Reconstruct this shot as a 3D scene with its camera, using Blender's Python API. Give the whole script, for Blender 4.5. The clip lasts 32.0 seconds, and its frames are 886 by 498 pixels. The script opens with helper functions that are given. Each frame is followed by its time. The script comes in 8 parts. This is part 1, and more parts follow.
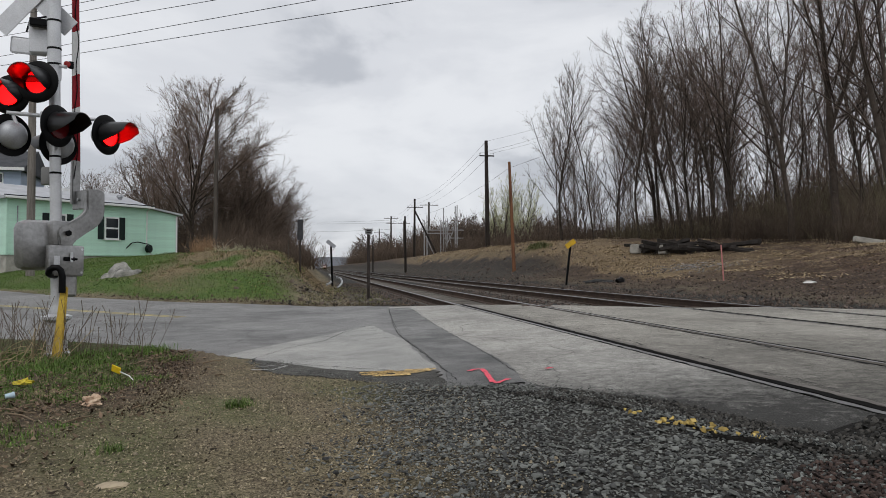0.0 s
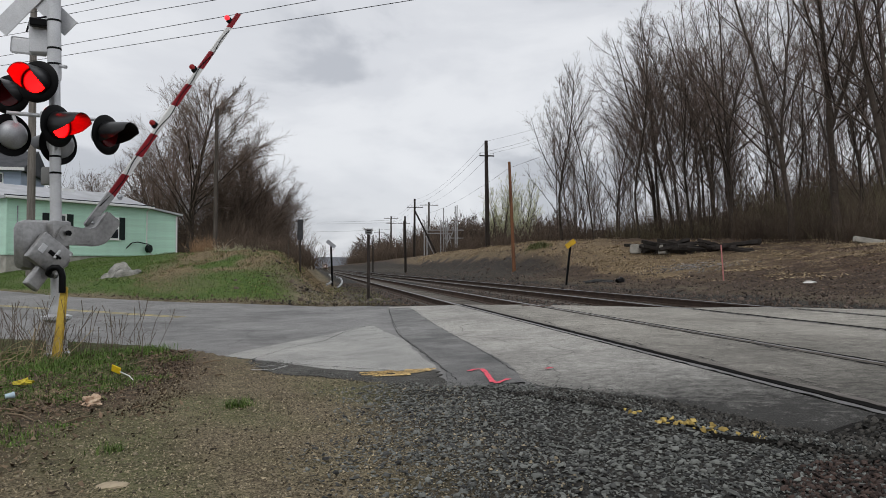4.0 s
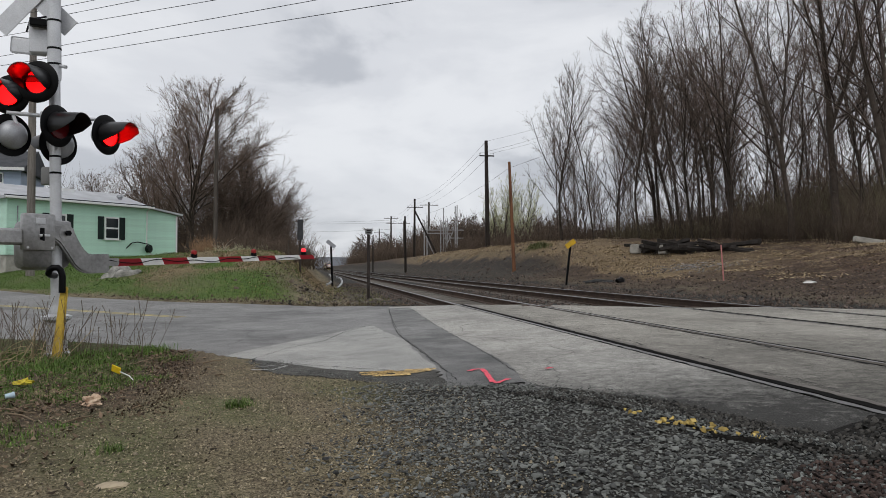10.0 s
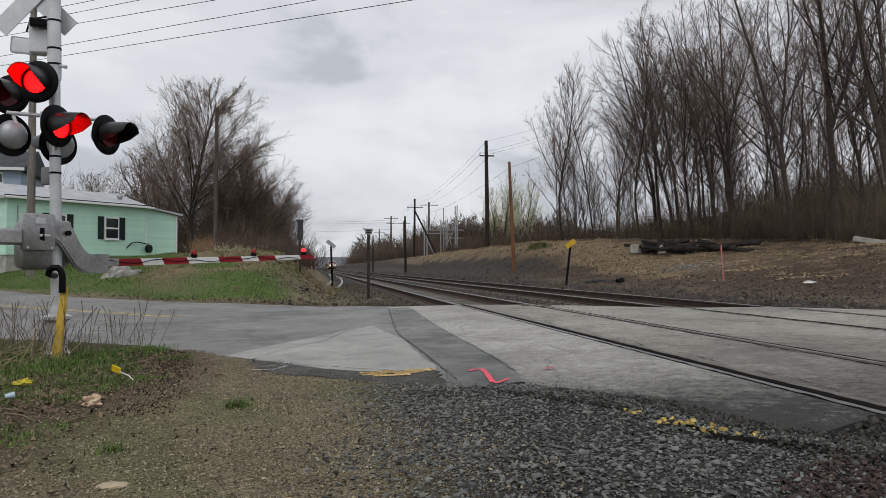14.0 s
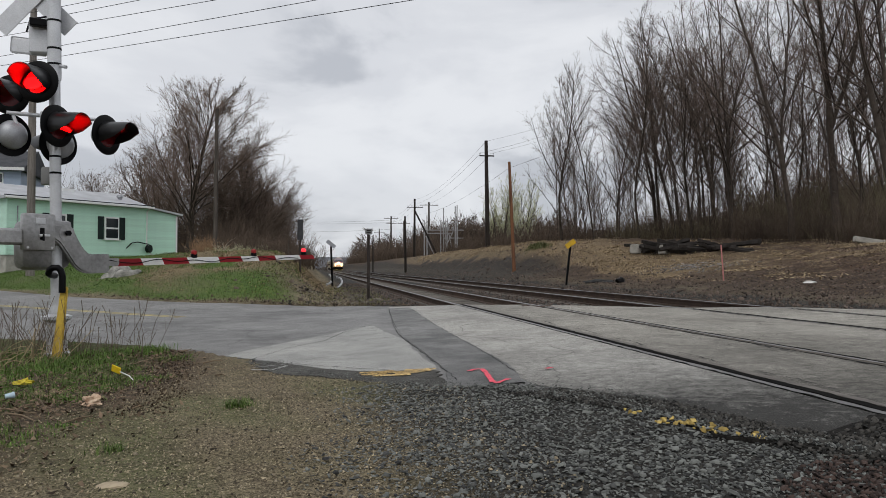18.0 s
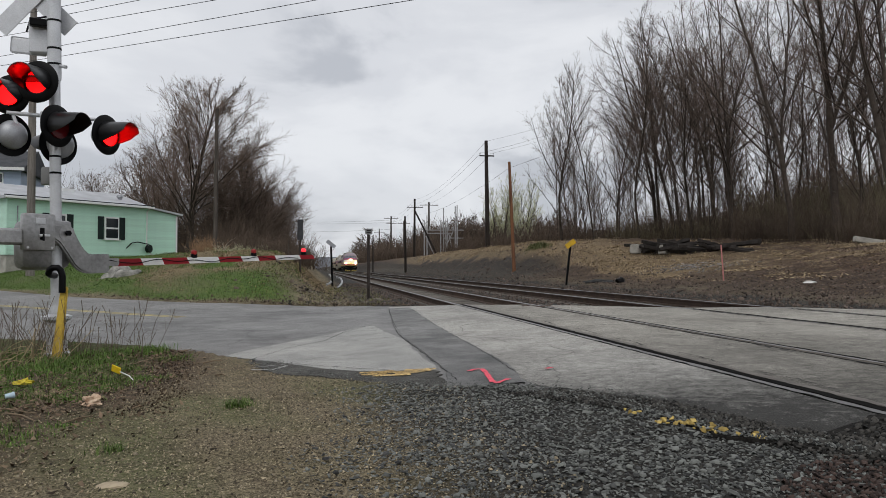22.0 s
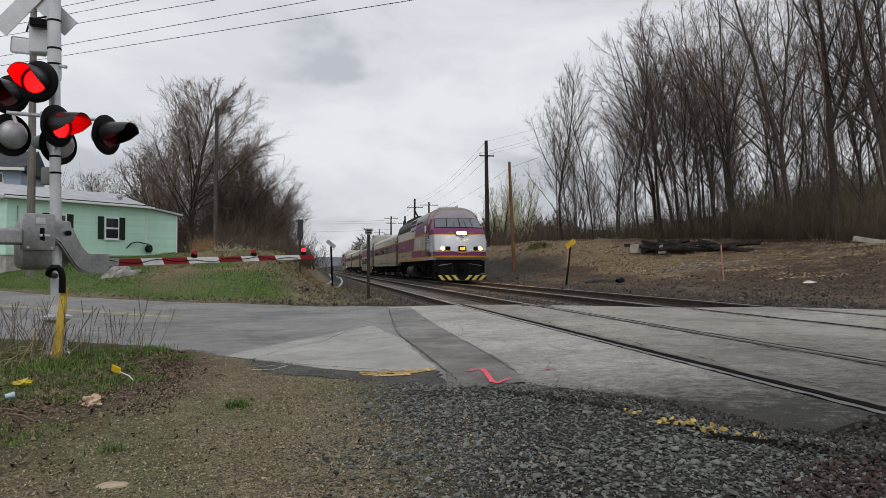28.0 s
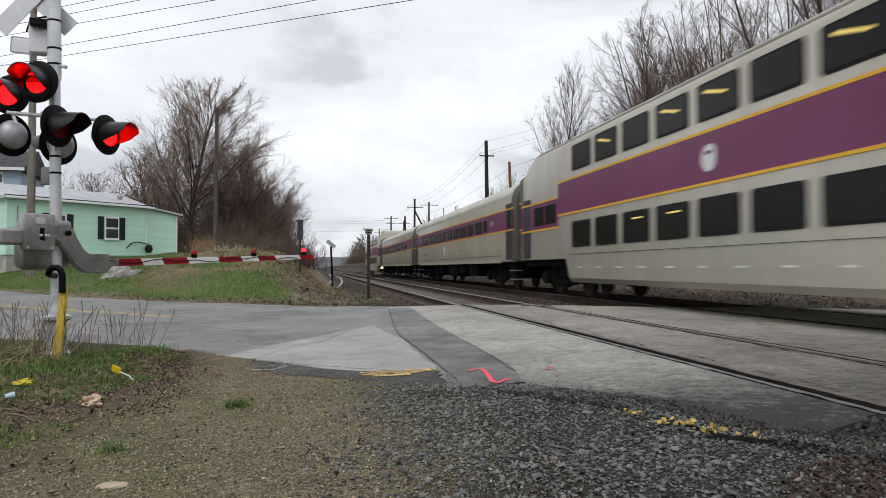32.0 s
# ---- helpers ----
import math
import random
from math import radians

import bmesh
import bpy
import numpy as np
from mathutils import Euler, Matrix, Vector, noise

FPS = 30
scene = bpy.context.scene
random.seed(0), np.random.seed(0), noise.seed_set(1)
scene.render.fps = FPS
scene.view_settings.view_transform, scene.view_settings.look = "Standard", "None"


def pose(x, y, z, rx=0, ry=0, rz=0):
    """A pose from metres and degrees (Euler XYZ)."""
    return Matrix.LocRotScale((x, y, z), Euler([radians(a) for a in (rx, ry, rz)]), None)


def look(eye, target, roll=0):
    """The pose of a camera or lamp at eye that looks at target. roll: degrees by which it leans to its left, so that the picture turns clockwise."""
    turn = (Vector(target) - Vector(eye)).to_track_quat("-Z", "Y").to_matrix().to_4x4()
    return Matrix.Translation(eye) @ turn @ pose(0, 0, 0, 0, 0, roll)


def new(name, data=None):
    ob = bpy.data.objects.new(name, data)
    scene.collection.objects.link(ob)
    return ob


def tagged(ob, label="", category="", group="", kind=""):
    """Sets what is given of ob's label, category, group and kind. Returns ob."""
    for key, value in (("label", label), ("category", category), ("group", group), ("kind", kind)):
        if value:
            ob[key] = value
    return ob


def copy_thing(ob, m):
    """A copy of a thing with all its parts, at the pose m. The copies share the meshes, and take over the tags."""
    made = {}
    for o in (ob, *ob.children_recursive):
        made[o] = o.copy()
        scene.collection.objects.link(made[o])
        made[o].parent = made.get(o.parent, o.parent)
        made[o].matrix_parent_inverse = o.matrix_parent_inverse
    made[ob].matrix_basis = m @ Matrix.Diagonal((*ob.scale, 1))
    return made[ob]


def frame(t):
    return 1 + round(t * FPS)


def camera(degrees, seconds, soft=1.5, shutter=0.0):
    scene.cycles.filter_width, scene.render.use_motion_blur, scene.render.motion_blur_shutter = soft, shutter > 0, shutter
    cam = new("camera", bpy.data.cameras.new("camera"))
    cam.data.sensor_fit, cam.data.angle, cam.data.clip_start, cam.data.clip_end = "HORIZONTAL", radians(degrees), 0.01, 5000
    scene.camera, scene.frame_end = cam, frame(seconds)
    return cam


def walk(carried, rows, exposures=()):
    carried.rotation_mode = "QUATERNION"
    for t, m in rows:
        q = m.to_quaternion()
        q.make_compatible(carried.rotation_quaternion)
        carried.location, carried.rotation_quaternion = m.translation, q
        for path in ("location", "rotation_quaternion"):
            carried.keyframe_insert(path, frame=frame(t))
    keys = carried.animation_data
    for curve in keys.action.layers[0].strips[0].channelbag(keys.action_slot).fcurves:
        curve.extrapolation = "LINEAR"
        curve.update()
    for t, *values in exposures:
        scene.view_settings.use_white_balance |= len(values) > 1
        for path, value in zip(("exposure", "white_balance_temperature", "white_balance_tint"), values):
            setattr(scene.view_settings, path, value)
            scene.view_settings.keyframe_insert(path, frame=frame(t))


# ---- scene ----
# x: across the tracks, y: along them, z: up; the eye stands 1.1 m above the lane beside the crossing
cam = camera(61.42, 32.0, soft=0.65, shutter=0.35)
EYE = (0.0, 0.0, 1.10)
YAW, PITCH = radians(9.758), radians(1.475)
VIEW = look(EYE, (math.sin(YAW) * math.cos(PITCH), math.cos(YAW) * math.cos(PITCH), 1.10 + math.sin(PITCH)))
walk(cam, [(0.0, VIEW), (32.0, VIEW)], [(0.0, 0.0), (28.8, 0.0), (29.0, 0.03), (29.3, 0.20), (29.7, 0.33), (30.0, 0.35), (31.0, 0.35), (32.0, 0.33)])

# ---- overcast sky and a wide, weak sun ----
world = bpy.data.worlds.new("overcast_sky")
scene.world = world
world.use_nodes = True
wn, wl = world.node_tree.nodes, world.node_tree.links
wn.clear()


def wnode(kind, **values):
    n = wn.new(kind)
    for k, v in values.items():
        n.inputs[k.replace("_", " ")].default_value = v
    return n


sky = wn.new("ShaderNodeTexSky")
sky.sky_type, sky.sun_disc = "NISHITA", False
sky.sun_elevation, sky.sun_rotation = radians(48), radians(200)
coord = wn.new("ShaderNodeTexCoord")
squash = wn.new("ShaderNodeMapping")
squash.inputs["Scale"].default_value = (1.0, 1.0, 2.3)
squash.inputs["Location"].default_value = (1.35, 0.6, 0.2)
big = wnode("ShaderNodeTexNoise", Scale=3.4, Detail=6.0, Roughness=0.52, Distortion=0.3)
ramp = wn.new("ShaderNodeValToRGB")
ramp.color_ramp.interpolation = "EASE"
ramp.color_ramp.elements[0].position, ramp.color_ramp.elements[0].color = 0.34, (0.55, 0.572, 0.62, 1)
ramp.color_ramp.elements[1].position, ramp.color_ramp.elements[1].color = 0.62, (0.862, 0.878, 0.912, 1)
el = ramp.color_ramp.elements.new(0.46)
el.color = (0.755, 0.773, 0.815, 1)
cloud = wn.new("ShaderNodeBackground")
cloud.inputs["Strength"].default_value = 0.95
clear = wn.new("ShaderNodeBackground")
clear.inputs["Strength"].default_value = 0.1
both = wn.new("ShaderNodeMixShader")
both.inputs[0].default_value = 0.94
out = wn.new("ShaderNodeOutputWorld")
wl.new(coord.outputs["Generated"], squash.inputs["Vector"])
wl.new(squash.outputs["Vector"], big.inputs["Vector"])
wl.new(big.outputs["Fac"], ramp.inputs["Fac"])
wl.new(ramp.outputs["Color"], cloud.inputs["Color"])
wl.new(sky.outputs["Color"], clear.inputs["Color"])
wl.new(clear.outputs[0], both.inputs[1])
wl.new(cloud.outputs[0], both.inputs[2])
wl.new(both.outputs[0], out.inputs["Surface"])

sun = new("sun", bpy.data.lights.new("sun", "SUN"))
sun.data.energy, sun.data.angle, sun.data.color = 0.9, radians(40), (1.0, 0.97, 0.92)
sun.matrix_world = look((-12, -30, 40), (0, 0, 0))

# ---- materials ----
MATS = {}


def mat(name, color, rough=0.8, metal=0.0, vary=0.25, scale=6.0, bump=0.0, fine=60.0, emit=0.0, spec=0.22, dark=None, stretch=None):
    """A surface with variation at two scales: broad stains and fine grain; dark: the colour of the stains."""
    if name in MATS:
        return MATS[name]
    m = bpy.data.materials.new(name)
    MATS[name] = m
    m.use_nodes = True
    nt = m.node_tree
    n, l = nt.nodes, nt.links
    b = n["Principled BSDF"]
    b.inputs["Roughness"].default_value, b.inputs["Metallic"].default_value = rough, metal
    b.inputs["Specular IOR Level"].default_value = spec
    co = n.new("ShaderNodeTexCoord")
    src = co.outputs["Object"]
    if stretch:
        mp = n.new("ShaderNodeMapping")
        mp.inputs["Scale"].default_value = stretch
        l.new(src, mp.inputs["Vector"])
        src = mp.outputs["Vector"]
    n1, n2 = n.new("ShaderNodeTexNoise"), n.new("ShaderNodeTexNoise")
    n1.inputs["Scale"].default_value, n1.inputs["Detail"].default_value = scale, 5
    n2.inputs["Scale"].default_value, n2.inputs["Detail"].default_value = fine, 3
    l.new(src, n1.inputs["Vector"]), l.new(src, n2.inputs["Vector"])
    info = n.new("ShaderNodeObjectInfo")
    add = n.new("ShaderNodeMath")
    add.operation = "MULTIPLY_ADD"
    l.new(n2.outputs["Fac"], add.inputs[0])
    add.inputs[1].default_value = 0.6
    l.new(n1.outputs["Fac"], add.inputs[2])
    r = n.new("ShaderNodeMapRange")
    r.inputs["From Min"].default_value, r.inputs["From Max"].default_value = 0.5, 1.1
    l.new(add.outputs[0], r.inputs["Value"])
    mix = n.new("ShaderNodeMix")
    mix.data_type = "RGBA"
    c = tuple(color)
    d = tuple(dark) if dark else tuple(v * (1 - 1.4 * vary) for v in c)
    hi = tuple(min(1, v * (1 + 0.6 * vary)) for v in c)
    mix.inputs[6].default_value, mix.inputs[7].default_value = (*d, 1), (*hi, 1)
    l.new(r.outputs[0], mix.inputs[0])
    hsv = n.new("ShaderNodeHueSaturation")
    rv = n.new("ShaderNodeMapRange")
    rv.inputs["To Min"].default_value, rv.inputs["To Max"].default_value = 1 - vary * 0.5, 1 + vary * 0.5
    l.new(info.outputs["Random"], rv.inputs["Value"])
    l.new(rv.outputs[0], hsv.inputs["Value"])
    l.new(mix.outputs[2], hsv.inputs["Color"])
    l.new(hsv.outputs[0], b.inputs["Base Color"])
    if bump:
        bp = n.new("ShaderNodeBump")
        bp.inputs["Strength"].default_value, bp.inputs["Distance"].default_value = min(1, bump), 0.02
        l.new(add.outputs[0], bp.inputs["Height"])
        l.new(bp.outputs[0], b.inputs["Normal"])
    if emit:
        b.inputs["Emission Color"].default_value, b.inputs["Emission Strength"].default_value = (*c, 1), emit
    return m


def island(name, lo, hi, rough=0.85, spec=0.3):
    """Loose pieces joined in one mesh, each with a shade of its own between lo and hi."""
    m = bpy.data.materials.new(name)
    m.use_nodes = True
    n, l = m.node_tree.nodes, m.node_tree.links
    b = n["Principled BSDF"]
    b.inputs["Roughness"].default_value, b.inputs["Specular IOR Level"].default_value = rough, spec
    g = n.new("ShaderNodeNewGeometry")
    rp = n.new("ShaderNodeValToRGB")
    rp.color_ramp.elements[0].color, rp.color_ramp.elements[1].color = (*lo, 1), (*hi, 1)
    l.new(g.outputs["Random Per Island"], rp.inputs["Fac"])
    t = n.new("ShaderNodeTexNoise")
    t.inputs["Scale"].default_value = 40
    co = n.new("ShaderNodeTexCoord")
    l.new(co.outputs["Object"], t.inputs["Vector"])
    mx = n.new("ShaderNodeMix")
    mx.data_type, mx.blend_type = "RGBA", "MULTIPLY"
    mx.inputs[0].default_value = 0.5
    l.new(rp.outputs[0], mx.inputs[6])
    l.new(t.outputs["Color"], mx.inputs[7])
    sat = n.new("ShaderNodeRGBToBW")
    l.new(t.outputs["Color"], sat.inputs[0])
    gain = n.new("ShaderNodeMath")
    gain.operation, gain.inputs[1].default_value = "MULTIPLY", 1.9
    l.new(sat.outputs[0], gain.inputs[0])
    l.new(gain.outputs[0], mx.inputs[7])
    l.new(mx.outputs[2], b.inputs["Base Color"])
    return m


def glass(name, color=(0.02, 0.025, 0.03), rough=0.06):
    m = mat(name, color, rough, 0.0, 0.1, 2.0, spec=0.7)
    return m


def glow(name, color, strength):
    m = bpy.data.materials.new(name)
    m.use_nodes = True
    b = m.node_tree.nodes["Principled BSDF"]
    b.inputs["Base Color"].default_value = (*[c * 0.4 for c in color], 1)
    b.inputs["Emission Color"].default_value, b.inputs["Emission Strength"].default_value = (*color, 1), strength
    return m


GALV = mat("galvanised_steel", (0.60, 0.61, 0.63), 0.4, 0.35, 0.18, 3.0, 0.05)
ALU = mat("cast_aluminium", (0.33, 0.328, 0.325), 0.36, 0.75, 0.32, 3.5, 0.12, 24)
BLACK = mat("black_paint", (0.004, 0.004, 0.0045), 0.35, 0.0, 0.2, 5.0, spec=0.10)
SILVER = mat("silver_paint", (0.36, 0.37, 0.39), 0.4, 0.4, 0.2, 4.0)
WOOD_POLE = mat("weathered_pole_wood", (0.105, 0.09, 0.078), 0.9, 0, 0.45, 2.0, 0.4, 30, stretch=(6, 6, 0.5))
DARK_POLE = mat("creosoted_pole_wood", (0.035, 0.028, 0.024), 0.9, 0, 0.4, 2.0, 0.4, 30, stretch=(6, 6, 0.5))
RUST_POLE = mat("orange_weathered_wood", (0.20, 0.088, 0.042), 0.85, 0, 0.45, 1.6, 0.3, 30, stretch=(5, 5, 0.5), dark=(0.09, 0.05, 0.035))
BARK = mat("tree_bark", (0.0713, 0.057, 0.0471), 0.95, 0, 0.4, 3.0, 0.4, 30)
TWIG = mat("bare_twigs", (0.132, 0.100, 0.082), 0.95, 0, 0.3, 0.6)
TWIG_RED = mat("reddish_bare_twigs", (0.168, 0.124, 0.10), 0.95, 0, 0.3, 0.6)
BUD = mat("budding_twigs", (0.44, 0.45, 0.27), 0.95, 0, 0.3, 0.6)
OLIVE = mat("olive_brush", (0.150, 0.128, 0.080), 0.95, 0, 0.4, 0.5)
BRUSH = mat("brown_brush", (0.104, 0.0768, 0.0576), 0.95, 0, 0.4, 0.5)
RAIL = mat("rusty_rail_side", (0.075, 0.05, 0.038), 0.85, 0, 0.4, 3.0, 0.2)
RAILTOP = mat("worn_rail_head", (0.25, 0.242, 0.24), 0.42, 0.65, 0.25, 2.0)
TIE = mat("grey_wooden_tie", (0.165, 0.150, 0.132), 0.95, 0, 0.45, 3.0, 0.5, 30, stretch=(0.6, 6, 6))
TIE_OLD = mat("black_old_tie", (0.035, 0.03, 0.027), 0.95, 0, 0.5, 3.0, 0.5, 30)
CONCRETE = mat("weathered_concrete", (0.36, 0.345, 0.31), 0.9, 0, 0.3, 3.0, 0.4)
ROCK = mat("grey_boulder", (0.36, 0.35, 0.32), 0.92, 0, 0.5, 4.0, 0.8, 25, dark=(0.10, 0.10, 0.095))
YELLOW = mat("yellow_paint", (0.72, 0.46, 0.03), 0.5, 0, 0.25, 5.0, 0.1, dark=(0.42, 0.25, 0.03))
WHITE = mat("white_paint", (0.78, 0.78, 0.76), 0.5, 0, 0.12, 4.0)
RED = mat("red_sheeting", (0.30, 0.012, 0.02), 0.45, 0, 0.2, 5.0)
WIRE = mat("wire", (0.03, 0.03, 0.032), 0.6)

# ---- mesh tools ----


def part(name, bm, material, parent=None, label="", smooth=False, m=None):
    """Links a bmesh (or a mesh) as one object, under a thing or a part."""
    if isinstance(bm, bmesh.types.BMesh):
        me = bpy.data.meshes.new(name)
        bm.to_mesh(me)
        bm.free()
    else:
        me = bm
    if material and not me.materials:
        me.materials.append(material)
    if smooth:
        me.shade_smooth()
        me.set_sharp_from_angle(angle=radians(38))
    ob = new(name, me)
    if parent is not None:
        ob.parent = parent
    if m is not None:
        ob.matrix_basis = m
    if label:
        ob["label"] = label
    return ob


def thing(name, m, label, category, group="", kind=""):
    e = new(name)
    e.empty_display_size = 0.2
    e.matrix_basis = m
    return tagged(e, label, category, group, kind)


def box(sx, sy, sz, m=None, bevel=0.0, bm=None):
    bm = bm or bmesh.new()
    r = bmesh.ops.create_cube(bm, size=1)
    vs = r["verts"]
    for v in vs:
        v.co = Vector((v.co.x * sx, v.co.y * sy, v.co.z * sz))
    if bevel:
        es = list({e for v in vs for e in v.link_edges})
        rr = bmesh.ops.bevel(bm, geom=es, offset=bevel, segments=2, affect="EDGES", profile=0.5)
        vs = list({v for f in rr["faces"] for v in f.verts} | {v for v in vs if v.is_valid})
    if m is not None:
        bmesh.ops.transform(bm, matrix=m, verts=[v for v in vs if v.is_valid])
    return bm


def tube(path, radii, sides=8, bm=None, caps=True):
    """A tube along points, with a radius at each."""
    bm = bm or bmesh.new()
    pts = [Vector(p) for p in path]
    if not hasattr(radii, "__len__"):
        radii = [radii] * len(pts)
    rings, up = [], None
    for i, p in enumerate(pts):
        d = (pts[min(i + 1, len(pts) - 1)] - pts[max(i - 1, 0)]).normalized()
        if up is None:
            up = Vector((0, 0, 1)) if abs(d.z) < 0.9 else Vector((1, 0, 0))
        a = d.cross(up).normalized()
        b = a.cross(d).normalized()
        up = b
        rings.append([bm.verts.new(p + radii[i] * (math.cos(t) * a + math.sin(t) * b)) for t in [2 * math.pi * k / sides for k in range(sides)]])
    for r0, r1 in zip(rings, rings[1:]):
        for k in range(sides):
            bm.faces.new((r0[k], r0[(k + 1) % sides], r1[(k + 1) % sides], r1[k]))
    if caps:
        bm.faces.new(rings[0])
        bm.faces.new(list(reversed(rings[-1])))
    bmesh.ops.recalc_face_normals(bm, faces=bm.faces)
    return bm


def lathe(profile, sides=24, m=None, bm=None):
    """Spins (radius, z) pairs about z."""
    bm = bm or bmesh.new()
    vs = []
    rings = []
    for r, z in profile:
        if r < 1e-6:
            ring = [bm.verts.new((0, 0, z))]
        else:
            ring = [bm.verts.new((r * math.cos(2 * math.pi * k / sides), r * math.sin(2 * math.pi * k / sides), z)) for k in range(sides)]
        rings.append(ring)
        vs += ring
    for a, b in zip(rings, rings[1:]):
        for k in range(sides):
            q = [a[k % len(a)], a[(k + 1) % len(a)], b[(k + 1) % len(b)], b[k % len(b)]]
            q = list(dict.fromkeys(q))
            if len(q) > 2:
                bm.faces.new(q)
    if m is not None:
        bmesh.ops.transform(bm, matrix=m, verts=vs)
    bmesh.ops.recalc_face_normals(bm, faces=bm.faces)
    return bm


def prism(outline, depth, m=None, bm=None, bevel=0.0):
    """A plate: an outline in x, z pushed through y by depth (centred)."""
    bm = bm or bmesh.new()
    a = [bm.verts.new((x, -depth / 2, z)) for x, z in outline]
    b = [bm.verts.new((x, depth / 2, z)) for x, z in outline]
    n = len(a)
    bm.faces.new(a)
    bm.faces.new(list(reversed(b)))
    for i in range(n):
        bm.faces.new((a[i], b[i], b[(i + 1) % n], a[(i + 1) % n]))
    vs = a + b
    bmesh.ops.recalc_face_normals(bm, faces=bm.faces)
    if bevel:
        rr = bmesh.ops.bevel(bm, geom=list({e for v in vs for e in v.link_edges}), offset=bevel, segments=2, affect="EDGES")
        vs = list(bm.verts)
    if m is not None:
        bmesh.ops.transform(bm, matrix=m, verts=vs)
    return bm


def pymesh(name, verts, faces):
    me = bpy.data.meshes.new(name)
    me.from_pydata([tuple(v) for v in verts], [], [tuple(int(i) for i in f) for f in faces])
    me.update()
    return me


def smooth_step(a, b, x):
    t = np.clip((x - a) / (b - a), 0, 1)
    return t * t * (3 - 2 * t)

# ---- ground ----
NX, NY = 0.61, 0.79       # across the road, away from the eye
SX, SY = -0.79, 0.61      # along the road, away from the tracks
R1, R2, R3, R4 = 3.31, 4.80, 7.47, 8.97
Z1, Z2, Z3, Z4 = 0.25, 0.29, 0.28, 0.335
TRACK_X = 8.22


def road_z(x, y):
    """The road's surface: level over the tracks, falling towards the lane on this side, rising gently beyond."""
    s = x * SX + y * SY
    hump = np.interp(x, [-3.0, -1.0, 0.4, 1.2, 1.9, 2.4, R1, R2, R3, R4, 12, 30], [0.02, 0.055, 0.10, 0.145, 0.18, 0.205, Z1 - 0.006, Z2 - 0.006, Z3 - 0.006, Z4 - 0.006, 0.30, 0.25])
    return hump + np.maximum(0, 0.017 * (s - 8.2)) * smooth_step(0.8, -2.5, x) + 0.002


def front_n(s):
    return np.interp(s, [-9, -2, 0.0, 0.7, 1.34, 2.2, 2.9, 3.8, 4.8, 5.8, 6.3, 7.2, 8.3, 10.5, 40], [3.4, 3.9, 4.31, 4.56, 5.2, 5.55, 5.37, 5.57, 5.7, 6.4, 6.5, 6.9, 7.0, 6.4, 7.4])


def back_n(s):
    return np.interp(s, [-9, -0.8, 0.6, 4.35, 9.35, 10.6, 13.0, 16.2, 20.3, 27, 40, 60], [16.6, 16.3, 16.2, 15.9, 15.2, 15.7, 15.8, 14.9, 14.7, 16.0, 20, 26])


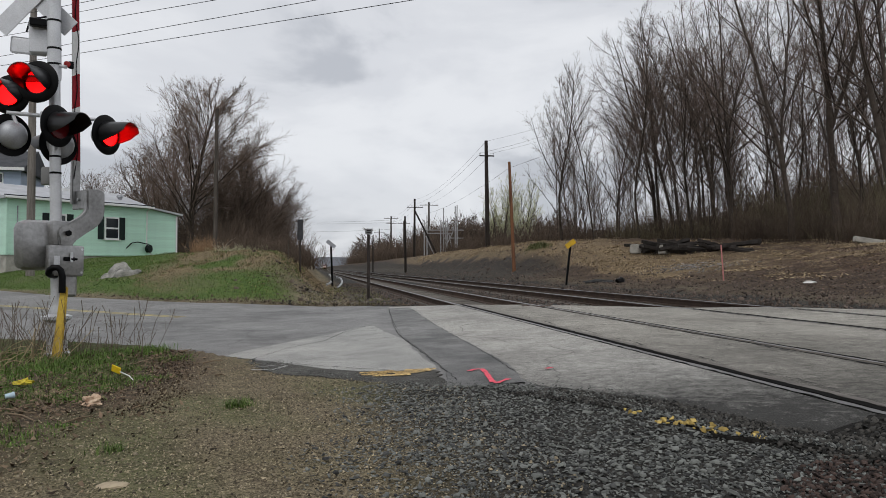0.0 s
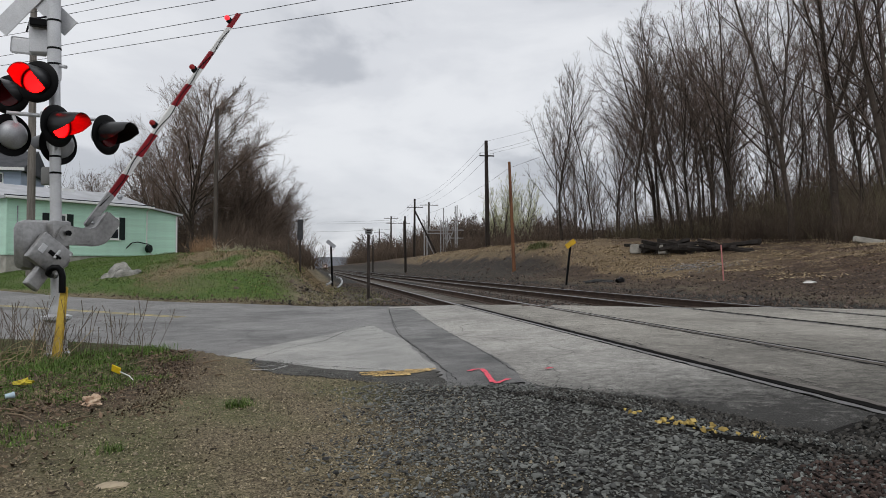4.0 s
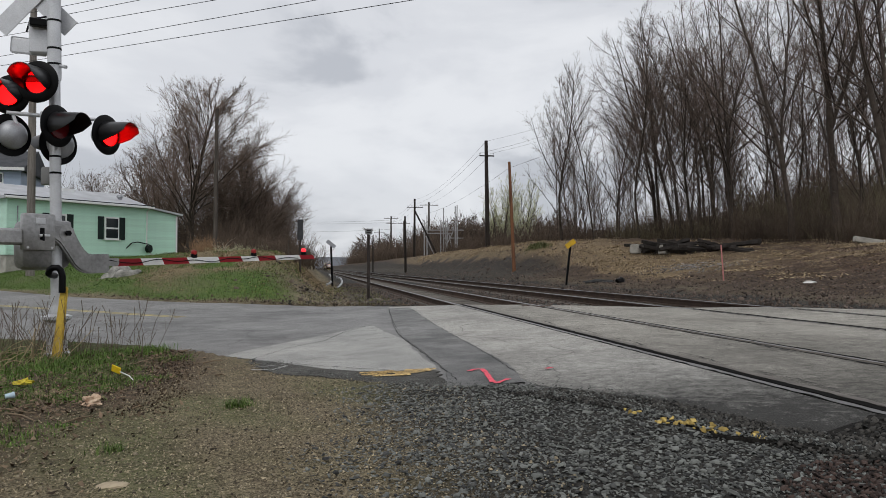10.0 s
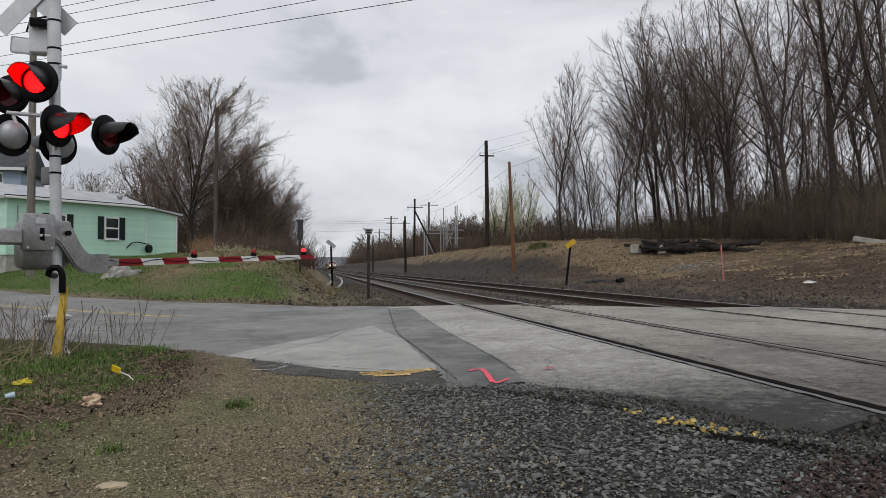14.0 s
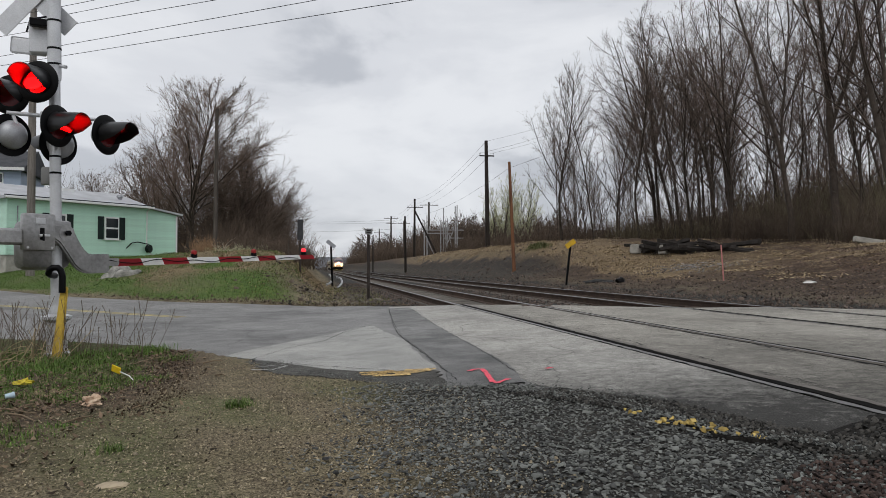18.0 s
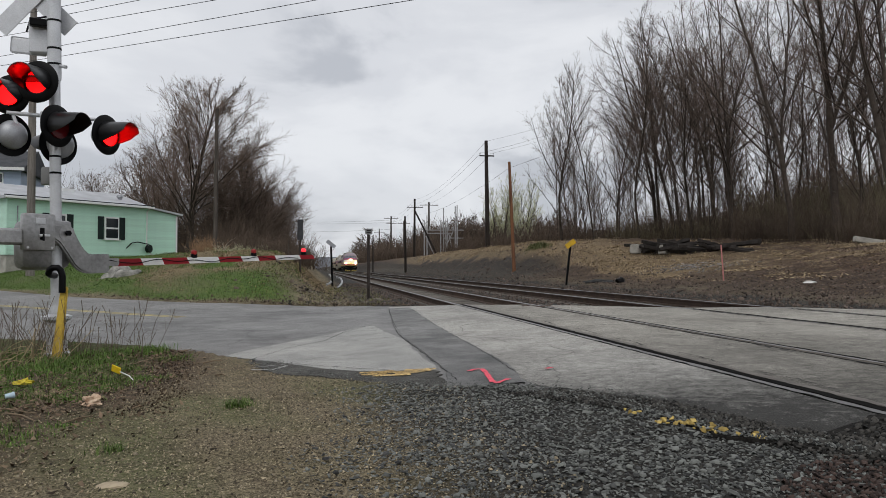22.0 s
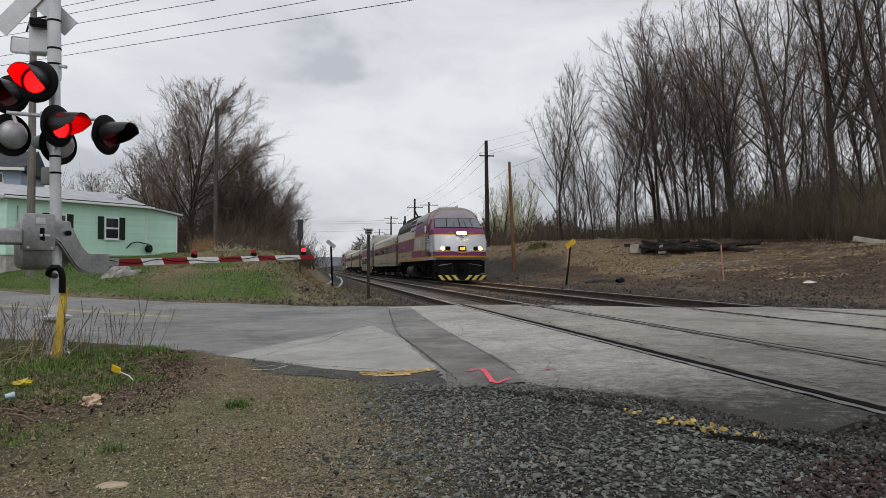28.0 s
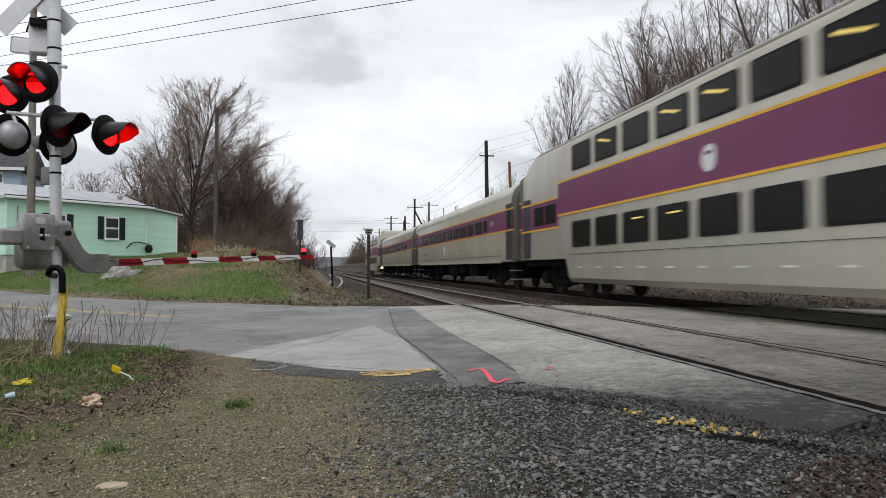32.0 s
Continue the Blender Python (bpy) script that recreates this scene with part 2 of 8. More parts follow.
def land(x, y):
    """The height of the ground, and how much of it is grass, ballast and leaf litter."""
    x, y = np.asarray(x, float), np.asarray(y, float)
    n, s = x * NX + y * NY, x * SX + y * SY
    # near side, and the bed of the tracks
    near = np.interp(x, [-6, -3.0, -0.5, 0.4, 1.2, 2.2, 2.6, 3.0, 9.6, 10.6], [0.03, 0.04, 0.06, 0.09, 0.135, 0.185, 0.165, 0.07, 0.095, 0.20])
    near = near + np.interp(x, [2.2, 2.6, 3.0, 3.2, 3.45], [0.0, 0.04, 0.152, 0.155, 0.0]) * smooth_step(6.2, 5.2, y)
    near = near + np.maximum(0, 0.017 * (s - 8.2)) * smooth_step(0.8, -2.5, x)
    near = near + 0.024 * smooth_step(-0.7, -0.05, n - front_n(s)) * smooth_step(2.3, 1.5, x)
    # lawn and bank beyond the road
    rise = np.maximum(0, n - back_n(s) - 0.2) * 0.215
    rise = np.where(rise > 1.62, 1.62 + (rise - 1.62) * 0.06, rise)
    side = smooth_step(0.6, -1.7, x) * smooth_step(0.0, 2.5, n - back_n(s))
    mound = 0.04 * np.exp(-(((x + 3.4) / 2.4) ** 2 + ((y - 32.0) / 3.6) ** 2)) + 0.09 * np.sin(x * 1.9 + 0.6) * np.sin(y * 1.1) * smooth_step(-0.2, -1.6, x) * smooth_step(-8, -5, x) * smooth_step(25, 28, y)
    far_bank = 2.3 * smooth_step(36, 64, y) * smooth_step(0.6, -3.5, x)
    left = np.maximum(side * rise + mound, far_bank * 0.9)
    left = left - smooth_step(0.8, -2.5, x) * np.maximum(0, 0.017 * (s - 8.2)) * smooth_step(14, 26, n)
    # bank beyond the tracks
    b1 = np.interp(x, [9.8, 11.4, 13, 16, 19, 22, 27, 60, 400], [0.0, 0.10, 0.24, 0.42, 0.95, 1.55, 2.15, 2.4, 3.0])
    b2 = np.interp(x, [9.8, 11.2, 13.2, 15.5, 17, 24, 60, 400], [0.0, 0.12, 0.80, 2.4, 2.9, 3.1, 3.3, 4.0])
    k = smooth_step(30, 56, y)
    right = b1 * (1 - k) + b2 * k
    z = near + left + right * (x > 9.8)
    rough = 0.015 * np.sin(x * 2.1 + 1.3 * np.sin(y * 1.7)) * np.sin(y * 1.9 + x) + 0.10 * np.sin(x * 0.7 + 2) * np.sin(y * 0.45) * (smooth_step(12, 15, x) + 0.4 * smooth_step(-2, -5, x) * smooth_step(18, 22, n))
    rough = rough + 0.05 * np.sin(x * 3.3 + y) * np.sin(y * 2.7 - x) * smooth_step(11, 13, x) + 0.07 * np.sin(x * 1.6 + 2.2 * y) * np.sin(y * 1.1 + 0.8 * x) * smooth_step(12, 15, x)
    flat = smooth_step(2.0, 2.7, x) * smooth_step(10.2, 9.6, x)
    z = z + rough * (1 - flat)
    # under the road the ground lies lower
    inside = smooth_step(0.0, 0.18, n - front_n(s)) * smooth_step(0.25, -0.02, n - back_n(s)) * smooth_step(60, 50, s)
    z = z - 0.14 * inside
    # cover
    wob = 0.5 * np.sin(x * 1.7 + y * 0.9) + 0.5 * np.sin(y * 1.3 - x * 0.6)
    ballast = smooth_step(-0.1, 0.85, x + 0.25 * wob) * smooth_step(12.6, 11.4, x + 0.3 * wob) * smooth_step(0.75, 1.6, x + 0.3 * smooth_step(18, 10, y) + 0.6 * smooth_step(9, 4, y))
    ballast = np.maximum(ballast, 0.25 * smooth_step(10, 11, x) * smooth_step(19.5, 16, x + wob) * smooth_step(52, 20, y))
    ballast = np.maximum(ballast, 0.8 * smooth_step(10, 11, x) * smooth_step(16.2, 14.6, x + 0.5 * wob) * smooth_step(36, 46, y))
    lawn = smooth_step(0.25, 1.1, n - back_n(s) + 0.35 * wob) * smooth_step(-0.2, -1.6, x + 0.3 * wob) * (s < 59)
    patchy = np.sin(x * 1.3 + 0.9 * np.sin(y * 0.8)) * np.sin(y * 0.9 + 0.5 * x) + 0.35 * np.sin(x * 4.1 + y) * np.sin(y * 3.3)
    bare = smooth_step(-7.0, -4.4, x + 0.6 * wob) * smooth_step(25.6, 28.2, y - 0.35 * x + 0.9 * wob)
    lawn = lawn * (1 - 0.97 * bare * smooth_step(-0.85, -0.25, patchy)) * (1 - 0.3 * smooth_step(0.1, 0.6, patchy))
    verge = smooth_step(-1.7, -2.3, x + 0.25 * wob) * smooth_step(5.0, 6.2, y + wob * 0.4) * smooth_step(7.3, 6.7, n)
    grass = np.maximum(lawn, 0.4 * verge)
    grass = np.maximum(grass, 0.34 * smooth_step(-2.0, -0.9, x + 0.2 * wob) * smooth_step(0.9, 0.2, x) * smooth_step(7.5, 6.0, y) * smooth_step(-0.3, 0.5, wob + 0.4 * np.sin(x * 5 + y * 3)))
    litter = np.maximum(smooth_step(11.0, 14.0, x + wob), 0.9 * smooth_step(-2, -5, x) * smooth_step(44, 50, y))
    litter = np.maximum(litter, 0.95 * smooth_step(-0.9, -1.8, x + 0.3 * wob) * smooth_step(3.0, 4.5, y) * smooth_step(7.3, 6.9, n))
    tan = smooth_step(14.3, 15.8, x + 0.6 * wob) * smooth_step(24, 18, x + 1.5 * wob) * smooth_step(27, 34, y + 2 * wob) * smooth_step(115, 85, y)
    tan = np.maximum(tan, 0.95 * smooth_step(14.3, 14.8, x + 0.5 * wob) * smooth_step(20, 16, x) * smooth_step(46, 56, y) * smooth_step(150, 110, y))
    tan = np.maximum(tan, 0.6 * smooth_step(19, 21, x) * smooth_step(21, 24, y) * smooth_step(40, 34, y) * smooth_step(0.1, 0.5, np.sin(x * 0.9 + 0.6 * y) * np.sin(0.5 * y - 0.7 * x) + 0.25 * wob))
    tan = np.maximum(tan, 0.85 * bare * smooth_step(-0.8, -0.1, patchy) * smooth_step(0.6, -0.6, x) * smooth_step(60, 40, y))
    tan = np.maximum(tan, 0.8 * smooth_step(-2.8, -1.6, x) * smooth_step(0.9, -0.3, x) * smooth_step(25.5, 28, y) * smooth_step(90, 50, y))
    return z, grass, ballast, litter, tan


def axis(spans):
    a = []
    for lo, hi, step in spans:
        a += list(np.arange(lo, hi, step))
    return np.array(a + [spans[-1][1]])


gx = axis([(-3000, -400, 400), (-400, -60, 30), (-60, -16, 2.5), (-16, -6, 0.5), (-6, 4, 0.16), (4, 26, 0.3), (26, 60, 2.5), (60, 400, 30), (400, 3000, 400)])
gy = axis([(-3000, -200, 400), (-200, -10, 20), (-10, 1.5, 1.0), (1.5, 16, 0.16), (16, 44, 0.3), (44, 100, 1.4), (100, 500, 20), (500, 3600, 200)])
GX, GY = np.meshgrid(gx, gy)
GZ, G1, G2, G3, G4 = land(GX.ravel(), GY.ravel())
W_ = len(gx)
idx = np.arange(len(gx) * len(gy)).reshape(len(gy), W_)
quads = np.stack([idx[:-1, :-1], idx[:-1, 1:], idx[1:, 1:], idx[1:, :-1]], -1).reshape(-1, 4)
gm = pymesh("ground", np.stack([GX.ravel(), GY.ravel(), GZ], 1), quads)
cover = gm.attributes.new("cover", "FLOAT_COLOR", "POINT")
cover.data.foreach_set("color", np.stack([G1, G2, G3, G4], 1).ravel().astype(np.float32))
gm.shade_smooth()


def ground_material():
    m = bpy.data.materials.new("dirt_grass_and_ballast")
    m.use_nodes = True
    n, l = m.node_tree.nodes, m.node_tree.links
    b = n["Principled BSDF"]
    b.inputs["Roughness"].default_value, b.inputs["Specular IOR Level"].default_value = 0.95, 0.2
    co = n.new("ShaderNodeTexCoord")

    def noise_(scale, detail=6.0, rough=0.6):
        t = n.new("ShaderNodeTexNoise")
        t.inputs["Scale"].default_value, t.inputs["Detail"].default_value, t.inputs["Roughness"].default_value = scale, detail, rough
        l.new(co.outputs["Object"], t.inputs["Vector"])
        return t.outputs["Fac"]

    def ramp_(fac, *stops):
        r = n.new("ShaderNodeValToRGB")
        e = r.color_ramp.elements
        for i, (p, c) in enumerate(stops):
            q = e[i] if i < 2 else e.new(p)
            q.position, q.color = p, (*c, 1)
        l.new(fac, r.inputs["Fac"])
        return r.outputs["Color"]

    def mix_(fac, a, c):
        x = n.new("ShaderNodeMix")
        x.data_type = "RGBA"
        l.new(fac, x.inputs[0])
        l.new(a, x.inputs[6])
        l.new(c, x.inputs[7])
        return x.outputs[2]

    def math_(op, a, c):
        x = n.new("ShaderNodeMath")
        x.operation = op
        x.use_clamp = True
        for i, v in enumerate((a, c)):
            if isinstance(v, float):
                x.inputs[i].default_value = v
            else:
                l.new(v, x.inputs[i])
        return x.outputs[0]

    at = n.new("ShaderNodeAttribute")
    at.attribute_name = "cover"
    sep = n.new("ShaderNodeSeparateColor")
    l.new(at.outputs["Color"], sep.inputs[0])
    fine, mid, broad = noise_(58, 6, 0.8), noise_(6, 8, 0.75), noise_(0.7, 4)
    vor = n.new("ShaderNodeTexVoronoi")
    vor.inputs["Scale"].default_value = 42
    l.new(co.outputs["Object"], vor.inputs["Vector"])
    moss = ramp_(mid, (0.36, (0.045, 0.042, 0.018)), (0.66, (0.17, 0.15, 0.075)), (0.5, (0.085, 0.075, 0.035)))
    dirt = ramp_(mid, (0.34, (0.030, 0.022, 0.014)), (0.68, (0.19, 0.150, 0.095)), (0.5, (0.085, 0.064, 0.040)))
    dirt = mix_(ramp_(noise_(1.6, 5, 0.65), (0.45, (0, 0, 0)), (0.60, (0.75, 0.75, 0.75))), dirt, moss)
    grit = ramp_(fine, (0.43, (0.020, 0.015, 0.010)), (0.59, (0.43, 0.36, 0.235)))
    dirt = mix_(math_("MULTIPLY", broad, 1.1), dirt, grit)
    green = ramp_(mid, (0.34, (0.035, 0.050, 0.014)), (0.68, (0.13, 0.165, 0.05)), (0.5, (0.066, 0.115, 0.024)))
    stone = ramp_(vor.outputs["Color"], (0.1, (0.008, 0.0075, 0.007)), (0.9, (0.060, 0.056, 0.050)))
    straw = ramp_(noise_(14, 6, 0.7), (0.36, (0.03, 0.021, 0.016)), (0.70, (0.21, 0.148, 0.084)), (0.52, (0.066, 0.044, 0.031)))

    def masked(ch, k):
        return math_("MULTIPLY", sep.outputs[ch], math_("ADD", math_("MULTIPLY", mid, k), 1.0 - 0.45 * k))

    c = mix_(masked(2, 0.9), dirt, straw)
    tan = ramp_(noise_(9, 6, 0.75), (0.36, (0.09, 0.062, 0.038)), (0.66, (0.52, 0.40, 0.235)), (0.5, (0.29, 0.215, 0.122)))
    c = mix_(masked(1, 0.8), c, stone)
    c = mix_(math_("MULTIPLY", at.outputs["Alpha"], math_("SUBTRACT", math_("MULTIPLY", mid, 2.6), 0.5)), c, tan)
    c = mix_(masked(0, 0.9), c, green)
    l.new(c, b.inputs["Base Color"])
    bp = n.new("ShaderNodeBump")
    bp.inputs["Strength"].default_value, bp.inputs["Distance"].default_value = 0.7, 0.03
    l.new(math_("ADD", math_("MULTIPLY", fine, 0.5), math_("MULTIPLY", mid, 0.5)), bp.inputs["Height"])
    l.new(bp.outputs[0], b.inputs["Normal"])
    return m


part("ground", gm, ground_material())
tagged(bpy.data.objects["ground"], "brown dirt ground with lawn, ballast and leaf litter", "ground", kind="structure")

# ---- the road and the paved crossing ----


def sheet_between(name, s_values, lo, hi, rows, lift, material, label, category, kind="structure", drop=0.14):
    """Paving between two edges, along the road; its rims go down into the ground."""
    verts, faces = [], []
    S = np.asarray(s_values, float)
    ts = np.concatenate([[0.0], np.linspace(0, 1, rows), [1.0]])
    for j, t in enumerate(ts):
        nn = lo(S) * (1 - t) + hi(S) * t
        jag = 0.05 * np.sin(S * 7.3) + 0.04 * np.sin(S * 17.1 + 1)
        nn = nn + np.where(t < 0.001, jag, 0) + np.where(t > 0.999, jag * 0.7, 0)
        x, y = S * SX + nn * NX, S * SY + nn * NY
        z = road_z(x, y) + lift
        if j in (0, len(ts) - 1):
            nn2 = nn + (-0.07 if j == 0 else 0.07)
            x, y = S * SX + nn2 * NX, S * SY + nn2 * NY
            z = road_z(x, y) - drop
        verts += list(zip(x, y, z))
    w = len(S)
    for j in range(len(ts) - 1):
        for i in range(w - 1):
            faces.append((j * w + i, (j + 1) * w + i, (j + 1) * w + i + 1, j * w + i + 1))
    me = pymesh(name, verts, faces)
    me.shade_smooth()
    bmx = bmesh.new()
    bmx.from_mesh(me)
    bmesh.ops.recalc_face_normals(bmx, faces=bmx.faces)
    bmx.to_mesh(me)
    bmx.free()
    ob = part(name, me, material)
    return tagged(ob, label, category, kind=kind)


def asphalt(name, base, worn, crack=0.0, bump=0.35, darkening=False):
    m = bpy.data.materials.new(name)
    m.use_nodes = True
    n, l = m.node_tree.nodes, m.node_tree.links
    b = n["Principled BSDF"]
    b.inputs["Roughness"].default_value, b.inputs["Specular IOR Level"].default_value = 0.62, 0.45
    co = n.new("ShaderNodeTexCoord")
    ns = []
    for sc, de in ((0.5, 4), (3.0, 6), (120.0, 2)):
        t = n.new("ShaderNodeTexNoise")
        t.inputs["Scale"].default_value, t.inputs["Detail"].default_value = sc, de
        l.new(co.outputs["Object"], t.inputs["Vector"])
        ns.append(t.outputs["Fac"])
    r = n.new("ShaderNodeValToRGB")
    r.color_ramp.elements[0].position, r.color_ramp.elements[1].position = 0.36, 0.64
    r.color_ramp.elements[0].color, r.color_ramp.elements[1].color = (*base, 1), (*worn, 1)
    mixn = n.new("ShaderNodeMix")
    mixn.inputs[0].default_value = 0.45
    l.new(ns[0], mixn.inputs[2])
    l.new(ns[1], mixn.inputs[3])
    l.new(mixn.outputs[0], r.inputs["Fac"])
    g = n.new("ShaderNodeMapRange")
    g.inputs["From Min"].default_value, g.inputs["From Max"].default_value = 0.3, 0.7
    g.inputs["To Min"].default_value, g.inputs["To Max"].default_value = 0.4, 1.66
    l.new(ns[2], g.inputs["Value"])
    h = n.new("ShaderNodeHueSaturation")
    l.new(g.outputs[0], h.inputs["Value"])
    l.new(r.outputs[0], h.inputs["Color"])
    col = h.outputs[0]
    if crack:
        wv = n.new("ShaderNodeTexNoise")
        wv.inputs["Scale"].default_value = 1.4
        l.new(co.outputs["Object"], wv.inputs["Vector"])
        vm = n.new("ShaderNodeMix")
        vm.data_type = "VECTOR"
        vm.inputs[0].default_value = 0.35
        l.new(co.outputs["Object"], vm.inputs[4])
        l.new(wv.outputs["Color"], vm.inputs[5])
        v = n.new("ShaderNodeTexVoronoi")
        v.feature = "DISTANCE_TO_EDGE"
        v.inputs["Scale"].default_value = 0.55
        l.new(vm.outputs[1], v.inputs["Vector"])
        cr = n.new("ShaderNodeMapRange")
        cr.inputs["From Min"].default_value, cr.inputs["From Max"].default_value = 0.0, crack
        cr.inputs["To Min"].default_value = 0.45
        l.new(v.outputs["Distance"], cr.inputs["Value"])
        h2 = n.new("ShaderNodeHueSaturation")
        l.new(cr.outputs[0], h2.inputs["Value"])
        l.new(col, h2.inputs["Color"])
        col = h2.outputs[0]
    if darkening:
        # darkens the colour by an attribute, broken up by noise
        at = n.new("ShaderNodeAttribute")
        at.attribute_name = "darkening"
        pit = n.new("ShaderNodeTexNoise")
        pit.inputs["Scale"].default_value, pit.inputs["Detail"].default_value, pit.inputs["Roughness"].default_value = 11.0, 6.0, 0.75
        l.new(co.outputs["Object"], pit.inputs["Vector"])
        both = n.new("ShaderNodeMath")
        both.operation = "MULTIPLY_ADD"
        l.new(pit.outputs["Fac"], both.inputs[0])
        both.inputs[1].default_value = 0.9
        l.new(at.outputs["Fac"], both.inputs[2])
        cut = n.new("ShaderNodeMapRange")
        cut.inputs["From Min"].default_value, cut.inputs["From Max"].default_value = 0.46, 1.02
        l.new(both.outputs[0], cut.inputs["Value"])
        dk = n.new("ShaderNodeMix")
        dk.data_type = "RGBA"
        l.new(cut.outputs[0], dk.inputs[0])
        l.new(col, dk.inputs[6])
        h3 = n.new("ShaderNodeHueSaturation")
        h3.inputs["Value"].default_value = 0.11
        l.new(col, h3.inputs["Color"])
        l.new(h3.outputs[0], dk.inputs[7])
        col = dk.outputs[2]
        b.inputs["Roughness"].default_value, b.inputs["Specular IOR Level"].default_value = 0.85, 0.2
    l.new(col, b.inputs["Base Color"])
    bp = n.new("ShaderNodeBump")
    bp.inputs["Strength"].default_value, bp.inputs["Distance"].default_value = bump, 0.008
    l.new(ns[2], bp.inputs["Height"])
    l.new(bp.outputs[0], b.inputs["Normal"])
    return m


ROAD = asphalt("grey_road_asphalt", (0.108, 0.106, 0.104), (0.242, 0.237, 0.228), 0.005, 1.0)
PATCH = asphalt("dark_patch_asphalt", (0.045, 0.045, 0.044), (0.225, 0.222, 0.212), 0.0, 1.0)
WORN = asphalt("worn_asphalt_darker_at_edge", (0.275, 0.266, 0.246), (0.45, 0.437, 0.404), 0.004, 0.9, True)
CRUMBLE = mat("black_crumbled_asphalt", (0.030, 0.028, 0.025), 0.95, 0, 0.6, 14.0, 0.8, 60, spec=0.1)
PALE = asphalt("bleached_asphalt", (0.222, 0.22, 0.206), (0.385, 0.38, 0.353), 0.004, 0.8)
MIDDLE = asphalt("ravelled_asphalt", (0.035, 0.034, 0.031), (0.13, 0.126, 0.116), 0.0, 1.0)
MIDDLE.node_tree.nodes["Principled BSDF"].inputs["Roughness"].default_value = 0.92
MIDDLE.node_tree.nodes["Principled BSDF"].inputs["Specular IOR Level"].default_value = 0.12
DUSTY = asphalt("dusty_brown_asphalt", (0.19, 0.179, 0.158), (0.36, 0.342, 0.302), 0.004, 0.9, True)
sheet_between("road", np.arange(-9, 58, 0.3), front_n, back_n, 40, 0.0, ROAD, "grey worn asphalt road over the railway crossing", "road")

# ---- the two tracks ----


def rail_mesh(y0, y1, steps):
    """A rail: foot, web and head, run along y; its head's top face is worn bright."""
    prof = [(-0.07, 0), (0.07, 0), (0.07, 0.012), (0.012, 0.03), (0.010, 0.12), (0.034, 0.132), (0.036, 0.162), (0.028, 0.172), (-0.028, 0.172), (-0.036, 0.162), (-0.034, 0.132), (-0.010, 0.12), (-0.012, 0.03), (-0.07, 0.012)]
    ys = np.linspace(y0, y1, steps)
    v = [(x, y, z) for y in ys for x, z in prof]
    k = len(prof)
    f = [(j * k + i, j * k + (i + 1) % k, (j + 1) * k + (i + 1) % k, (j + 1) * k + i) for j in range(steps - 1) for i in range(k)]
    f += [tuple(range(k))[::-1], tuple((steps - 1) * k + i for i in range(k))]
    me = pymesh("rail", v, f)
    me.materials.append(RAIL)
    me.materials.append(RAILTOP)
    for p in me.polygons:
        if len(p.vertices) == 4 and p.center.z > 0.165:
            p.material_index = 1
    bmx = bmesh.new()
    bmx.from_mesh(me)
    bmesh.ops.recalc_face_normals(bmx, faces=bmx.faces)
    bmx.to_mesh(me)
    bmx.free()
    return me


rail_me = rail_mesh(-60, 1500, 40)
tie_bm = box(2.55, 0.23, 0.18, None, 0.012)
tie_me = bpy.data.meshes.new("tie")
tie_bm.to_mesh(tie_me)
tie_me.materials.append(TIE)
plate_me = bpy.data.meshes.new("tie_plate")
box(0.30, 0.19, 0.02).to_mesh(plate_me)
plate_me.materials.append(RAIL)
for xa, xb, za, zb, label in ((R1, R2, Z1, Z2, "nearer railway track with worn steel rails on wooden ties"), (R3, R4, Z3, Z4, "main railway track with steel rails on wooden ties")):
    xc = (xa + xb) / 2
    tr = thing("railway_track", pose(xc, 0, 0), label, "railway track", "railway tracks", "structure")
    for x, z in ((xa, za), (xb, zb)):
        part("rail", rail_me, None, tr, "rusty rail with a bright worn head", m=pose(x - xc, 0, z - 0.172))
    rnd = random.Random(int(xa * 10))
    k = 0
    y = 11.0
    rest_v, rest_f = [], []
    while y < 420:
        cross_y = (back_n(6.0) - xc * NX) / NY
        if y > cross_y + 0.6:
            j = (rnd.uniform(-0.05, 0.05), rnd.uniform(-0.03, 0.03), rnd.uniform(-1.2, 1.2))
            if y < 75:
                part("tie", tie_me, None, tr, m=pose(j[0], y + j[1], (za + zb) / 2 - 0.26, 0, math.degrees(math.atan2(za - zb, 1.49)), j[2]))
                for x in (-0.75, 0.75):
                    if y < 45:
                        part("tie_plate", plate_me, None, tr, m=pose(x, y + j[1], (za if x < 0 else zb) - 0.170))
            else:
                o = len(rest_v)
                for a in (-1.27, 1.27):
                    for b2 in (-0.11, 0.11):
                        for c in (0.0, (za + zb) / 2 - 0.172):
                            rest_v.append((a, y + b2, c))
                rest_f += [(o + 1, o + 3, o + 7, o + 5), (o, o + 1, o + 5, o + 4), (o + 2, o + 6, o + 7, o + 3), (o, o + 2, o + 3, o + 1), (o + 4, o + 5, o + 7, o + 6)]
        y += 0.53
    far = part("far_ties", pymesh("far_ties", rest_v, rest_f), TIE, tr)
    far["kind"] = "stuff"


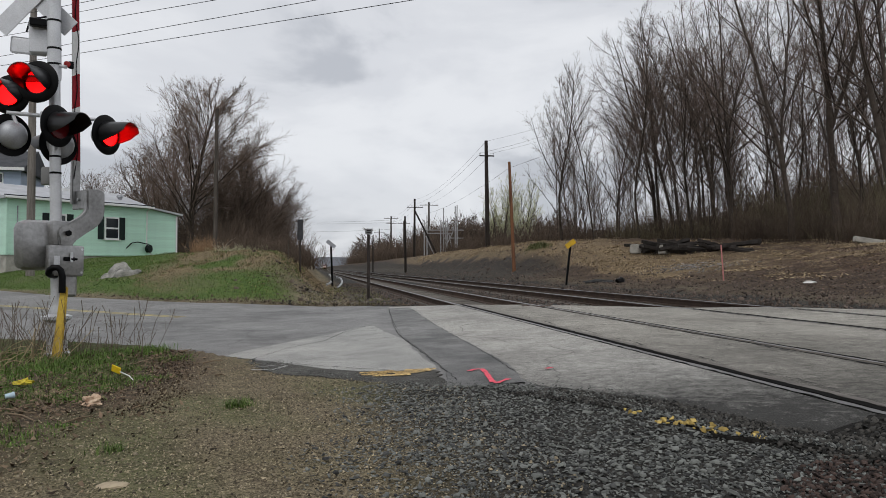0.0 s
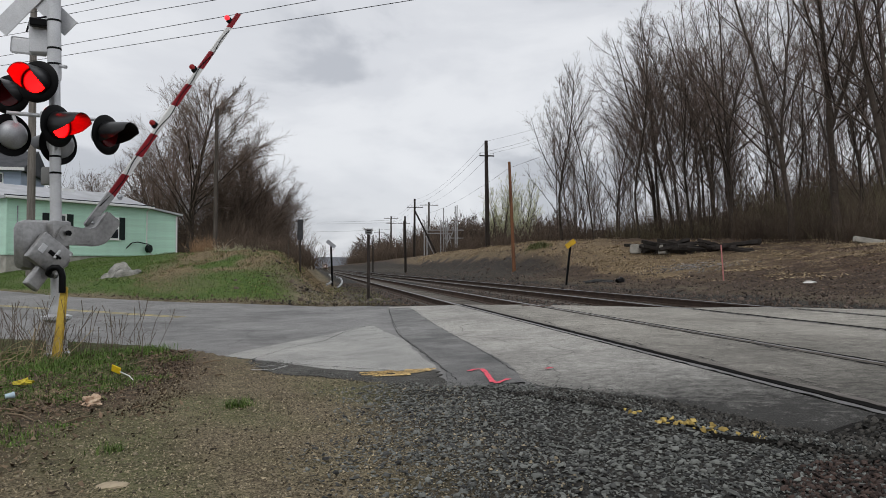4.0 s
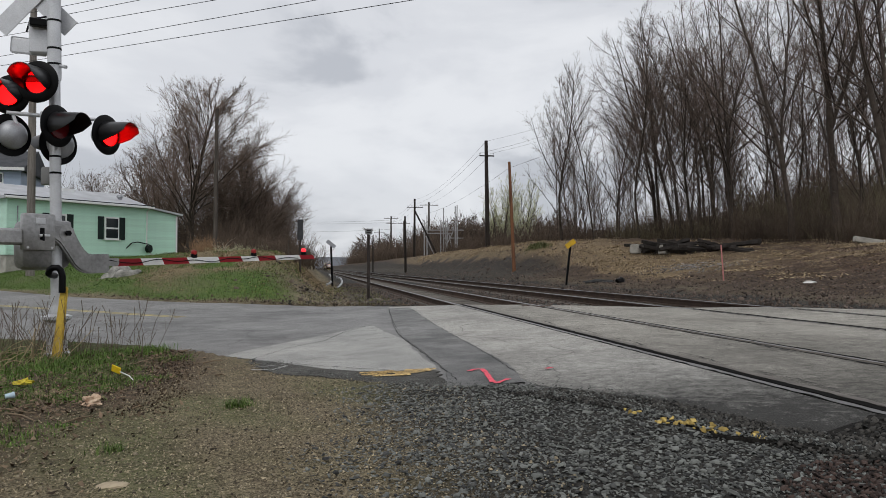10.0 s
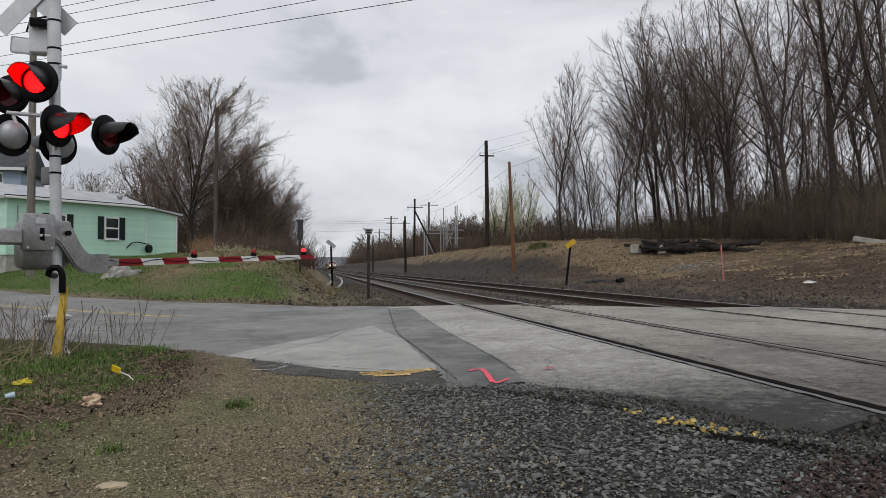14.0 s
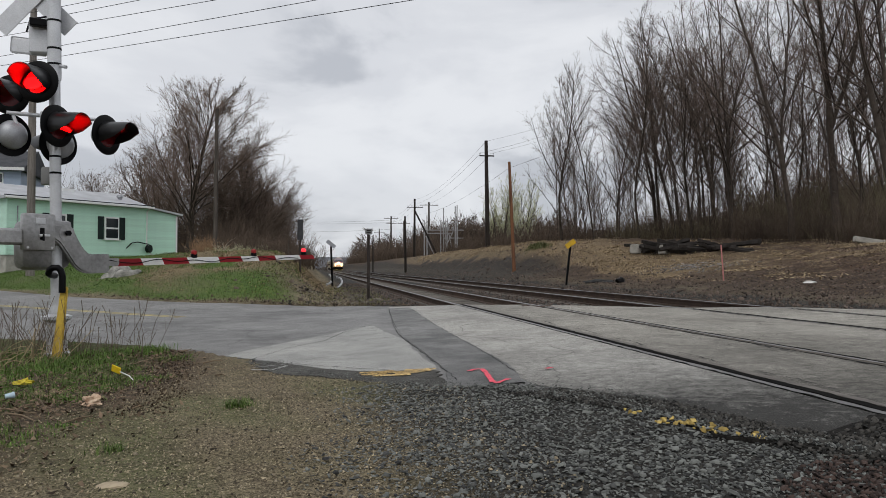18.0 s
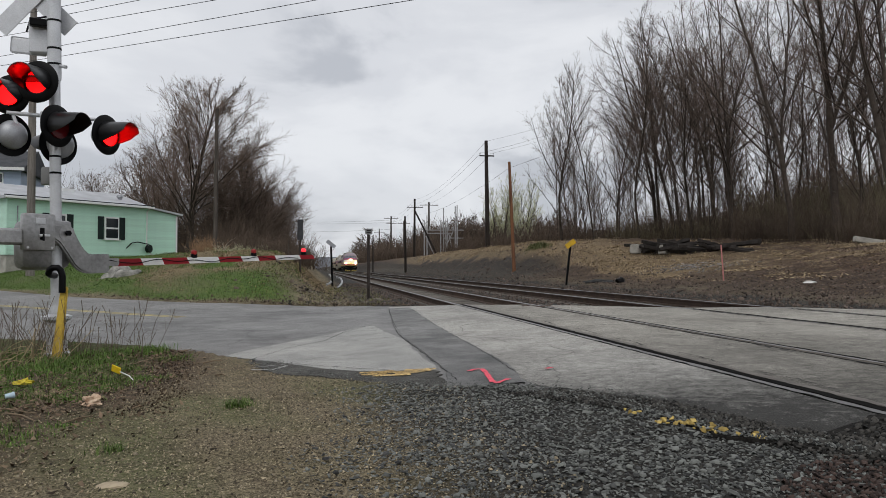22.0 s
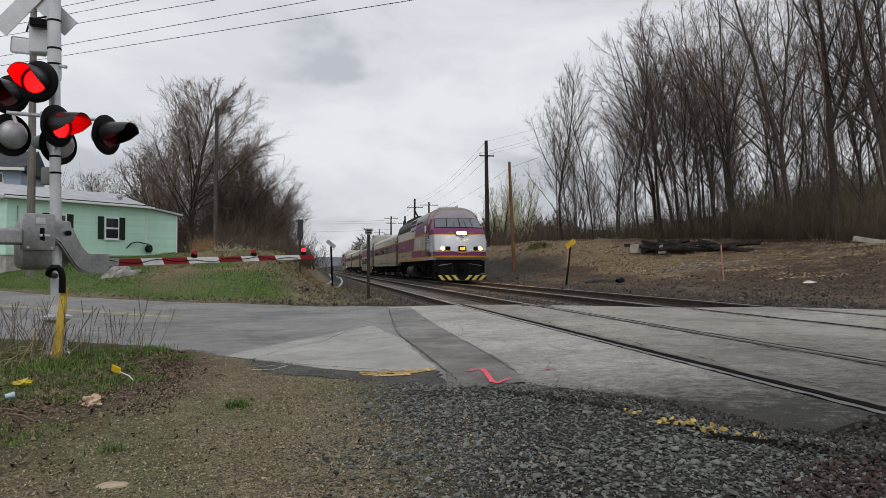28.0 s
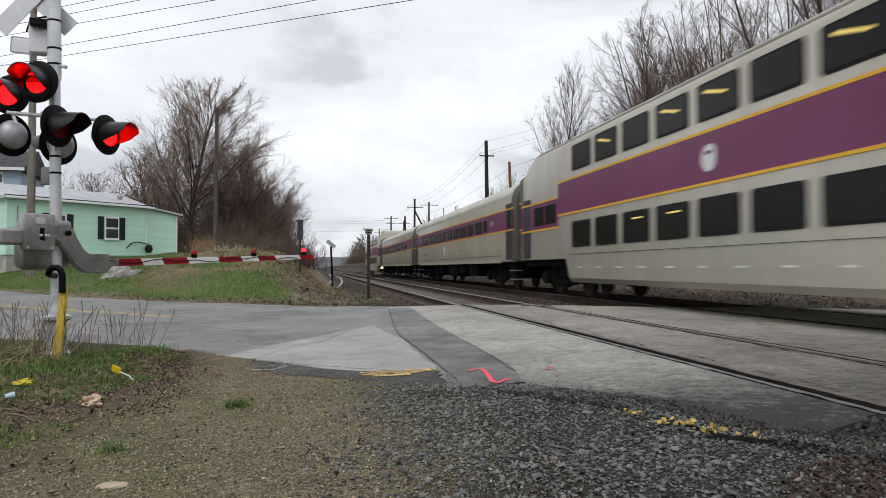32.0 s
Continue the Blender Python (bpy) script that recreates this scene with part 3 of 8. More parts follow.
def strip(x0, x1, y0, y1, z, name, material, label, parent=None, seed=1):
    """A thin uneven strip laid along a rail, just above the paving."""
    r = random.Random(seed)
    ys = np.arange(y0, y1, 0.12)
    v, f = [], []
    for i, y in enumerate(ys):
        a, b2 = x0 + r.uniform(-0.012, 0.012), x1 + r.uniform(-0.015, 0.02)
        za_, zb_ = float(road_z(a, y)) + 0.0055 + r.uniform(0, 0.002), float(road_z(b2, y)) + 0.0055 + r.uniform(0, 0.002)
        v += [(a, y, z - 0.05), (a, y, za_), (b2, y, zb_), (b2, y, z - 0.05)]
        if i:
            o = 4 * i
            f += [(o - 4 + k, o - 3 + k, o + 1 + k, o + k) for k in range(3)]
    ob = part(name, pymesh(name, v, f), material, parent)
    return ob


# open grooves are flat black strips, their shade put into the colour
GROOVE_BLACK = mat("flat_groove_black", (0.009, 0.0085, 0.008), 0.95, 0, 0.4, 4.0, 0.4, spec=0.05)
EDGE = mat("broken_dark_asphalt", (0.05, 0.05, 0.05), 0.95, 0, 0.4, 6.0, 0.6)
MUD = mat("mud_packed_flangeway", (0.105, 0.095, 0.082), 0.9, 0, 0.4, 7.0, 0.4, 60, spec=0.1)
GUARD = mat("dull_brown_guard_rail", (0.145, 0.130, 0.115), 0.55, 0.3, 0.35, 5.0, 0.2, 50)
for i, (x, sgn) in enumerate(((R1, 1), (R2, -1), (R3, 1), (R4, -1))):
    yb = (back_n(6.0) - x * NX) / NY
    top = (Z1, Z2, Z3, Z4)[i] - 0.002
    a, b2 = x + sgn * 0.04, x + sgn * (0.118, 0.118, 0.10, 0.10)[i]
    tagged(strip(min(a, b2), max(a, b2), -3, yb, top, "flangeway", MUD if i == 1 else GROOVE_BLACK, "", None, i), "mud-packed flangeway along a rail in the paving" if i == 1 else "flat black strip in place of the groove along a rail", "flangeway", "flangeways", "structure")
    if i == 0:
        tagged(strip(x + 0.122, x + 0.185, -3, yb, top + 0.003, "guard_rail", GUARD, "", None, 31), "dull brown guard rail beside the flangeway", "guard rail", kind="structure")
    if i == 1:
        tagged(strip(x - 0.142, x - 0.12, -3, yb, top, "paving_joint", GROOVE_BLACK, "", None, 33), "black joint between flangeway and paving", "joint", "paving joints", "structure")
    a, b2 = x - sgn * 0.04, x - sgn * (0.065 if i != 0 else 0.055)
    tagged(strip(min(a, b2), max(a, b2), -3, yb, top - 0.0005, "paving_joint", GROOVE_BLACK, "", None, 9 + i), "black joint between rail and paving", "joint", "paving joints", "structure")

# ---- the crossing signal with its gate ----
MAST = pose(-3.05, 9.66, 0.05, 0, -1.2, 0)
signal = thing("crossing_signal", MAST, "silver railway crossing signal with red lamps, crossbucks and a gate", "crossing signal")
part("mast", tube([(0, 0, -0.1), (0, 0, 3.2), (0, 0, 4.9)], 0.064, 16), GALV, signal, smooth=True)
part("sleeve", tube([(0, 0, 3.33), (0, 0, 3.40), (0, 0, 4.9)], [0.074, 0.078, 0.078], 16), GALV, signal, smooth=True)
part("base_casting", lathe([(0.0, 0.0), (0.15, 0.0), (0.15, 0.03), (0.12, 0.06), (0.105, 0.40), (0.17, 0.44), (0.17, 0.475), (0.09, 0.50), (0.085, 0.60), (0.0, 0.60)], 20), GALV, signal, smooth=True)
for z, rb in ((2.2, 0.068), (2.40, 0.068), (3.52, 0.082), (3.71, 0.082), (4.05, 0.082)):
    part("clamp_band", lathe([(rb - 0.006, z - 0.012), (rb, z - 0.012), (rb, z + 0.012), (rb - 0.006, z + 0.012)], 16), BLACK, signal)
LENS_OFF = mat("dark_red_lens", (0.10, 0.004, 0.006), 0.15, 0, 0.1, 5.0)
LIT = glow("lit_red_lamp", (1.0, 0.0012, 0.0015), 13.0)
LIT_DIM = glow("half_lit_red_lamp", (1.0, 0.002, 0.003), 2.2)
HOOD = mat("glossy_black_hood", (0.010, 0.010, 0.011), 0.33, 0.0, 0.2, 5.0, spec=0.5)
LIT_TIP = glow("lit_tip_lamp", (1.0, 0.03, 0.045), 1.4)
LIT_SMALL = glow("dim_gate_lamp", (0.45, 0.012, 0.012), 0.16)
lamp_elements = []


def lamp_head(x, y, z, facing, phase, arm_to, dim=False):
    """A round black background with hood, lens and a turning lit element; it faces along +y of its own space."""
    m = MAST.inverted() @ Matrix.Translation((x, y, z)) @ Matrix.Rotation(math.atan2(-facing[0], facing[1]), 4, "Z")
    back = pose(0, 0, 0, -90)
    head = part("lamp_head", lathe([(0.0, -0.010), (0.155, -0.010), (0.155, 0.006), (0.235, 0.006), (0.25, -0.004), (0.25, -0.016), (0.155, -0.02), (0.0, -0.02)], 36, back), BLACK, signal, "round black lamp background", True, m)
    part("housing", lathe([(0.165, -0.02), (0.17, -0.05), (0.155, -0.10), (0.11, -0.155), (0.05, -0.18), (0, -0.185)], 28, back), SILVER, head, "silver lamp housing", True)
    bm = bmesh.new()
    rings = []
    for j, (d, r) in enumerate(((0.0, 0.165), (0.10, 0.163), (0.22, 0.158), (0.36, 0.150))):
        lim = radians((128, 120, 106, 74)[j])
        rings.append([[bm.verts.new((rr * math.sin(a), d, rr * math.cos(a) - 0.03 * d)) for a in np.linspace(-lim, lim, 17)] for rr in (r, r - 0.006)])
    for a, b2 in zip(rings, rings[1:]):
        for s in (0, 1):
            for k in range(16):
                bm.faces.new((a[s][k], a[s][k + 1], b2[s][k + 1], b2[s][k]))
    for s in range(16):
        bm.faces.new((rings[-1][0][s], rings[-1][0][s + 1], rings[-1][1][s + 1], rings[-1][1][s]))
    bmesh.ops.recalc_face_normals(bm, faces=bm.faces)
    part("hood", bm, HOOD, head, smooth=True)
    part("reflector", lathe([(0.0, -0.008), (0.14, -0.008), (0.15, 0.004), (0.0, 0.006)], 28, back), LENS_OFF, head, "dark red reflector")
    # flashes are made by flipping this glowing lens; its shielding back is added
    if phase is not None:
        e = part("lamp_element", lathe([(0.0, 0.0), (0.138, 0.0), (0.13, 0.006), (0.07, 0.014), (0.0, 0.018)], 28, pose(0, 0.0, 0, -90)), LIT, head, "glowing red lens", True)
        part("element_back", lathe([(0.0, -0.006), (0.149, -0.006), (0.149, 0.017), (0.143, 0.017), (0.141, -0.001), (0.0, -0.001)], 28, pose(0, 0.0, 0, -90)), LENS_OFF, e, "dark back of the lens")
        lamp_elements.append((e, phase, dim))
        if dim:
            part("dim_lens", lathe([(0.0, 0.008), (0.136, 0.006), (0.136, 0.003), (0.0, 0.003)], 28, back), LIT_DIM, head, "half-lit red lens", True)
    part("bracket", tube([Vector((0, -0.10, 0.0)), Vector((0, -0.12, 0.13)), m.inverted() @ Vector(arm_to)], 0.02, 8), GALV, head, smooth=True)
    return head


def world_to_mast(x, y, z):
    return MAST.inverted() @ Vector((x, y, z))


TOWARD_TRACK, TOWARD_LANE, AWAY = (0.90, -0.43), (-0.20, -0.98), (-0.785, 0.62)
lamp_head(-3.25, 9.47, 3.31, TOWARD_LANE, 0.0, world_to_mast(-3.1, 9.6, 3.55), True)
lamp_head(-3.78, 10.1, 3.28, TOWARD_LANE, 0.5, world_to_mast(-3.1, 9.65, 3.55))
lamp_head(-3.00, 9.42, 2.78, TOWARD_TRACK, 0.0, world_to_mast(-3.05, 9.6, 2.93))
lamp_head(-2.57, 9.89, 2.77, TOWARD_TRACK, 0.5, world_to_mast(-2.60, 9.95, 2.96))
lamp_head(-3.53, 9.45, 2.66, AWAY, None, world_to_mast(-3.52, 9.48, 2.92))
lamp_head(-3.12, 9.81, 2.62, AWAY, None, world_to_mast(-3.06, 9.7, 2.92))
part("crossarm", tube([world_to_mast(-3.56, 9.42, 2.92), world_to_mast(-3.05, 9.66, 2.93), world_to_mast(-2.60, 9.96, 2.97)], 0.024, 10), GALV, signal, smooth=True)
part("upper_crossarm", tube([world_to_mast(-3.80, 10.15, 3.5), world_to_mast(-3.05, 9.63, 3.55), world_to_mast(-2.97, 9.6, 3.53)], 0.022, 10), GALV, signal, smooth=True)
part("junction_box", box(0.16, 0.14, 0.14, pose(-0.05, -0.05, 2.86), 0.015), GALV, signal)
part("bell_bracket", box(0.30, 0.10, 0.09, pose(-0.12, 0.0, 4.02, 0, 0, 20), 0.01), BLACK, signal)


def crossbuck(facing, z, off):
    ang = math.atan2(-facing[0], facing[1])
    m = pose(-0.29, 0.06, 0.03) @ Matrix.Rotation(ang, 4, "Z") @ pose(0, off, z)
    for s in (-1, 1):
        part("crossbuck_board", box(1.22, 0.012, 0.23, m @ pose(0, 0.012 * s, 0, 0, 45 * s, 0), 0.003), WHITE if off < 0 else GALV, signal, "bare aluminium back of a crossbuck board")


crossbuck((0.15, 0.99), 4.40, 0.12)
part("track_sign", box(0.40, 0.014, 0.20, pose(-0.34, 0.16, 3.78, 0, 4, 8), 0.02), GALV, signal, "plain grey back of a small sign")
part("control_box", box(0.22, 0.16, 0.36, pose(-0.20, 0.12, 3.86, 0, 0, 8), 0.012), GALV, signal, "grey sheet-metal box")
part("sign_bracket", tube([(-0.36, 0.14, 3.95), (-0.30, 0.1, 4.1), (0, 0, 4.12)], 0.012, 6), BLACK, signal)
# gate mechanism
part("mechanism_housing", box(0.62, 0.28, 0.60, Matrix.Rotation(radians(46), 4, "Z") @ pose(-0.10, 0.13, 1.33), 0.11), ALU, signal, "rounded cast aluminium gate mechanism housing", True)
part("mechanism_clamp", box(0.24, 0.24, 0.30, Matrix.Rotation(radians(46), 4, "Z") @ pose(0.02, 0.0, 1.47), 0.04), ALU, signal, "", True)
part("cable_elbow", tube([(0.0, -0.05, 0.96), (0.0, -0.2, 0.97), (0.01, -0.30, 0.99), (0.03, -0.32, 1.03), (0.07, -0.33, 1.055), (0.12, -0.33, 1.055), (0.155, -0.33, 1.02), (0.17, -0.33, 0.95), (0.165, -0.33, 0.76)], 0.038, 12), BLACK, signal, "black cable hose", True)
gate = part("gate_arm", prism([(-0.21, 0.065), (-0.09, 0.09), (0.0, 0.106), (0.087, 0.063), (0.125, -0.025), (0.183, -0.127), (0.25, -0.215), (0.31, -0.25), (0.43, -0.242), (0.55, -0.24), (0.565, -0.26), (0.565, -0.46), (0.54, -0.48), (0.27, -0.485), (0.18, -0.452), (0.096, -0.38), (0.01, -0.25), (-0.09, -0.115), (-0.21, -0.05)], 0.09, None, None, 0.018), ALU, signal, "red and white striped gate arm on a cast bracket", True)
GATE_AT = MAST.inverted() @ pose(-3.05, 9.66, 0.05) @ pose(0.03, 0.01, 1.47) @ Matrix.Rotation(radians(46), 4, "Z") @ pose(0, -0.07, 0)
gate.matrix_basis = GATE_AT
part("pivot_boss", lathe([(0, -0.09), (0.085, -0.09), (0.095, -0.07), (0.095, 0.05), (0, 0.05)], 20, pose(0, 0, 0, 90)), ALU, gate, "", True)
part("pivot_bolt", lathe([(0, -0.03), (0.035, -0.03), (0.035, 0.0), (0, 0.0)], 6, pose(0, -0.10, 0, 90)), BLACK, gate)
part("weight_box", box(0.37, 0.11, 0.43, pose(-0.33, -0.02, 0.0), 0.025), ALU, gate, "flat grey counterweight casting", True)
part("weight_slot", box(0.05, 0.02, 0.14, pose(-0.31, -0.080, -0.02), 0.008), BLACK, gate)
part("weight_latch", box(0.12, 0.03, 0.03, pose(-0.29, -0.095, -0.04), 0.008), GALV, gate)
part("weight_stub", box(0.27, 0.09, 0.19, pose(-0.63, 0.0, -0.06), 0.03), ALU, gate)
part("weight_plate", box(0.11, 0.012, 0.07, pose(-0.33, -0.079, 0.13), 0.004), GALV, gate)
part("weight_pin", tube([(-0.31, -0.10, -0.03), (-0.31, -0.115, -0.10)], 0.014, 8), BLACK, gate)
for dx in (-0.14, 0.14):
    part("weight_bolt", lathe([(0, -0.02), (0.016, -0.02), (0.016, 0.0), (0, 0.0)], 6, pose(-0.33 + dx, -0.078, -0.18, 90)), GALV, gate)
ARM_Y = 0.41  # the arm hangs behind its bracket, on a plate
part("arm_plate", box(0.24, 0.48, 0.035, pose(0.45, 0.21, -0.35), 0.01), ALU, gate, "grey plate that carries the arm")
for dy in (0.10, 0.30):
    part("plate_bolt", lathe([(0, 0.0), (0.018, 0.0), (0.018, 0.02), (0, 0.022)], 6, pose(0.45, dy, -0.333)), GALV, gate)
part("arm_socket", prism([(0.40, -0.40), (0.96, -0.39), (0.96, -0.285), (0.40, -0.29)], 0.06, pose(0, ARM_Y, 0), None, 0.01), ALU, gate, "grey steel channel at the arm's foot")
# the arm narrows slightly and rises by two degrees
bounds = [0.92, 1.31, 1.64, 2.06, 2.62, 3.06, 3.40, 3.77, 4.33, 4.66]


def arm_z(r):
    return -0.345 + (r - 0.95) * 0.034


for i, (a, b2) in enumerate(zip(bounds, bounds[1:])):
    bm = bmesh.new()
    h0, h1 = 0.053 - 0.004 * a, 0.053 - 0.004 * b2
    sl = 0.05
    pr = [(a - (0.02 if i == 0 else sl / 2 * 1.0), arm_z(a) + h0), (b2 - sl / 2, arm_z(b2) + h1), (b2 + sl / 2, arm_z(b2) - h1), (a + (0.0 if i == 0 else sl / 2), arm_z(a) - h0)]
    part("stripe", prism(pr, 0.028, pose(0, ARM_Y, 0), bm), RED if i % 2 == 0 else WHITE, gate, "dark red stripe" if i % 2 == 0 else "white stripe")
for r in (2.17, 3.31, 4.42):
    part("arm_lamp_base", box(0.09, 0.05, 0.06, pose(r, ARM_Y, arm_z(r) + 0.065), 0.01), BLACK, gate)
    part("arm_lamp", lathe([(0, -0.03), (0.03, -0.03), (0.04, -0.01), (0.04, 0.01), (0.03, 0.03), (0, 0.035)], 16, pose(r, ARM_Y, arm_z(r) + 0.115, 90)), LIT_TIP if r > 4 else LIT_SMALL, gate, "round red gate lamp", True)
part("arm_cable", tube([(0.72, ARM_Y - 0.04, -0.30)] + [(r, ARM_Y - 0.02, arm_z(r) + 0.03 * math.sin(r * 3.1) * math.sin(r * 7)) for r in np.arange(1.0, 4.3, 0.08)], 0.006, 5), BLACK, gate)
guard = thing("cable_guard", pose(-2.95, 9.32, 0.03), "yellow plastic guard on a ground cable, leaning on the mast", "cable guard")
part("guard_tube", prism([(-0.045, 0), (0.045, 0), (0.055, 0.0), (0.04, 0.86), (-0.035, 0.86), (-0.055, 0)], 0.05, pose(0, 0, 0, -4, 4, 0), None, 0.012), mat("stained_yellow_plastic", (0.58, 0.43, 0.06), 0.6, 0, 0.3, 5.0, dark=(0.30, 0.17, 0.04)), guard, smooth=True)

# ---- poles and wires ----


def wire(name, a, b2, sag, radius=0.012, label="thin dark overhead wire", sides=3):
    a, b2 = Vector(a), Vector(b2)
    pts = [a.lerp(b2, t) - Vector((0, 0, 4 * sag * t * (1 - t))) for t in np.linspace(0, 1, 13)]
    return tagged(part(name, tube(pts, radius, sides), WIRE), label, "wire", "overhead wires")


def utility_pole(x, y, z, top, r, material, label, arms=(), lean=(0, 0), group="railway poles"):
    """A tapered pole; arms: (height below the top, half length, insulators on each side)."""
    p = thing("utility_pole", pose(x, y, z - 0.4), label, "utility pole", group)
    h = top - z + 0.4
    part("pole", tube([(0, 0, 0), (lean[0] * 0.5, lean[1] * 0.5, h * 0.5), (lean[0], lean[1], h)], [r, r * 0.88, r * 0.72], 10), material, p, smooth=True)
    for down, half, pins in arms:
        arm = part("crossarm", box(2 * half, 0.1, 0.12, pose(lean[0], lean[1] - r, h - down), 0.01), material, p)
        for k in range(pins):
            for s in (-1, 1):
                xx = s * half * (0.92 - 0.5 * k)
                part("insulator", lathe([(0, 0), (0.02, 0), (0.02, 0.12), (0.055, 0.13), (0.05, 0.2), (0.03, 0.26), (0, 0.27)], 8, pose(lean[0] + xx, lean[1] - r, h - down + 0.06)), SILVER, arm)
    return p


utility_pole(17.0, 72.5, 3.0, 13.85, 0.23, DARK_POLE, "tall black creosoted pole with one short crossarm", [(1.55, 0.73, 1)], (-0.16, 0))
utility_pole(13.2, 48.5, 0.8, 8.25, 0.125, RUST_POLE, "bare orange-brown weathered wooden pole without crossarms", (), (-0.34, 0))
utility_pole(19.5, 147.2, 2.9, 14.9, 0.25, DARK_POLE, "leaning black pole with crossarm and a wooden brace", [(1.7, 1.6, 2)], (0.1, 0))
part("pole_brace", tube([(19.6, 147.2, 12.6), (24.3, 146.6, 3.2)], [0.15, 0.18], 8), DARK_POLE)
tagged(bpy.data.objects["pole_brace"], "slanting black wooden brace of a pole", "pole brace")
utility_pole(11.8, 97.6, 0.5, 7.94, 0.17, DARK_POLE, "short bare black pole beside the track", (), (-0.1, 0))
utility_pole(11.0, 143.2, 0.3, 7.28, 0.15, DARK_POLE, "short bare black pole beside the track", (), (0, 0))
utility_pole(19.5, 193, 3.0, 14.6, 0.25, WOOD_POLE, "grey wooden pole with two crossarms", [(0.6, 1.8, 3), (1.9, 1.4, 2)])
utility_pole(23.2, 196, 3.0, 13.6, 0.25, WOOD_POLE, "grey wooden pole with a crossarm", [(0.7, 1.6, 2)])
utility_pole(19.0, 223, 3.0, 12.9, 0.22, WOOD_POLE, "grey wooden pole with a crossarm", [(1.2, 1.5, 2)])
utility_pole(25.0, 163.9, 3.1, 15.8, 0.27, WOOD_POLE, "grey wooden pole with a wide crossarm", [(0.7, 2.0, 3)])
utility_pole(-5.4, 42.5, 1.7, 9.9, 0.125, WOOD_POLE, "bare grey wooden pole in front of a bare tree", (), (0.05, 0), "lineside poles")
utility_pole(-4.7, 65.8, 2.0, 8.6, 0.16, WOOD_POLE, "bare grey wooden pole among the bushes", (), (0, 0), "lineside poles")
TANK_GREY = mat("dull_transformer_grey", (0.20, 0.20, 0.195), 0.6, 0.1, 0.2, 3.0)
hp = utility_pole(-10.9, 31.3, 1.2, 11.3, 0.16, mat("silver_grey_pole_wood", (0.20, 0.182, 0.162), 0.9, 0, 0.4, 2.0, 0.4, 30, stretch=(6, 6, 0.5)), "grey wooden pole with a transformer beside the house", (), (0, 0), "lineside poles")
part("transformer", lathe([(0, 0), (0.2, 0), (0.22, 0.04), (0.22, 0.6), (0.18, 0.68), (0, 0.7)], 16, pose(0.60, -0.1, 3.55)), TANK_GREY, hp, "grey round transformer can", True)
# substation before the far wood
PALE_STEEL = mat("pale_galvanised_frame", (0.36, 0.36, 0.365), 0.6, 0.1, 0.2, 1.0)
sub = thing("substation_frame", pose(0, 0, 0), "pale steel substation framework among far poles", "substation")
for x, y, z in ((23.17, 158.36, 11.4), (23.73, 158.27, 12.41), (26.64, 157.77, 11.4), (27.24, 157.66, 14.03), (27.71, 157.58, 11.4), (28.03, 157.53, 11.81), (29.71, 157.24, 14.43), (30.1, 157.17, 14.64)):
    part("post", tube([(x, y, 2.4), (x, y, z)], [0.15, 0.11], 6), PALE_STEEL, sub)
for x0, x1, z in ((22.8, 31.6, 9.3), (22.8, 29.0, 8.6), (27.2, 31.6, 7.6)):
    part("beam", box(x1 - x0, 0.16, 0.18, pose((x0 + x1) / 2, 158.0, z, 0, 0, -9.7), 0.02), PALE_STEEL, sub)
for x0, z0, x1, z1 in ((23.4, 8.0, 25.6, 3.0), (28.4, 8.6, 29.6, 3.2), (29.4, 9.0, 27.6, 5.6)):
    part("brace", tube([(x0, 158, z0), (x1, 157.7, z1)], 0.09, 6), PALE_STEEL, sub)
for x, z in ((23.5, 9.6), (24.3, 9.6), (28.3, 9.6), (29.4, 9.6), (31.2, 12.4)):
    part("insulator", tube([(x, 158, z - 0.3), (x, 158, z + 0.5)], [0.2, 0.1], 6), PALE_STEEL, sub)
# lineside wires on the far side
T1, T2, T3 = (16.84, 72.5, 13.8), (19.6, 147.2, 14.8), (19.5, 193, 14.4)
for dx, dz in ((0, 0), (-0.55, -1.2), (0.55, -1.2)):
    wire("overhead_wire", (T1[0] + dx, T1[1], T1[2] + dz), (T2[0] + dx * 2, T2[1], T2[2] + dz), 1.2, 0.014)
    wire("overhead_wire", (T1[0] + dx, T1[1], T1[2] + dz), (29.0 + dx, 44.0, 15.8 + dz * 0.6), 0.6, 0.010)
    wire("overhead_wire", (T2[0] + dx, T2[1], T2[2] + dz), (T3[0] + dx, T3[1], T3[2] + dz), 0.8, 0.016)
wire("overhead_wire", (12.9, 48.5, 7.85), (19.6, 147.2, 11.9), 1.0, 0.011)
wire("overhead_wire", (12.9, 48.5, 7.85), (24.5, 30.0, 12.8), 0.4, 0.009)
for k, z in enumerate((10.6, 11.2, 8.8)):
    wire("overhead_wire", (19.5, 193.0, z + 2.4), (-36, 193 + 6 * k, z + 3.0), 0.9, 0.02)

# ---- houses ----
SIDING = mat("mint_green_vinyl_siding", (0.54, 0.80, 0.66), 0.55, 0, 0.10, 1.0, 0.0, 12, stretch=(1, 1, 3))
SIDING_BLUE = mat("pale_blue_siding", (0.36, 0.43, 0.55), 0.6, 0, 0.1, 1.0)
TRIM = mat("white_trim", (0.75, 0.76, 0.75), 0.5, 0, 0.1, 3.0)
SHUTTER = mat("black_green_shutter", (0.012, 0.022, 0.02), 0.5)
ROOF_PALE = mat("pale_grey_roofing", (0.42, 0.43, 0.45), 0.7, 0, 0.2, 1.2, 0.2)
SHINGLE = mat("dark_grey_shingles", (0.075, 0.078, 0.085), 0.9, 0, 0.35, 1.5, 0.4, 20)
PANE = glass("dark_window_glass")


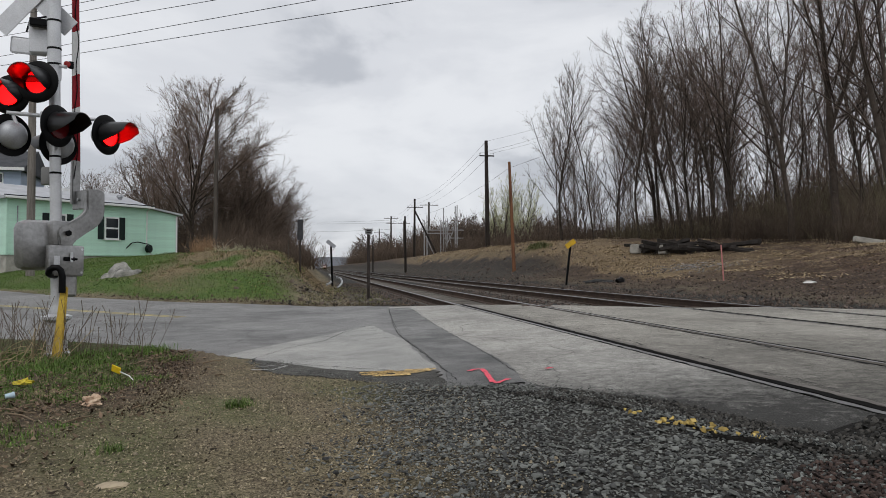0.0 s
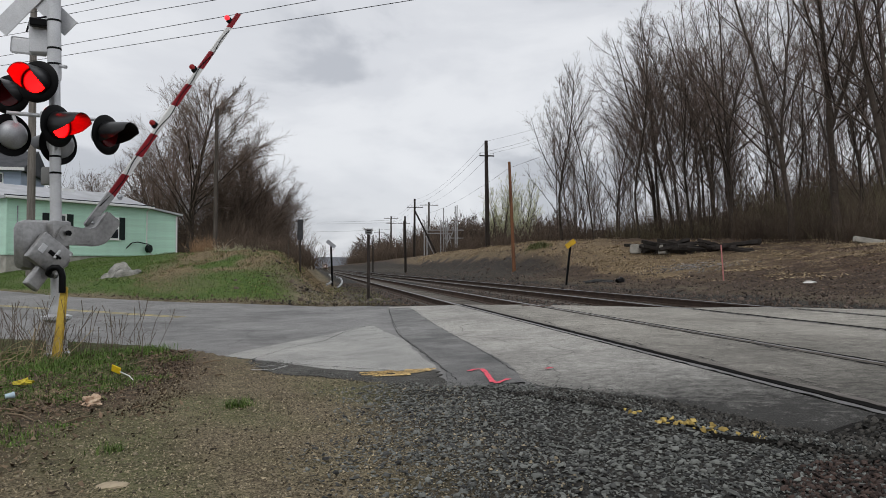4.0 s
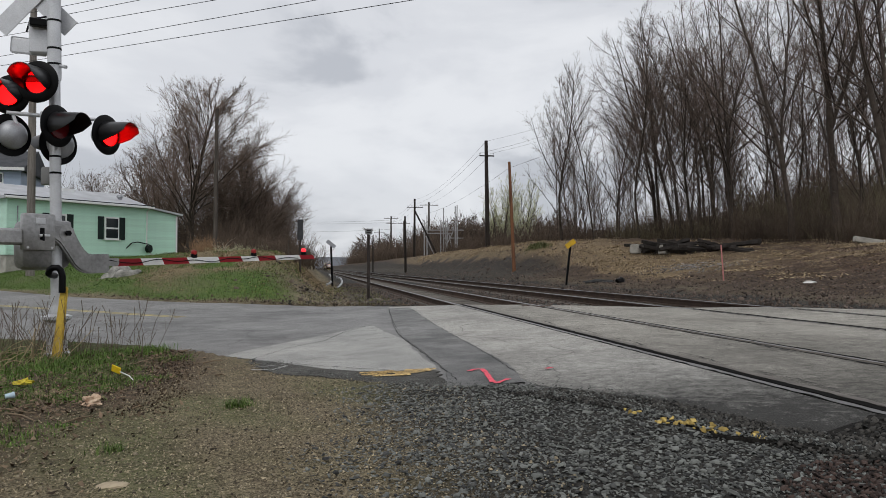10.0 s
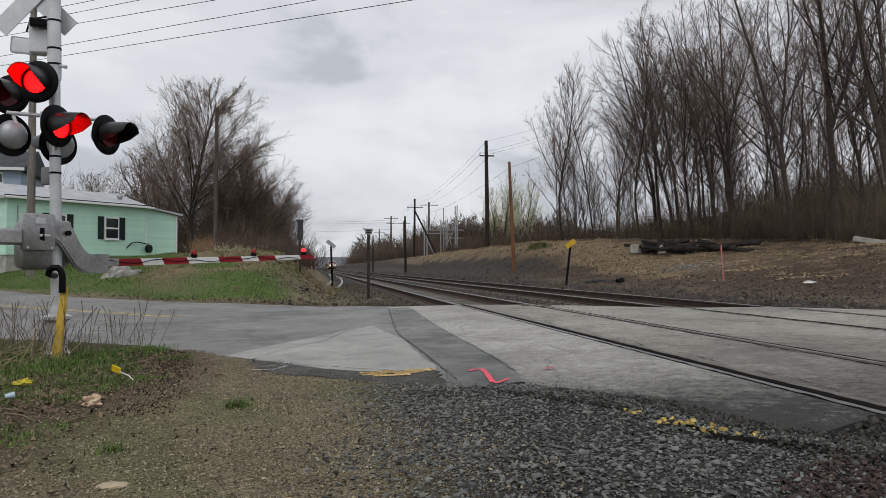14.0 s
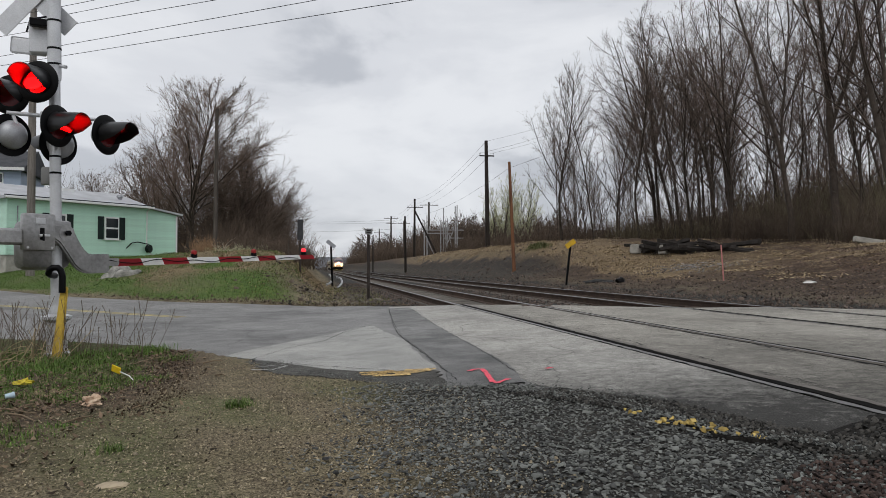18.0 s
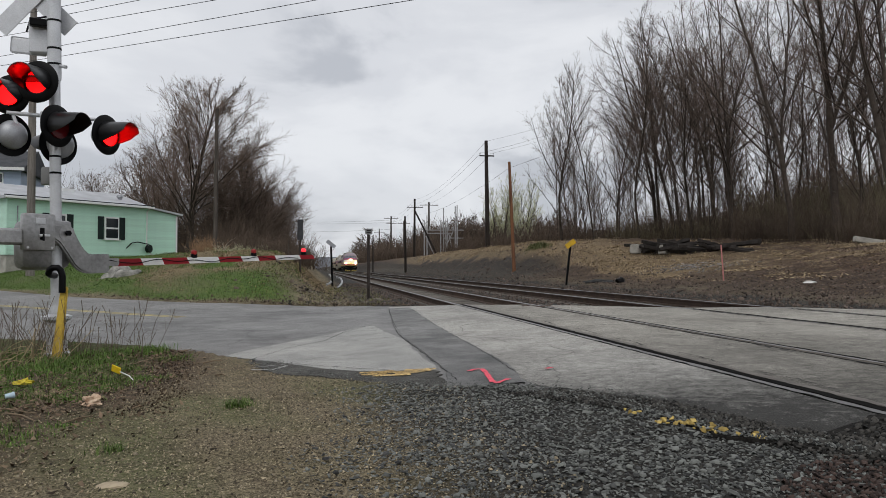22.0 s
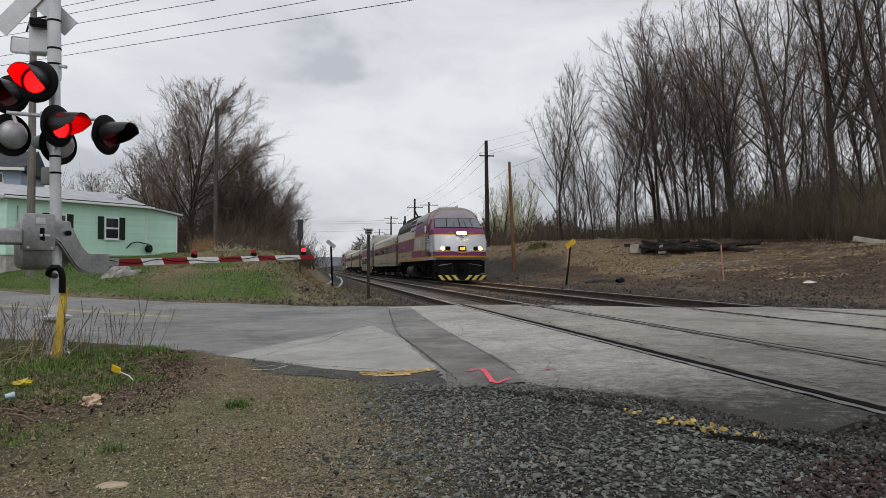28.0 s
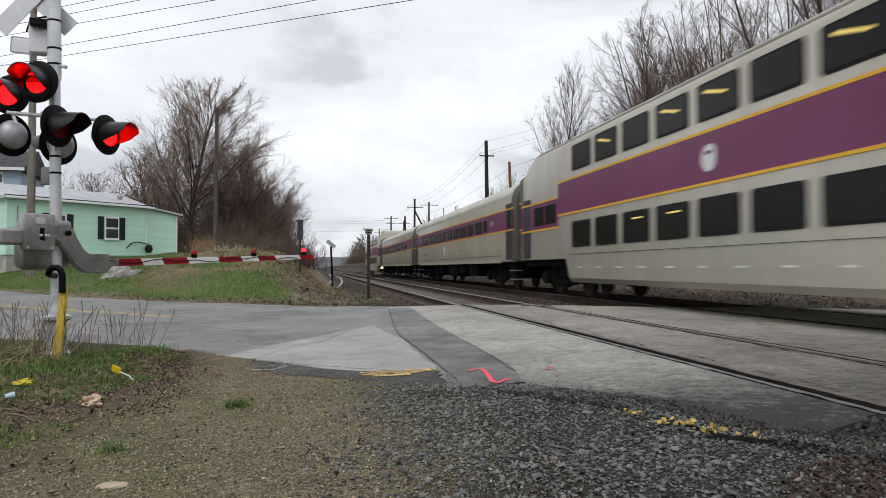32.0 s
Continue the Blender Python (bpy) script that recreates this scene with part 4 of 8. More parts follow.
def siding_course(length, height, material, name):
    """One lapped board: its lower edge stands proud of the wall."""
    bm = bmesh.new()
    a = [bm.verts.new(p) for p in ((0, 0, height), (0, -0.006, height), (0, -0.022, 0.0), (0, 0, 0.0))]
    b2 = [bm.verts.new((length, v.co.y, v.co.z)) for v in a]
    for i in range(4):
        bm.faces.new((a[i], a[(i + 1) % 4], b2[(i + 1) % 4], b2[i]))
    bm.faces.new(a[::-1])
    bm.faces.new(b2)
    me = bpy.data.meshes.new(name)
    bm.to_mesh(me)
    bm.free()
    me.materials.append(material)
    return me


def window_unit(parent, x, z, w, h, shutters=True):
    """A double-hung sash with frame, two panes and shutters, on the wall's outer face (y = 0, facing -y)."""
    fr = part("window", box(w, 0.10, h, pose(x, -0.03, z), 0.01), TRIM, parent, "white double-hung window")
    for k, dz in ((0, h * 0.235), (1, -h * 0.235)):
        part("pane", box(w - 0.16, 0.02, h * 0.47 - 0.09, pose(x, -0.075 - 0.008 * k, z + dz)), PANE, fr, "dark glass pane")
    part("sill", box(w + 0.12, 0.14, 0.05, pose(x, -0.06, z - h / 2 - 0.02), 0.006), TRIM, fr)
    if shutters:
        for s in (-1, 1):
            part("shutter", box(0.34, 0.04, h + 0.02, pose(x + s * (w / 2 + 0.21), -0.04, z), 0.008), SHUTTER, parent, "dark green shutter")


HX, HY = -14.65, 38.93
wall_dir = math.degrees(math.atan2(44.93 - 38.93, -9.22 + 14.65))
house = thing("green_house", pose(HX, HY, 1.75, 0, 0, wall_dir), "single-storey mint green vinyl-sided house with pale low roof", "house")
LEN = 7.75
EAVE = 2.84
part("wall", box(LEN, 6.0, EAVE - 0.04, pose(LEN / 2, 3.0, EAVE / 2 - 0.02)), SIDING, house)
part("foundation", box(LEN - 0.06, 5.9, 1.0, pose(LEN / 2, 3.0, -0.49)), CONCRETE, house)
course = siding_course(LEN, 0.158, SIDING, "siding_board")
for k in range(17):
    part("siding_board", course, None, house, m=pose(0, -0.002, 0.06 + k * 0.158))
roof_bm = bmesh.new()
prism([(-0.35, 0), (0, 0.03), (3.1, 0.92), (6.4, 0.0), (6.4, -0.12), (-0.35, -0.12)], LEN + 0.6, pose(LEN / 2, 0, EAVE, 0, 0, 90), roof_bm)
part("roof", roof_bm, ROOF_PALE, house, "pale grey low gable roof")
part("gutter", box(LEN + 0.5, 0.10, 0.11, pose(LEN / 2, -0.36, EAVE - 0.06), 0.02), TRIM, house, "white gutter")
part("roof_edge", box(LEN + 0.6, 0.03, 0.05, pose(LEN / 2, -0.37, EAVE + 0.035)), SHINGLE, house, "dark roof edge")
part("downspout", tube([(LEN - 0.05, -0.34, EAVE - 0.11), (LEN - 0.02, -0.06, EAVE - 0.31), (LEN - 0.02, -0.06, 0.35), (LEN + 0.25, -0.2, 0.1)], 0.04, 6), TRIM, house)
for xc in (0.03, LEN - 0.04):
    part("corner_board", box(0.1, 0.05, EAVE - 0.06, pose(xc, -0.02, EAVE / 2 - 0.03)), SIDING, house)
window_unit(house, 5.55, 1.52, 0.86, 1.22)
window_unit(house, 2.55, 1.52, 0.86, 1.22)
part("roof_vent", lathe([(0, 0), (0.12, 0), (0.12, 0.18), (0.2, 0.2), (0.16, 0.32), (0, 0.34)], 12, pose(7.0, 1.4, 3.2)), SILVER, house, "", True)
part("roof_pipe", box(0.7, 0.2, 0.16, pose(4.6, 2.6, 3.66)), TRIM, house)
part("meter", lathe([(0, 0), (0.1, 0), (0.1, 0.1), (0, 0.12)], 12, pose(0.5, -0.03, 1.1, 90)), SILVER, house)
part("meter_pipe", tube([(0.5, -0.06, 0.5), (0.5, -0.06, 2.4)], 0.03, 6), SILVER, house)
part("garden_hose", tube([(6.4, -0.1, 0.45), (6.7, -0.15, 0.75), (7.1, -0.15, 0.82), (7.5, -0.15, 0.75), (7.8, -0.2, 0.7)], 0.03, 6), SHUTTER, house, "dark hose on a reel")
part("hose_reel", lathe([(0, -0.1), (0.22, -0.1), (0.22, -0.07), (0.1, -0.06), (0.1, 0.06), (0.22, 0.07), (0.22, 0.1), (0, 0.1)], 14, pose(7.7, -0.3, 0.45, 90, 0, 20)), SHUTTER, house)
# lower addition at the far end
part("addition_wall", prism([(0, 0), (2.1, 0), (2.1, 2.46), (0, 2.74)], 4.6, pose(LEN + 0.02, 2.38, 0)), SIDING, house)
c2 = siding_course(2.08, 0.158, SIDING, "siding_board_short")
for k in range(15):
    part("siding_board", c2, None, house, m=pose(LEN + 0.03, 0.076, 0.06 + k * 0.158))
part("addition_roof", prism([(-0.05, 0.0), (2.35, -0.32), (2.35, -0.22), (-0.05, 0.1)], 5.0, pose(LEN + 0.02, 2.35, 2.77)), ROOF_PALE, house)
part("corner_board", box(0.1, 0.05, 2.4, pose(LEN + 2.08, 0.06, 1.2)), TRIM, house)
part("side_wall_course", box(0.03, 5.9, 0.3, pose(-0.015, 3.0, 0.15)), SIDING, house)

blue = thing("blue_house", pose(-26.0, 57.5, 1.9, 0, 0, 6), "pale blue sided house with a dark shingle roof", "house")
part("wall", box(5.1, 7, 6.3, pose(2.55, 3.5, 3.15)), SIDING_BLUE, blue)
c3 = siding_course(5.1, 0.16, SIDING_BLUE, "blue_siding_board")
for k in range(35):
    part("siding_board", c3, None, blue, m=pose(0, -0.002, 0.7 + k * 0.16))
rb = bmesh.new()
prism([(-0.5, 0), (3.5, 1.75), (7.5, 0), (7.5, -0.18), (-0.5, -0.18)], 5.8, pose(2.55, 0, 6.4, 0, 0, 90), rb)
part("roof", rb, SHINGLE, blue, "dark grey shingle roof")
part("fascia", box(5.8, 0.08, 0.22, pose(2.55, -0.52, 6.3)), TRIM, blue)
window_unit(blue, 3.5, 5.3, 1.0, 1.5, False)

# ---- bare trees ----


def tube_arrays(lines, sides):
    """Joins many tapered polylines into one vertex and face array. lines: (points n x 3, radii n)."""
    V, F, o = [], [], 0
    ring = np.arange(sides)
    ca, sa = np.cos(2 * np.pi * ring / sides), np.sin(2 * np.pi * ring / sides)
    for pts, rad in lines:
        n = len(pts)
        d = np.gradient(pts, axis=0)
        d /= np.linalg.norm(d, axis=1, keepdims=True) + 1e-9
        ref = np.where(np.abs(d[:, 2:3]) < 0.9, np.array([[0, 0, 1.0]]), np.array([[1.0, 0, 0]]))
        a = np.cross(d, ref)
        a /= np.linalg.norm(a, axis=1, keepdims=True) + 1e-9
        b = np.cross(a, d)
        v = pts[:, None, :] + rad[:, None, None] * (ca[None, :, None] * a[:, None, :] + sa[None, :, None] * b[:, None, :])
        V.append(v.reshape(-1, 3))
        i = (o + np.arange(n - 1)[:, None] * sides + ring[None, :])
        j = (o + np.arange(n - 1)[:, None] * sides + (ring[None, :] + 1) % sides)
        F.append(np.stack([i, j, j + sides, i + sides], -1).reshape(-1, 4))
        o += n * sides
    return np.concatenate(V), np.concatenate(F)


def fast_mesh(name, v, f, material, smooth=True):
    me = bpy.data.meshes.new(name)
    me.vertices.add(len(v))
    me.vertices.foreach_set("co", np.asarray(v, np.float32).ravel())
    f = np.asarray(f, np.int32)
    k = f.shape[1]
    me.loops.add(f.size)
    me.loops.foreach_set("vertex_index", f.ravel())
    me.polygons.add(len(f))
    me.polygons.foreach_set("loop_start", np.arange(0, f.size, k, dtype=np.int32))
    me.polygons.foreach_set("loop_total", np.full(len(f), k, np.int32))
    me.update(calc_edges=True)
    me.validate()
    if smooth:
        me.shade_smooth()
    me.materials.append(material)
    return me


def grow(rng, start, direction, length, radius, segs, bend, lift):
    pts = [np.array(start, float)]
    d = np.array(direction, float)
    for _ in range(segs):
        d = d + rng.normal(0, bend, 3) + np.array([0, 0, lift])
        d /= np.linalg.norm(d)
        pts.append(pts[-1] + d * length / segs)
    return np.array(pts), np.linspace(radius, max(radius * 0.32, 0.004), segs + 1)


def side_way(rng, d, angle):
    a = np.cross(d, rng.normal(0, 1, 3))
    a /= np.linalg.norm(a) + 1e-9
    return d * math.cos(angle) + a * math.sin(angle)


def spike_arrays(groups, sides=3):
    """Joins many tapered, pointed polylines into one vertex and triangle array. groups: (points m x n x 3, radius m at the foot)."""
    V, F, o = [], [], 0
    ring = np.arange(sides)
    nxt = (ring + 1) % sides
    ca, sa = np.cos(2 * np.pi * ring / sides), np.sin(2 * np.pi * ring / sides)
    for pts, rad in groups:
        m, n = pts.shape[:2]
        if not m:
            continue
        d = np.gradient(pts, axis=1)
        d /= np.linalg.norm(d, axis=2, keepdims=True) + 1e-9
        ref = np.where(np.abs(d[..., 2:3]) < 0.9, np.array([0, 0, 1.0]), np.array([1.0, 0, 0]))
        a = np.cross(d, ref)
        a /= np.linalg.norm(a, axis=2, keepdims=True) + 1e-9
        b = np.cross(a, d)
        taper = np.linspace(1.0, 0.0, n)[: n - 1]
        r = (rad[:, None] * (0.35 + 0.65 * taper[None]))[..., None, None]
        v = pts[:, :-1, None, :] + r * (ca[:, None] * a[:, :-1, None, :] + sa[:, None] * b[:, :-1, None, :])
        v = np.concatenate([v.reshape(m, -1, 3), pts[:, -1:, :]], 1)
        tri = [(j * sides + i, j * sides + k, (j + 1) * sides + k) for j in range(n - 2) for i, k in zip(ring, nxt)]
        tri += [(j * sides + i, (j + 1) * sides + k, (j + 1) * sides + i) for j in range(n - 2) for i, k in zip(ring, nxt)]
        tri += [((n - 2) * sides + i, (n - 2) * sides + k, (n - 1) * sides) for i, k in zip(ring, nxt)]
        w = (n - 1) * sides + 1
        V.append(v.reshape(-1, 3))
        F.append((o + np.arange(m)[:, None, None] * w + np.array(tri)[None]).reshape(-1, 3))
        o += m * w
    return np.concatenate(V), np.concatenate(F)


def unit(v):
    return v / (np.linalg.norm(v, axis=-1, keepdims=True) + 1e-9)


def sprout(rng, parents, per, lo, hi, length, angle, segs, bend, lift):
    """Children along many polylines (m x n x 3): per of each, from lo to hi of its length, of the given share of it."""
    m, n = parents.shape[:2]
    i = np.repeat(np.arange(m), per)
    k = len(i)
    u = rng.uniform(lo, hi, k) * (n - 1)
    j = np.minimum(u.astype(int), n - 2)
    p, q = parents[i, j], parents[i, j + 1]
    start, d = p + (q - p) * (u - j)[:, None], unit(q - p)
    side = unit(np.cross(d, rng.normal(0, 1, (k, 3))))
    ang = np.radians(rng.uniform(*angle, k))[:, None]
    d = d * np.cos(ang) + side * np.sin(ang)
    whole = np.linalg.norm(np.diff(parents, axis=1), axis=2).sum(1)[i]
    size = whole * rng.uniform(*length, k) * (1.15 - 0.6 * u / (n - 1))
    pts = [start]
    for _ in range(segs):
        d = unit(d + rng.normal(0, bend, (k, 3)) + np.array([0, 0, lift]))
        pts.append(pts[-1] + d * (size / segs)[:, None])
    return np.stack(pts, 1), size


def bare_tree(seed, height, trunk_r, limbs, first, spread, lean=(0.0, 0.0), twigs=5, subs=1, thin=0.005, limb_len=0.42, lift=0.06, dens=1.5, top=1.12, fork=0.0):
    """Trunk and limbs as tubes; branches, twigs and twig ends as spikes."""
    rng = np.random.default_rng(seed)
    trunk, rad = grow(rng, (0, 0, -0.3), (lean[0], lean[1], 1), height, trunk_r, 10, 0.055, 0.03)
    rad = trunk_r * np.linspace(1, 0.10, len(trunk)) ** 0.85
    rad[0] *= 1.25
    stems = [(trunk, rad)]
    if fork:
        q = int(fork * 10)
        f, fr = grow(rng, trunk[q], side_way(rng, np.array([0, 0, 1.0]), radians(20)), height * (0.95 - fork), rad[q] * 0.75, 10, 0.07, 0.05)
        stems.append((f, fr))
    heavy, lp_all = list(stems), []
    for i in range(limbs):
        stem, srad = stems[i % len(stems)]
        t = first + (0.98 - first) * (i + rng.random()) / limbs
        t = max(0.05, t - fork) if i % len(stems) else t
        k = t * 10
        a = min(int(k), 9)
        p = stem[a] + (stem[a + 1] - stem[a]) * (k - a)
        r = np.interp(k, range(11), srad)
        d = side_way(rng, unit(stem[a + 1] - stem[a]), radians(rng.uniform(0.75, 1.25) * spread))
        L = height * limb_len * (top - t) * rng.uniform(0.6, 1.25) + 0.6
        lp, lr = grow(rng, p, d, L, min(r * 0.6, 0.0058 * L + 0.009), 6, 0.075, lift)
        heavy.append((lp, lr))
        lp_all.append(lp)
    lp_all = np.array(lp_all)
    span = np.linalg.norm(np.diff(lp_all, axis=1), axis=2).sum(1)
    br, bl = sprout(rng, lp_all, (3 + span * dens).astype(int), 0.15, 1.0, (0.24, 0.55), (18, 46), 2, 0.10, lift)
    tw, tl = sprout(rng, br, twigs, 0.2, 1.0, (0.30, 0.70), (18, 48), 1, 0.1, lift * 0.8)
    ends = [(br, np.maximum(thin * 1.3, 0.0052 * bl)), (tw, np.full(len(tw), thin))]
    if subs:
        st, _l = sprout(rng, tw, subs, 0.25, 0.95, (0.35, 0.75), (18, 45), 1, 0.1, lift * 0.5)
        ends.append((st, np.full(len(st), thin * 0.8)))
    return heavy, ends


def tree_kind(seed, wood, twig, label, **kw):
    heavy, light = bare_tree(seed, **kw)
    a = fast_mesh("trunk", *tube_arrays(heavy, 5), wood)
    b = fast_mesh("crown", *spike_arrays(light), twig, False)
    return a, b, label


def plant(kind, x, y, z, scale=1.0, turn=0.0, group="woodland trees"):
    a, b, label = kind
    t = thing("tree", pose(x, y, z, 0, 0, turn) @ Matrix.Diagonal((scale, scale, scale, 1)), label, "tree", group)
    part("trunk", a, None, t)
    part("crown", b, None, t)
    return t


# those at the wood's edge lean out over the tracks
TALL = [tree_kind(s, BARK, TWIG, "tall bare deciduous tree with thin grey-brown branches", height=h, trunk_r=r, limbs=l, first=f, spread=sp, lean=ln, twigs=5, subs=1, thin=0.0088, limb_len=0.36, lift=0.075, dens=1.7, top=1.24, fork=fk)
        for s, h, r, l, f, sp, ln, fk in ((11, 18, 0.13, 28, 0.22, 40, (-0.08, 0.02), 0.0), (12, 20, 0.15, 32, 0.25, 40, (-0.05, 0.0), 0.3), (13, 15.5, 0.11, 26, 0.2, 38, (-0.07, 0.05), 0.0), (14, 19, 0.18, 30, 0.22, 46, (-0.08, -0.04), 0.25), (15, 15, 0.10, 24, 0.22, 36, (0.03, 0.06), 0.0))]
FAN = [tree_kind(s, BARK, TWIG, "bare tree with a fan of fine rising twigs", height=h, trunk_r=0.12, limbs=38, first=0.26, spread=32, lean=ln, twigs=6, subs=1, thin=0.0078, limb_len=0.38, lift=0.09, dens=1.7, top=1.22) for s, h, ln in ((61, 14.4, (-0.12, 0.0)), (62, 13.0, (-0.07, 0.02)))]
OAK = [tree_kind(s, BARK, TWIG, "large bare tree with a thick dark trunk and heavy limbs", height=22, trunk_r=0.25, limbs=25, first=0.22, spread=48, lean=ln, twigs=5, subs=1, thin=0.0092, limb_len=0.46, dens=1.6, fork=fk) for s, ln, fk in ((21, (-0.12, 0.0), 0.3), (22, (-0.06, 0.02), 0.2))]
ROUND = [tree_kind(s, BARK, TWIG_RED, "broad bare maple with a dense round reddish-grey crown", height=h, trunk_r=0.26, limbs=lm, first=0.14, spread=sp, lean=(-0.02, 0.0), twigs=tw, subs=sb, thin=th, limb_len=0.48, lift=0.07, dens=de, top=1.30) for s, h, lm, sp, tw, sb, th, de in ((31, 11.6, 64, 46, 9, 2, 0.0085, 3.4), (32, 10.5, 46, 48, 6, 1, 0.0105, 2.2), (33, 10.5, 46, 48, 6, 1, 0.0105, 2.2))]
BACK = [tree_kind(s, BARK, TWIG, "bare deciduous tree deep in the wood", height=h, trunk_r=0.12, limbs=25, first=0.30, spread=40, lean=(-0.04, 0.03), twigs=4, subs=0, thin=0.0105, limb_len=0.36, lift=0.075, dens=1.25, top=1.24) for s, h in ((81, 18), (82, 20), (83, 16))]
FAR = [tree_kind(s, BARK, BRUSH, "far bare tree with a round brown crown", height=h, trunk_r=0.14, limbs=24, first=0.12, spread=44, lean=(0.0, 0.0), twigs=3, subs=0, thin=0.05, limb_len=0.46, lift=0.05, dens=0.8, top=1.28) for s, h in ((85, 11), (86, 13), (87, 9))]
BUSH = [tree_kind(s, BARK, BRUSH, "dense leafless bush with a rounded dark crown", height=h, trunk_r=0.06, limbs=30, first=0.04, spread=52, lean=(0.0, 0.0), twigs=5, subs=0, thin=0.015, limb_len=0.62, lift=0.05, dens=2.0, top=1.3) for s, h in ((91, 5.0), (92, 5.8))]
SAPLING = [tree_kind(s, BARK, TWIG, "slender bare sapling at the wood's edge", height=h, trunk_r=0.045, limbs=14, first=0.2, spread=32, lean=(-0.06, 0.02), twigs=4, subs=0, thin=0.010) for s, h in ((41, 8), (42, 6.5), (43, 9.5))]
SLIM = [tree_kind(s, BARK, TWIG, "slim straight young bare tree", height=h, trunk_r=0.07, limbs=24, first=0.18, spread=30, lean=(-0.07, 0.02), twigs=4, subs=0, thin=0.011, limb_len=0.30) for s, h in ((45, 15), (46, 17), (47, 13))]
BUDDING = [tree_kind(51, BARK, BUD, "small tree with yellow-green spring buds", height=9, trunk_r=0.09, limbs=26, first=0.15, spread=30, twigs=5, subs=1, thin=0.014, limb_len=0.5, lift=0.1)]


def gz(x, y):
    return float(land(x, y)[0])


rw = random.Random(5)
rf_ = random.Random(9)
for i in range(96):
    y = rf_.uniform(165, 260) if i < 60 else rf_.uniform(250, 420)
    x = rf_.uniform(33, 68) if y < 260 else rf_.uniform(19.5, 36)
    plant(rf_.choice(FAR), x, y, gz(x, y) - 0.1, rf_.uniform(0.75, 1.1), rf_.uniform(0, 360), "far trees behind the railway")
for i in range(34):
    x, y = rf_.uniform(-8.2, -4.8), rf_.uniform(59, 125)
    plant(rf_.choice(BUSH), x, y, gz(x, y) - 0.1, rf_.uniform(0.75, 1.1), rf_.uniform(0, 360), "bushes along the cutting")
# the wood beyond the tracks: edge trees first, then rows behind
for x, y, k in ((20.5, 59.9, FAN[0]), (22.2, 57.1, SLIM[2]), (26.9, 63.4, FAN[1]), (25.0, 54.6, FAN[0]), (29.9, 60.9, TALL[1]), (28.6, 55.0, TALL[0]), (27.0, 50.1, FAN[1]), (31.7, 55.4, TALL[3]), (27.7, 46.0, TALL[1]), (31.6, 52.6, TALL[1]), (27.8, 39.9, TALL[3]), (29.3, 37.6, OAK[0]), (33.8, 40.9, TALL[0]), (30.6, 35.2, OAK[1]), (33.6, 58.4, TALL[1]), (31.2, 65.0, TALL[3]), (37.0, 61.0, TALL[0]), (24.2, 71.9, SLIM[0]), (28.7, 81.3, TALL[4])):
    plant(k, x, y, gz(x, y) - 0.1, rw.uniform(0.95, 1.06), rw.uniform(-28, 28))
# tall crowns that rise behind the edge
for x, y, s, k in ((31.0, 60.5, 1.36, FAN[0]), (33.9, 62.0, 1.10, BACK[1])):
    plant(k, x, y, gz(x, y) - 0.1, s, 20 * x)
for i in range(28):
    y = rw.uniform(34, 90)
    x = 30 + rw.uniform(0, 1) ** 1.2 * 38 + (y < 45) * 4
    plant(rw.choice(BACK + BACK + SAPLING), x, y, gz(x, y) - 0.1, rw.uniform(0.8, 1.1), rw.uniform(0, 360))
for i in range(9):
    y = rw.uniform(40, 72)
    x = rw.uniform(31, 36) + rw.uniform(0, 0.35) * (y - 20)
    plant(rw.choice(BACK), x, y, gz(x, y) - 0.1, rw.uniform(0.85, 1.12), rw.uniform(0, 360))
for i in range(18):
    y = rw.uniform(34, 80)
    x = rw.uniform(24.5, 29)
    plant(rw.choice(SAPLING), x, y, gz(x, y) - 0.1, rw.uniform(0.7, 1.1), rw.uniform(0, 360))
for x, y, s in ((26.5, 108, 1.1), (29, 112, 1.15), (28, 100, 0.9), (31.5, 120, 1.2), (27.0, 104, 1.25), (33.0, 114, 1.3)):
    plant(BUDDING[0], x, y, gz(x, y) - 0.1, s, rw.uniform(0, 360), "budding trees")
for i in range(46):
    y = rw.uniform(31, 95)
    x = rw.uniform(27, 58) + (y < 42) * 2
    plant(rw.choice(SLIM), x, y, gz(x, y) - 0.1, rw.uniform(0.75, 1.15), rw.uniform(0, 360))
# beyond the lawn
for x, y, s, k in ((-8.9, 55.5, 1.0, 0), (-11.6, 61, 0.85, 1), (-8.2, 65, 0.9, 2), (-6.2, 62, 0.85, 1), (-13.5, 66, 0.8, 1), (-6.2, 70, 0.85, 2), (-5.9, 78, 0.85, 1), (-5.7, 87, 0.85, 2), (-5.2, 96, 0.9, 2), (-5.2, 110, 0.9, 1), (-19, 70, 0.7, 2), (-6.0, 130, 0.9, 1)):
    plant(ROUND[k], x, y, gz(x, y) - 0.1, s, rw.uniform(0, 360), "trees behind the lawn")
for i in range(14):
    y = rw.uniform(64, 95)
    x = rw.uniform(-34, -11)
    plant(rw.choice(TALL[2:] + SAPLING), x, y, gz(x, y) - 0.1, rw.uniform(0.45, 0.65), rw.uniform(0, 360), "trees behind the lawn")


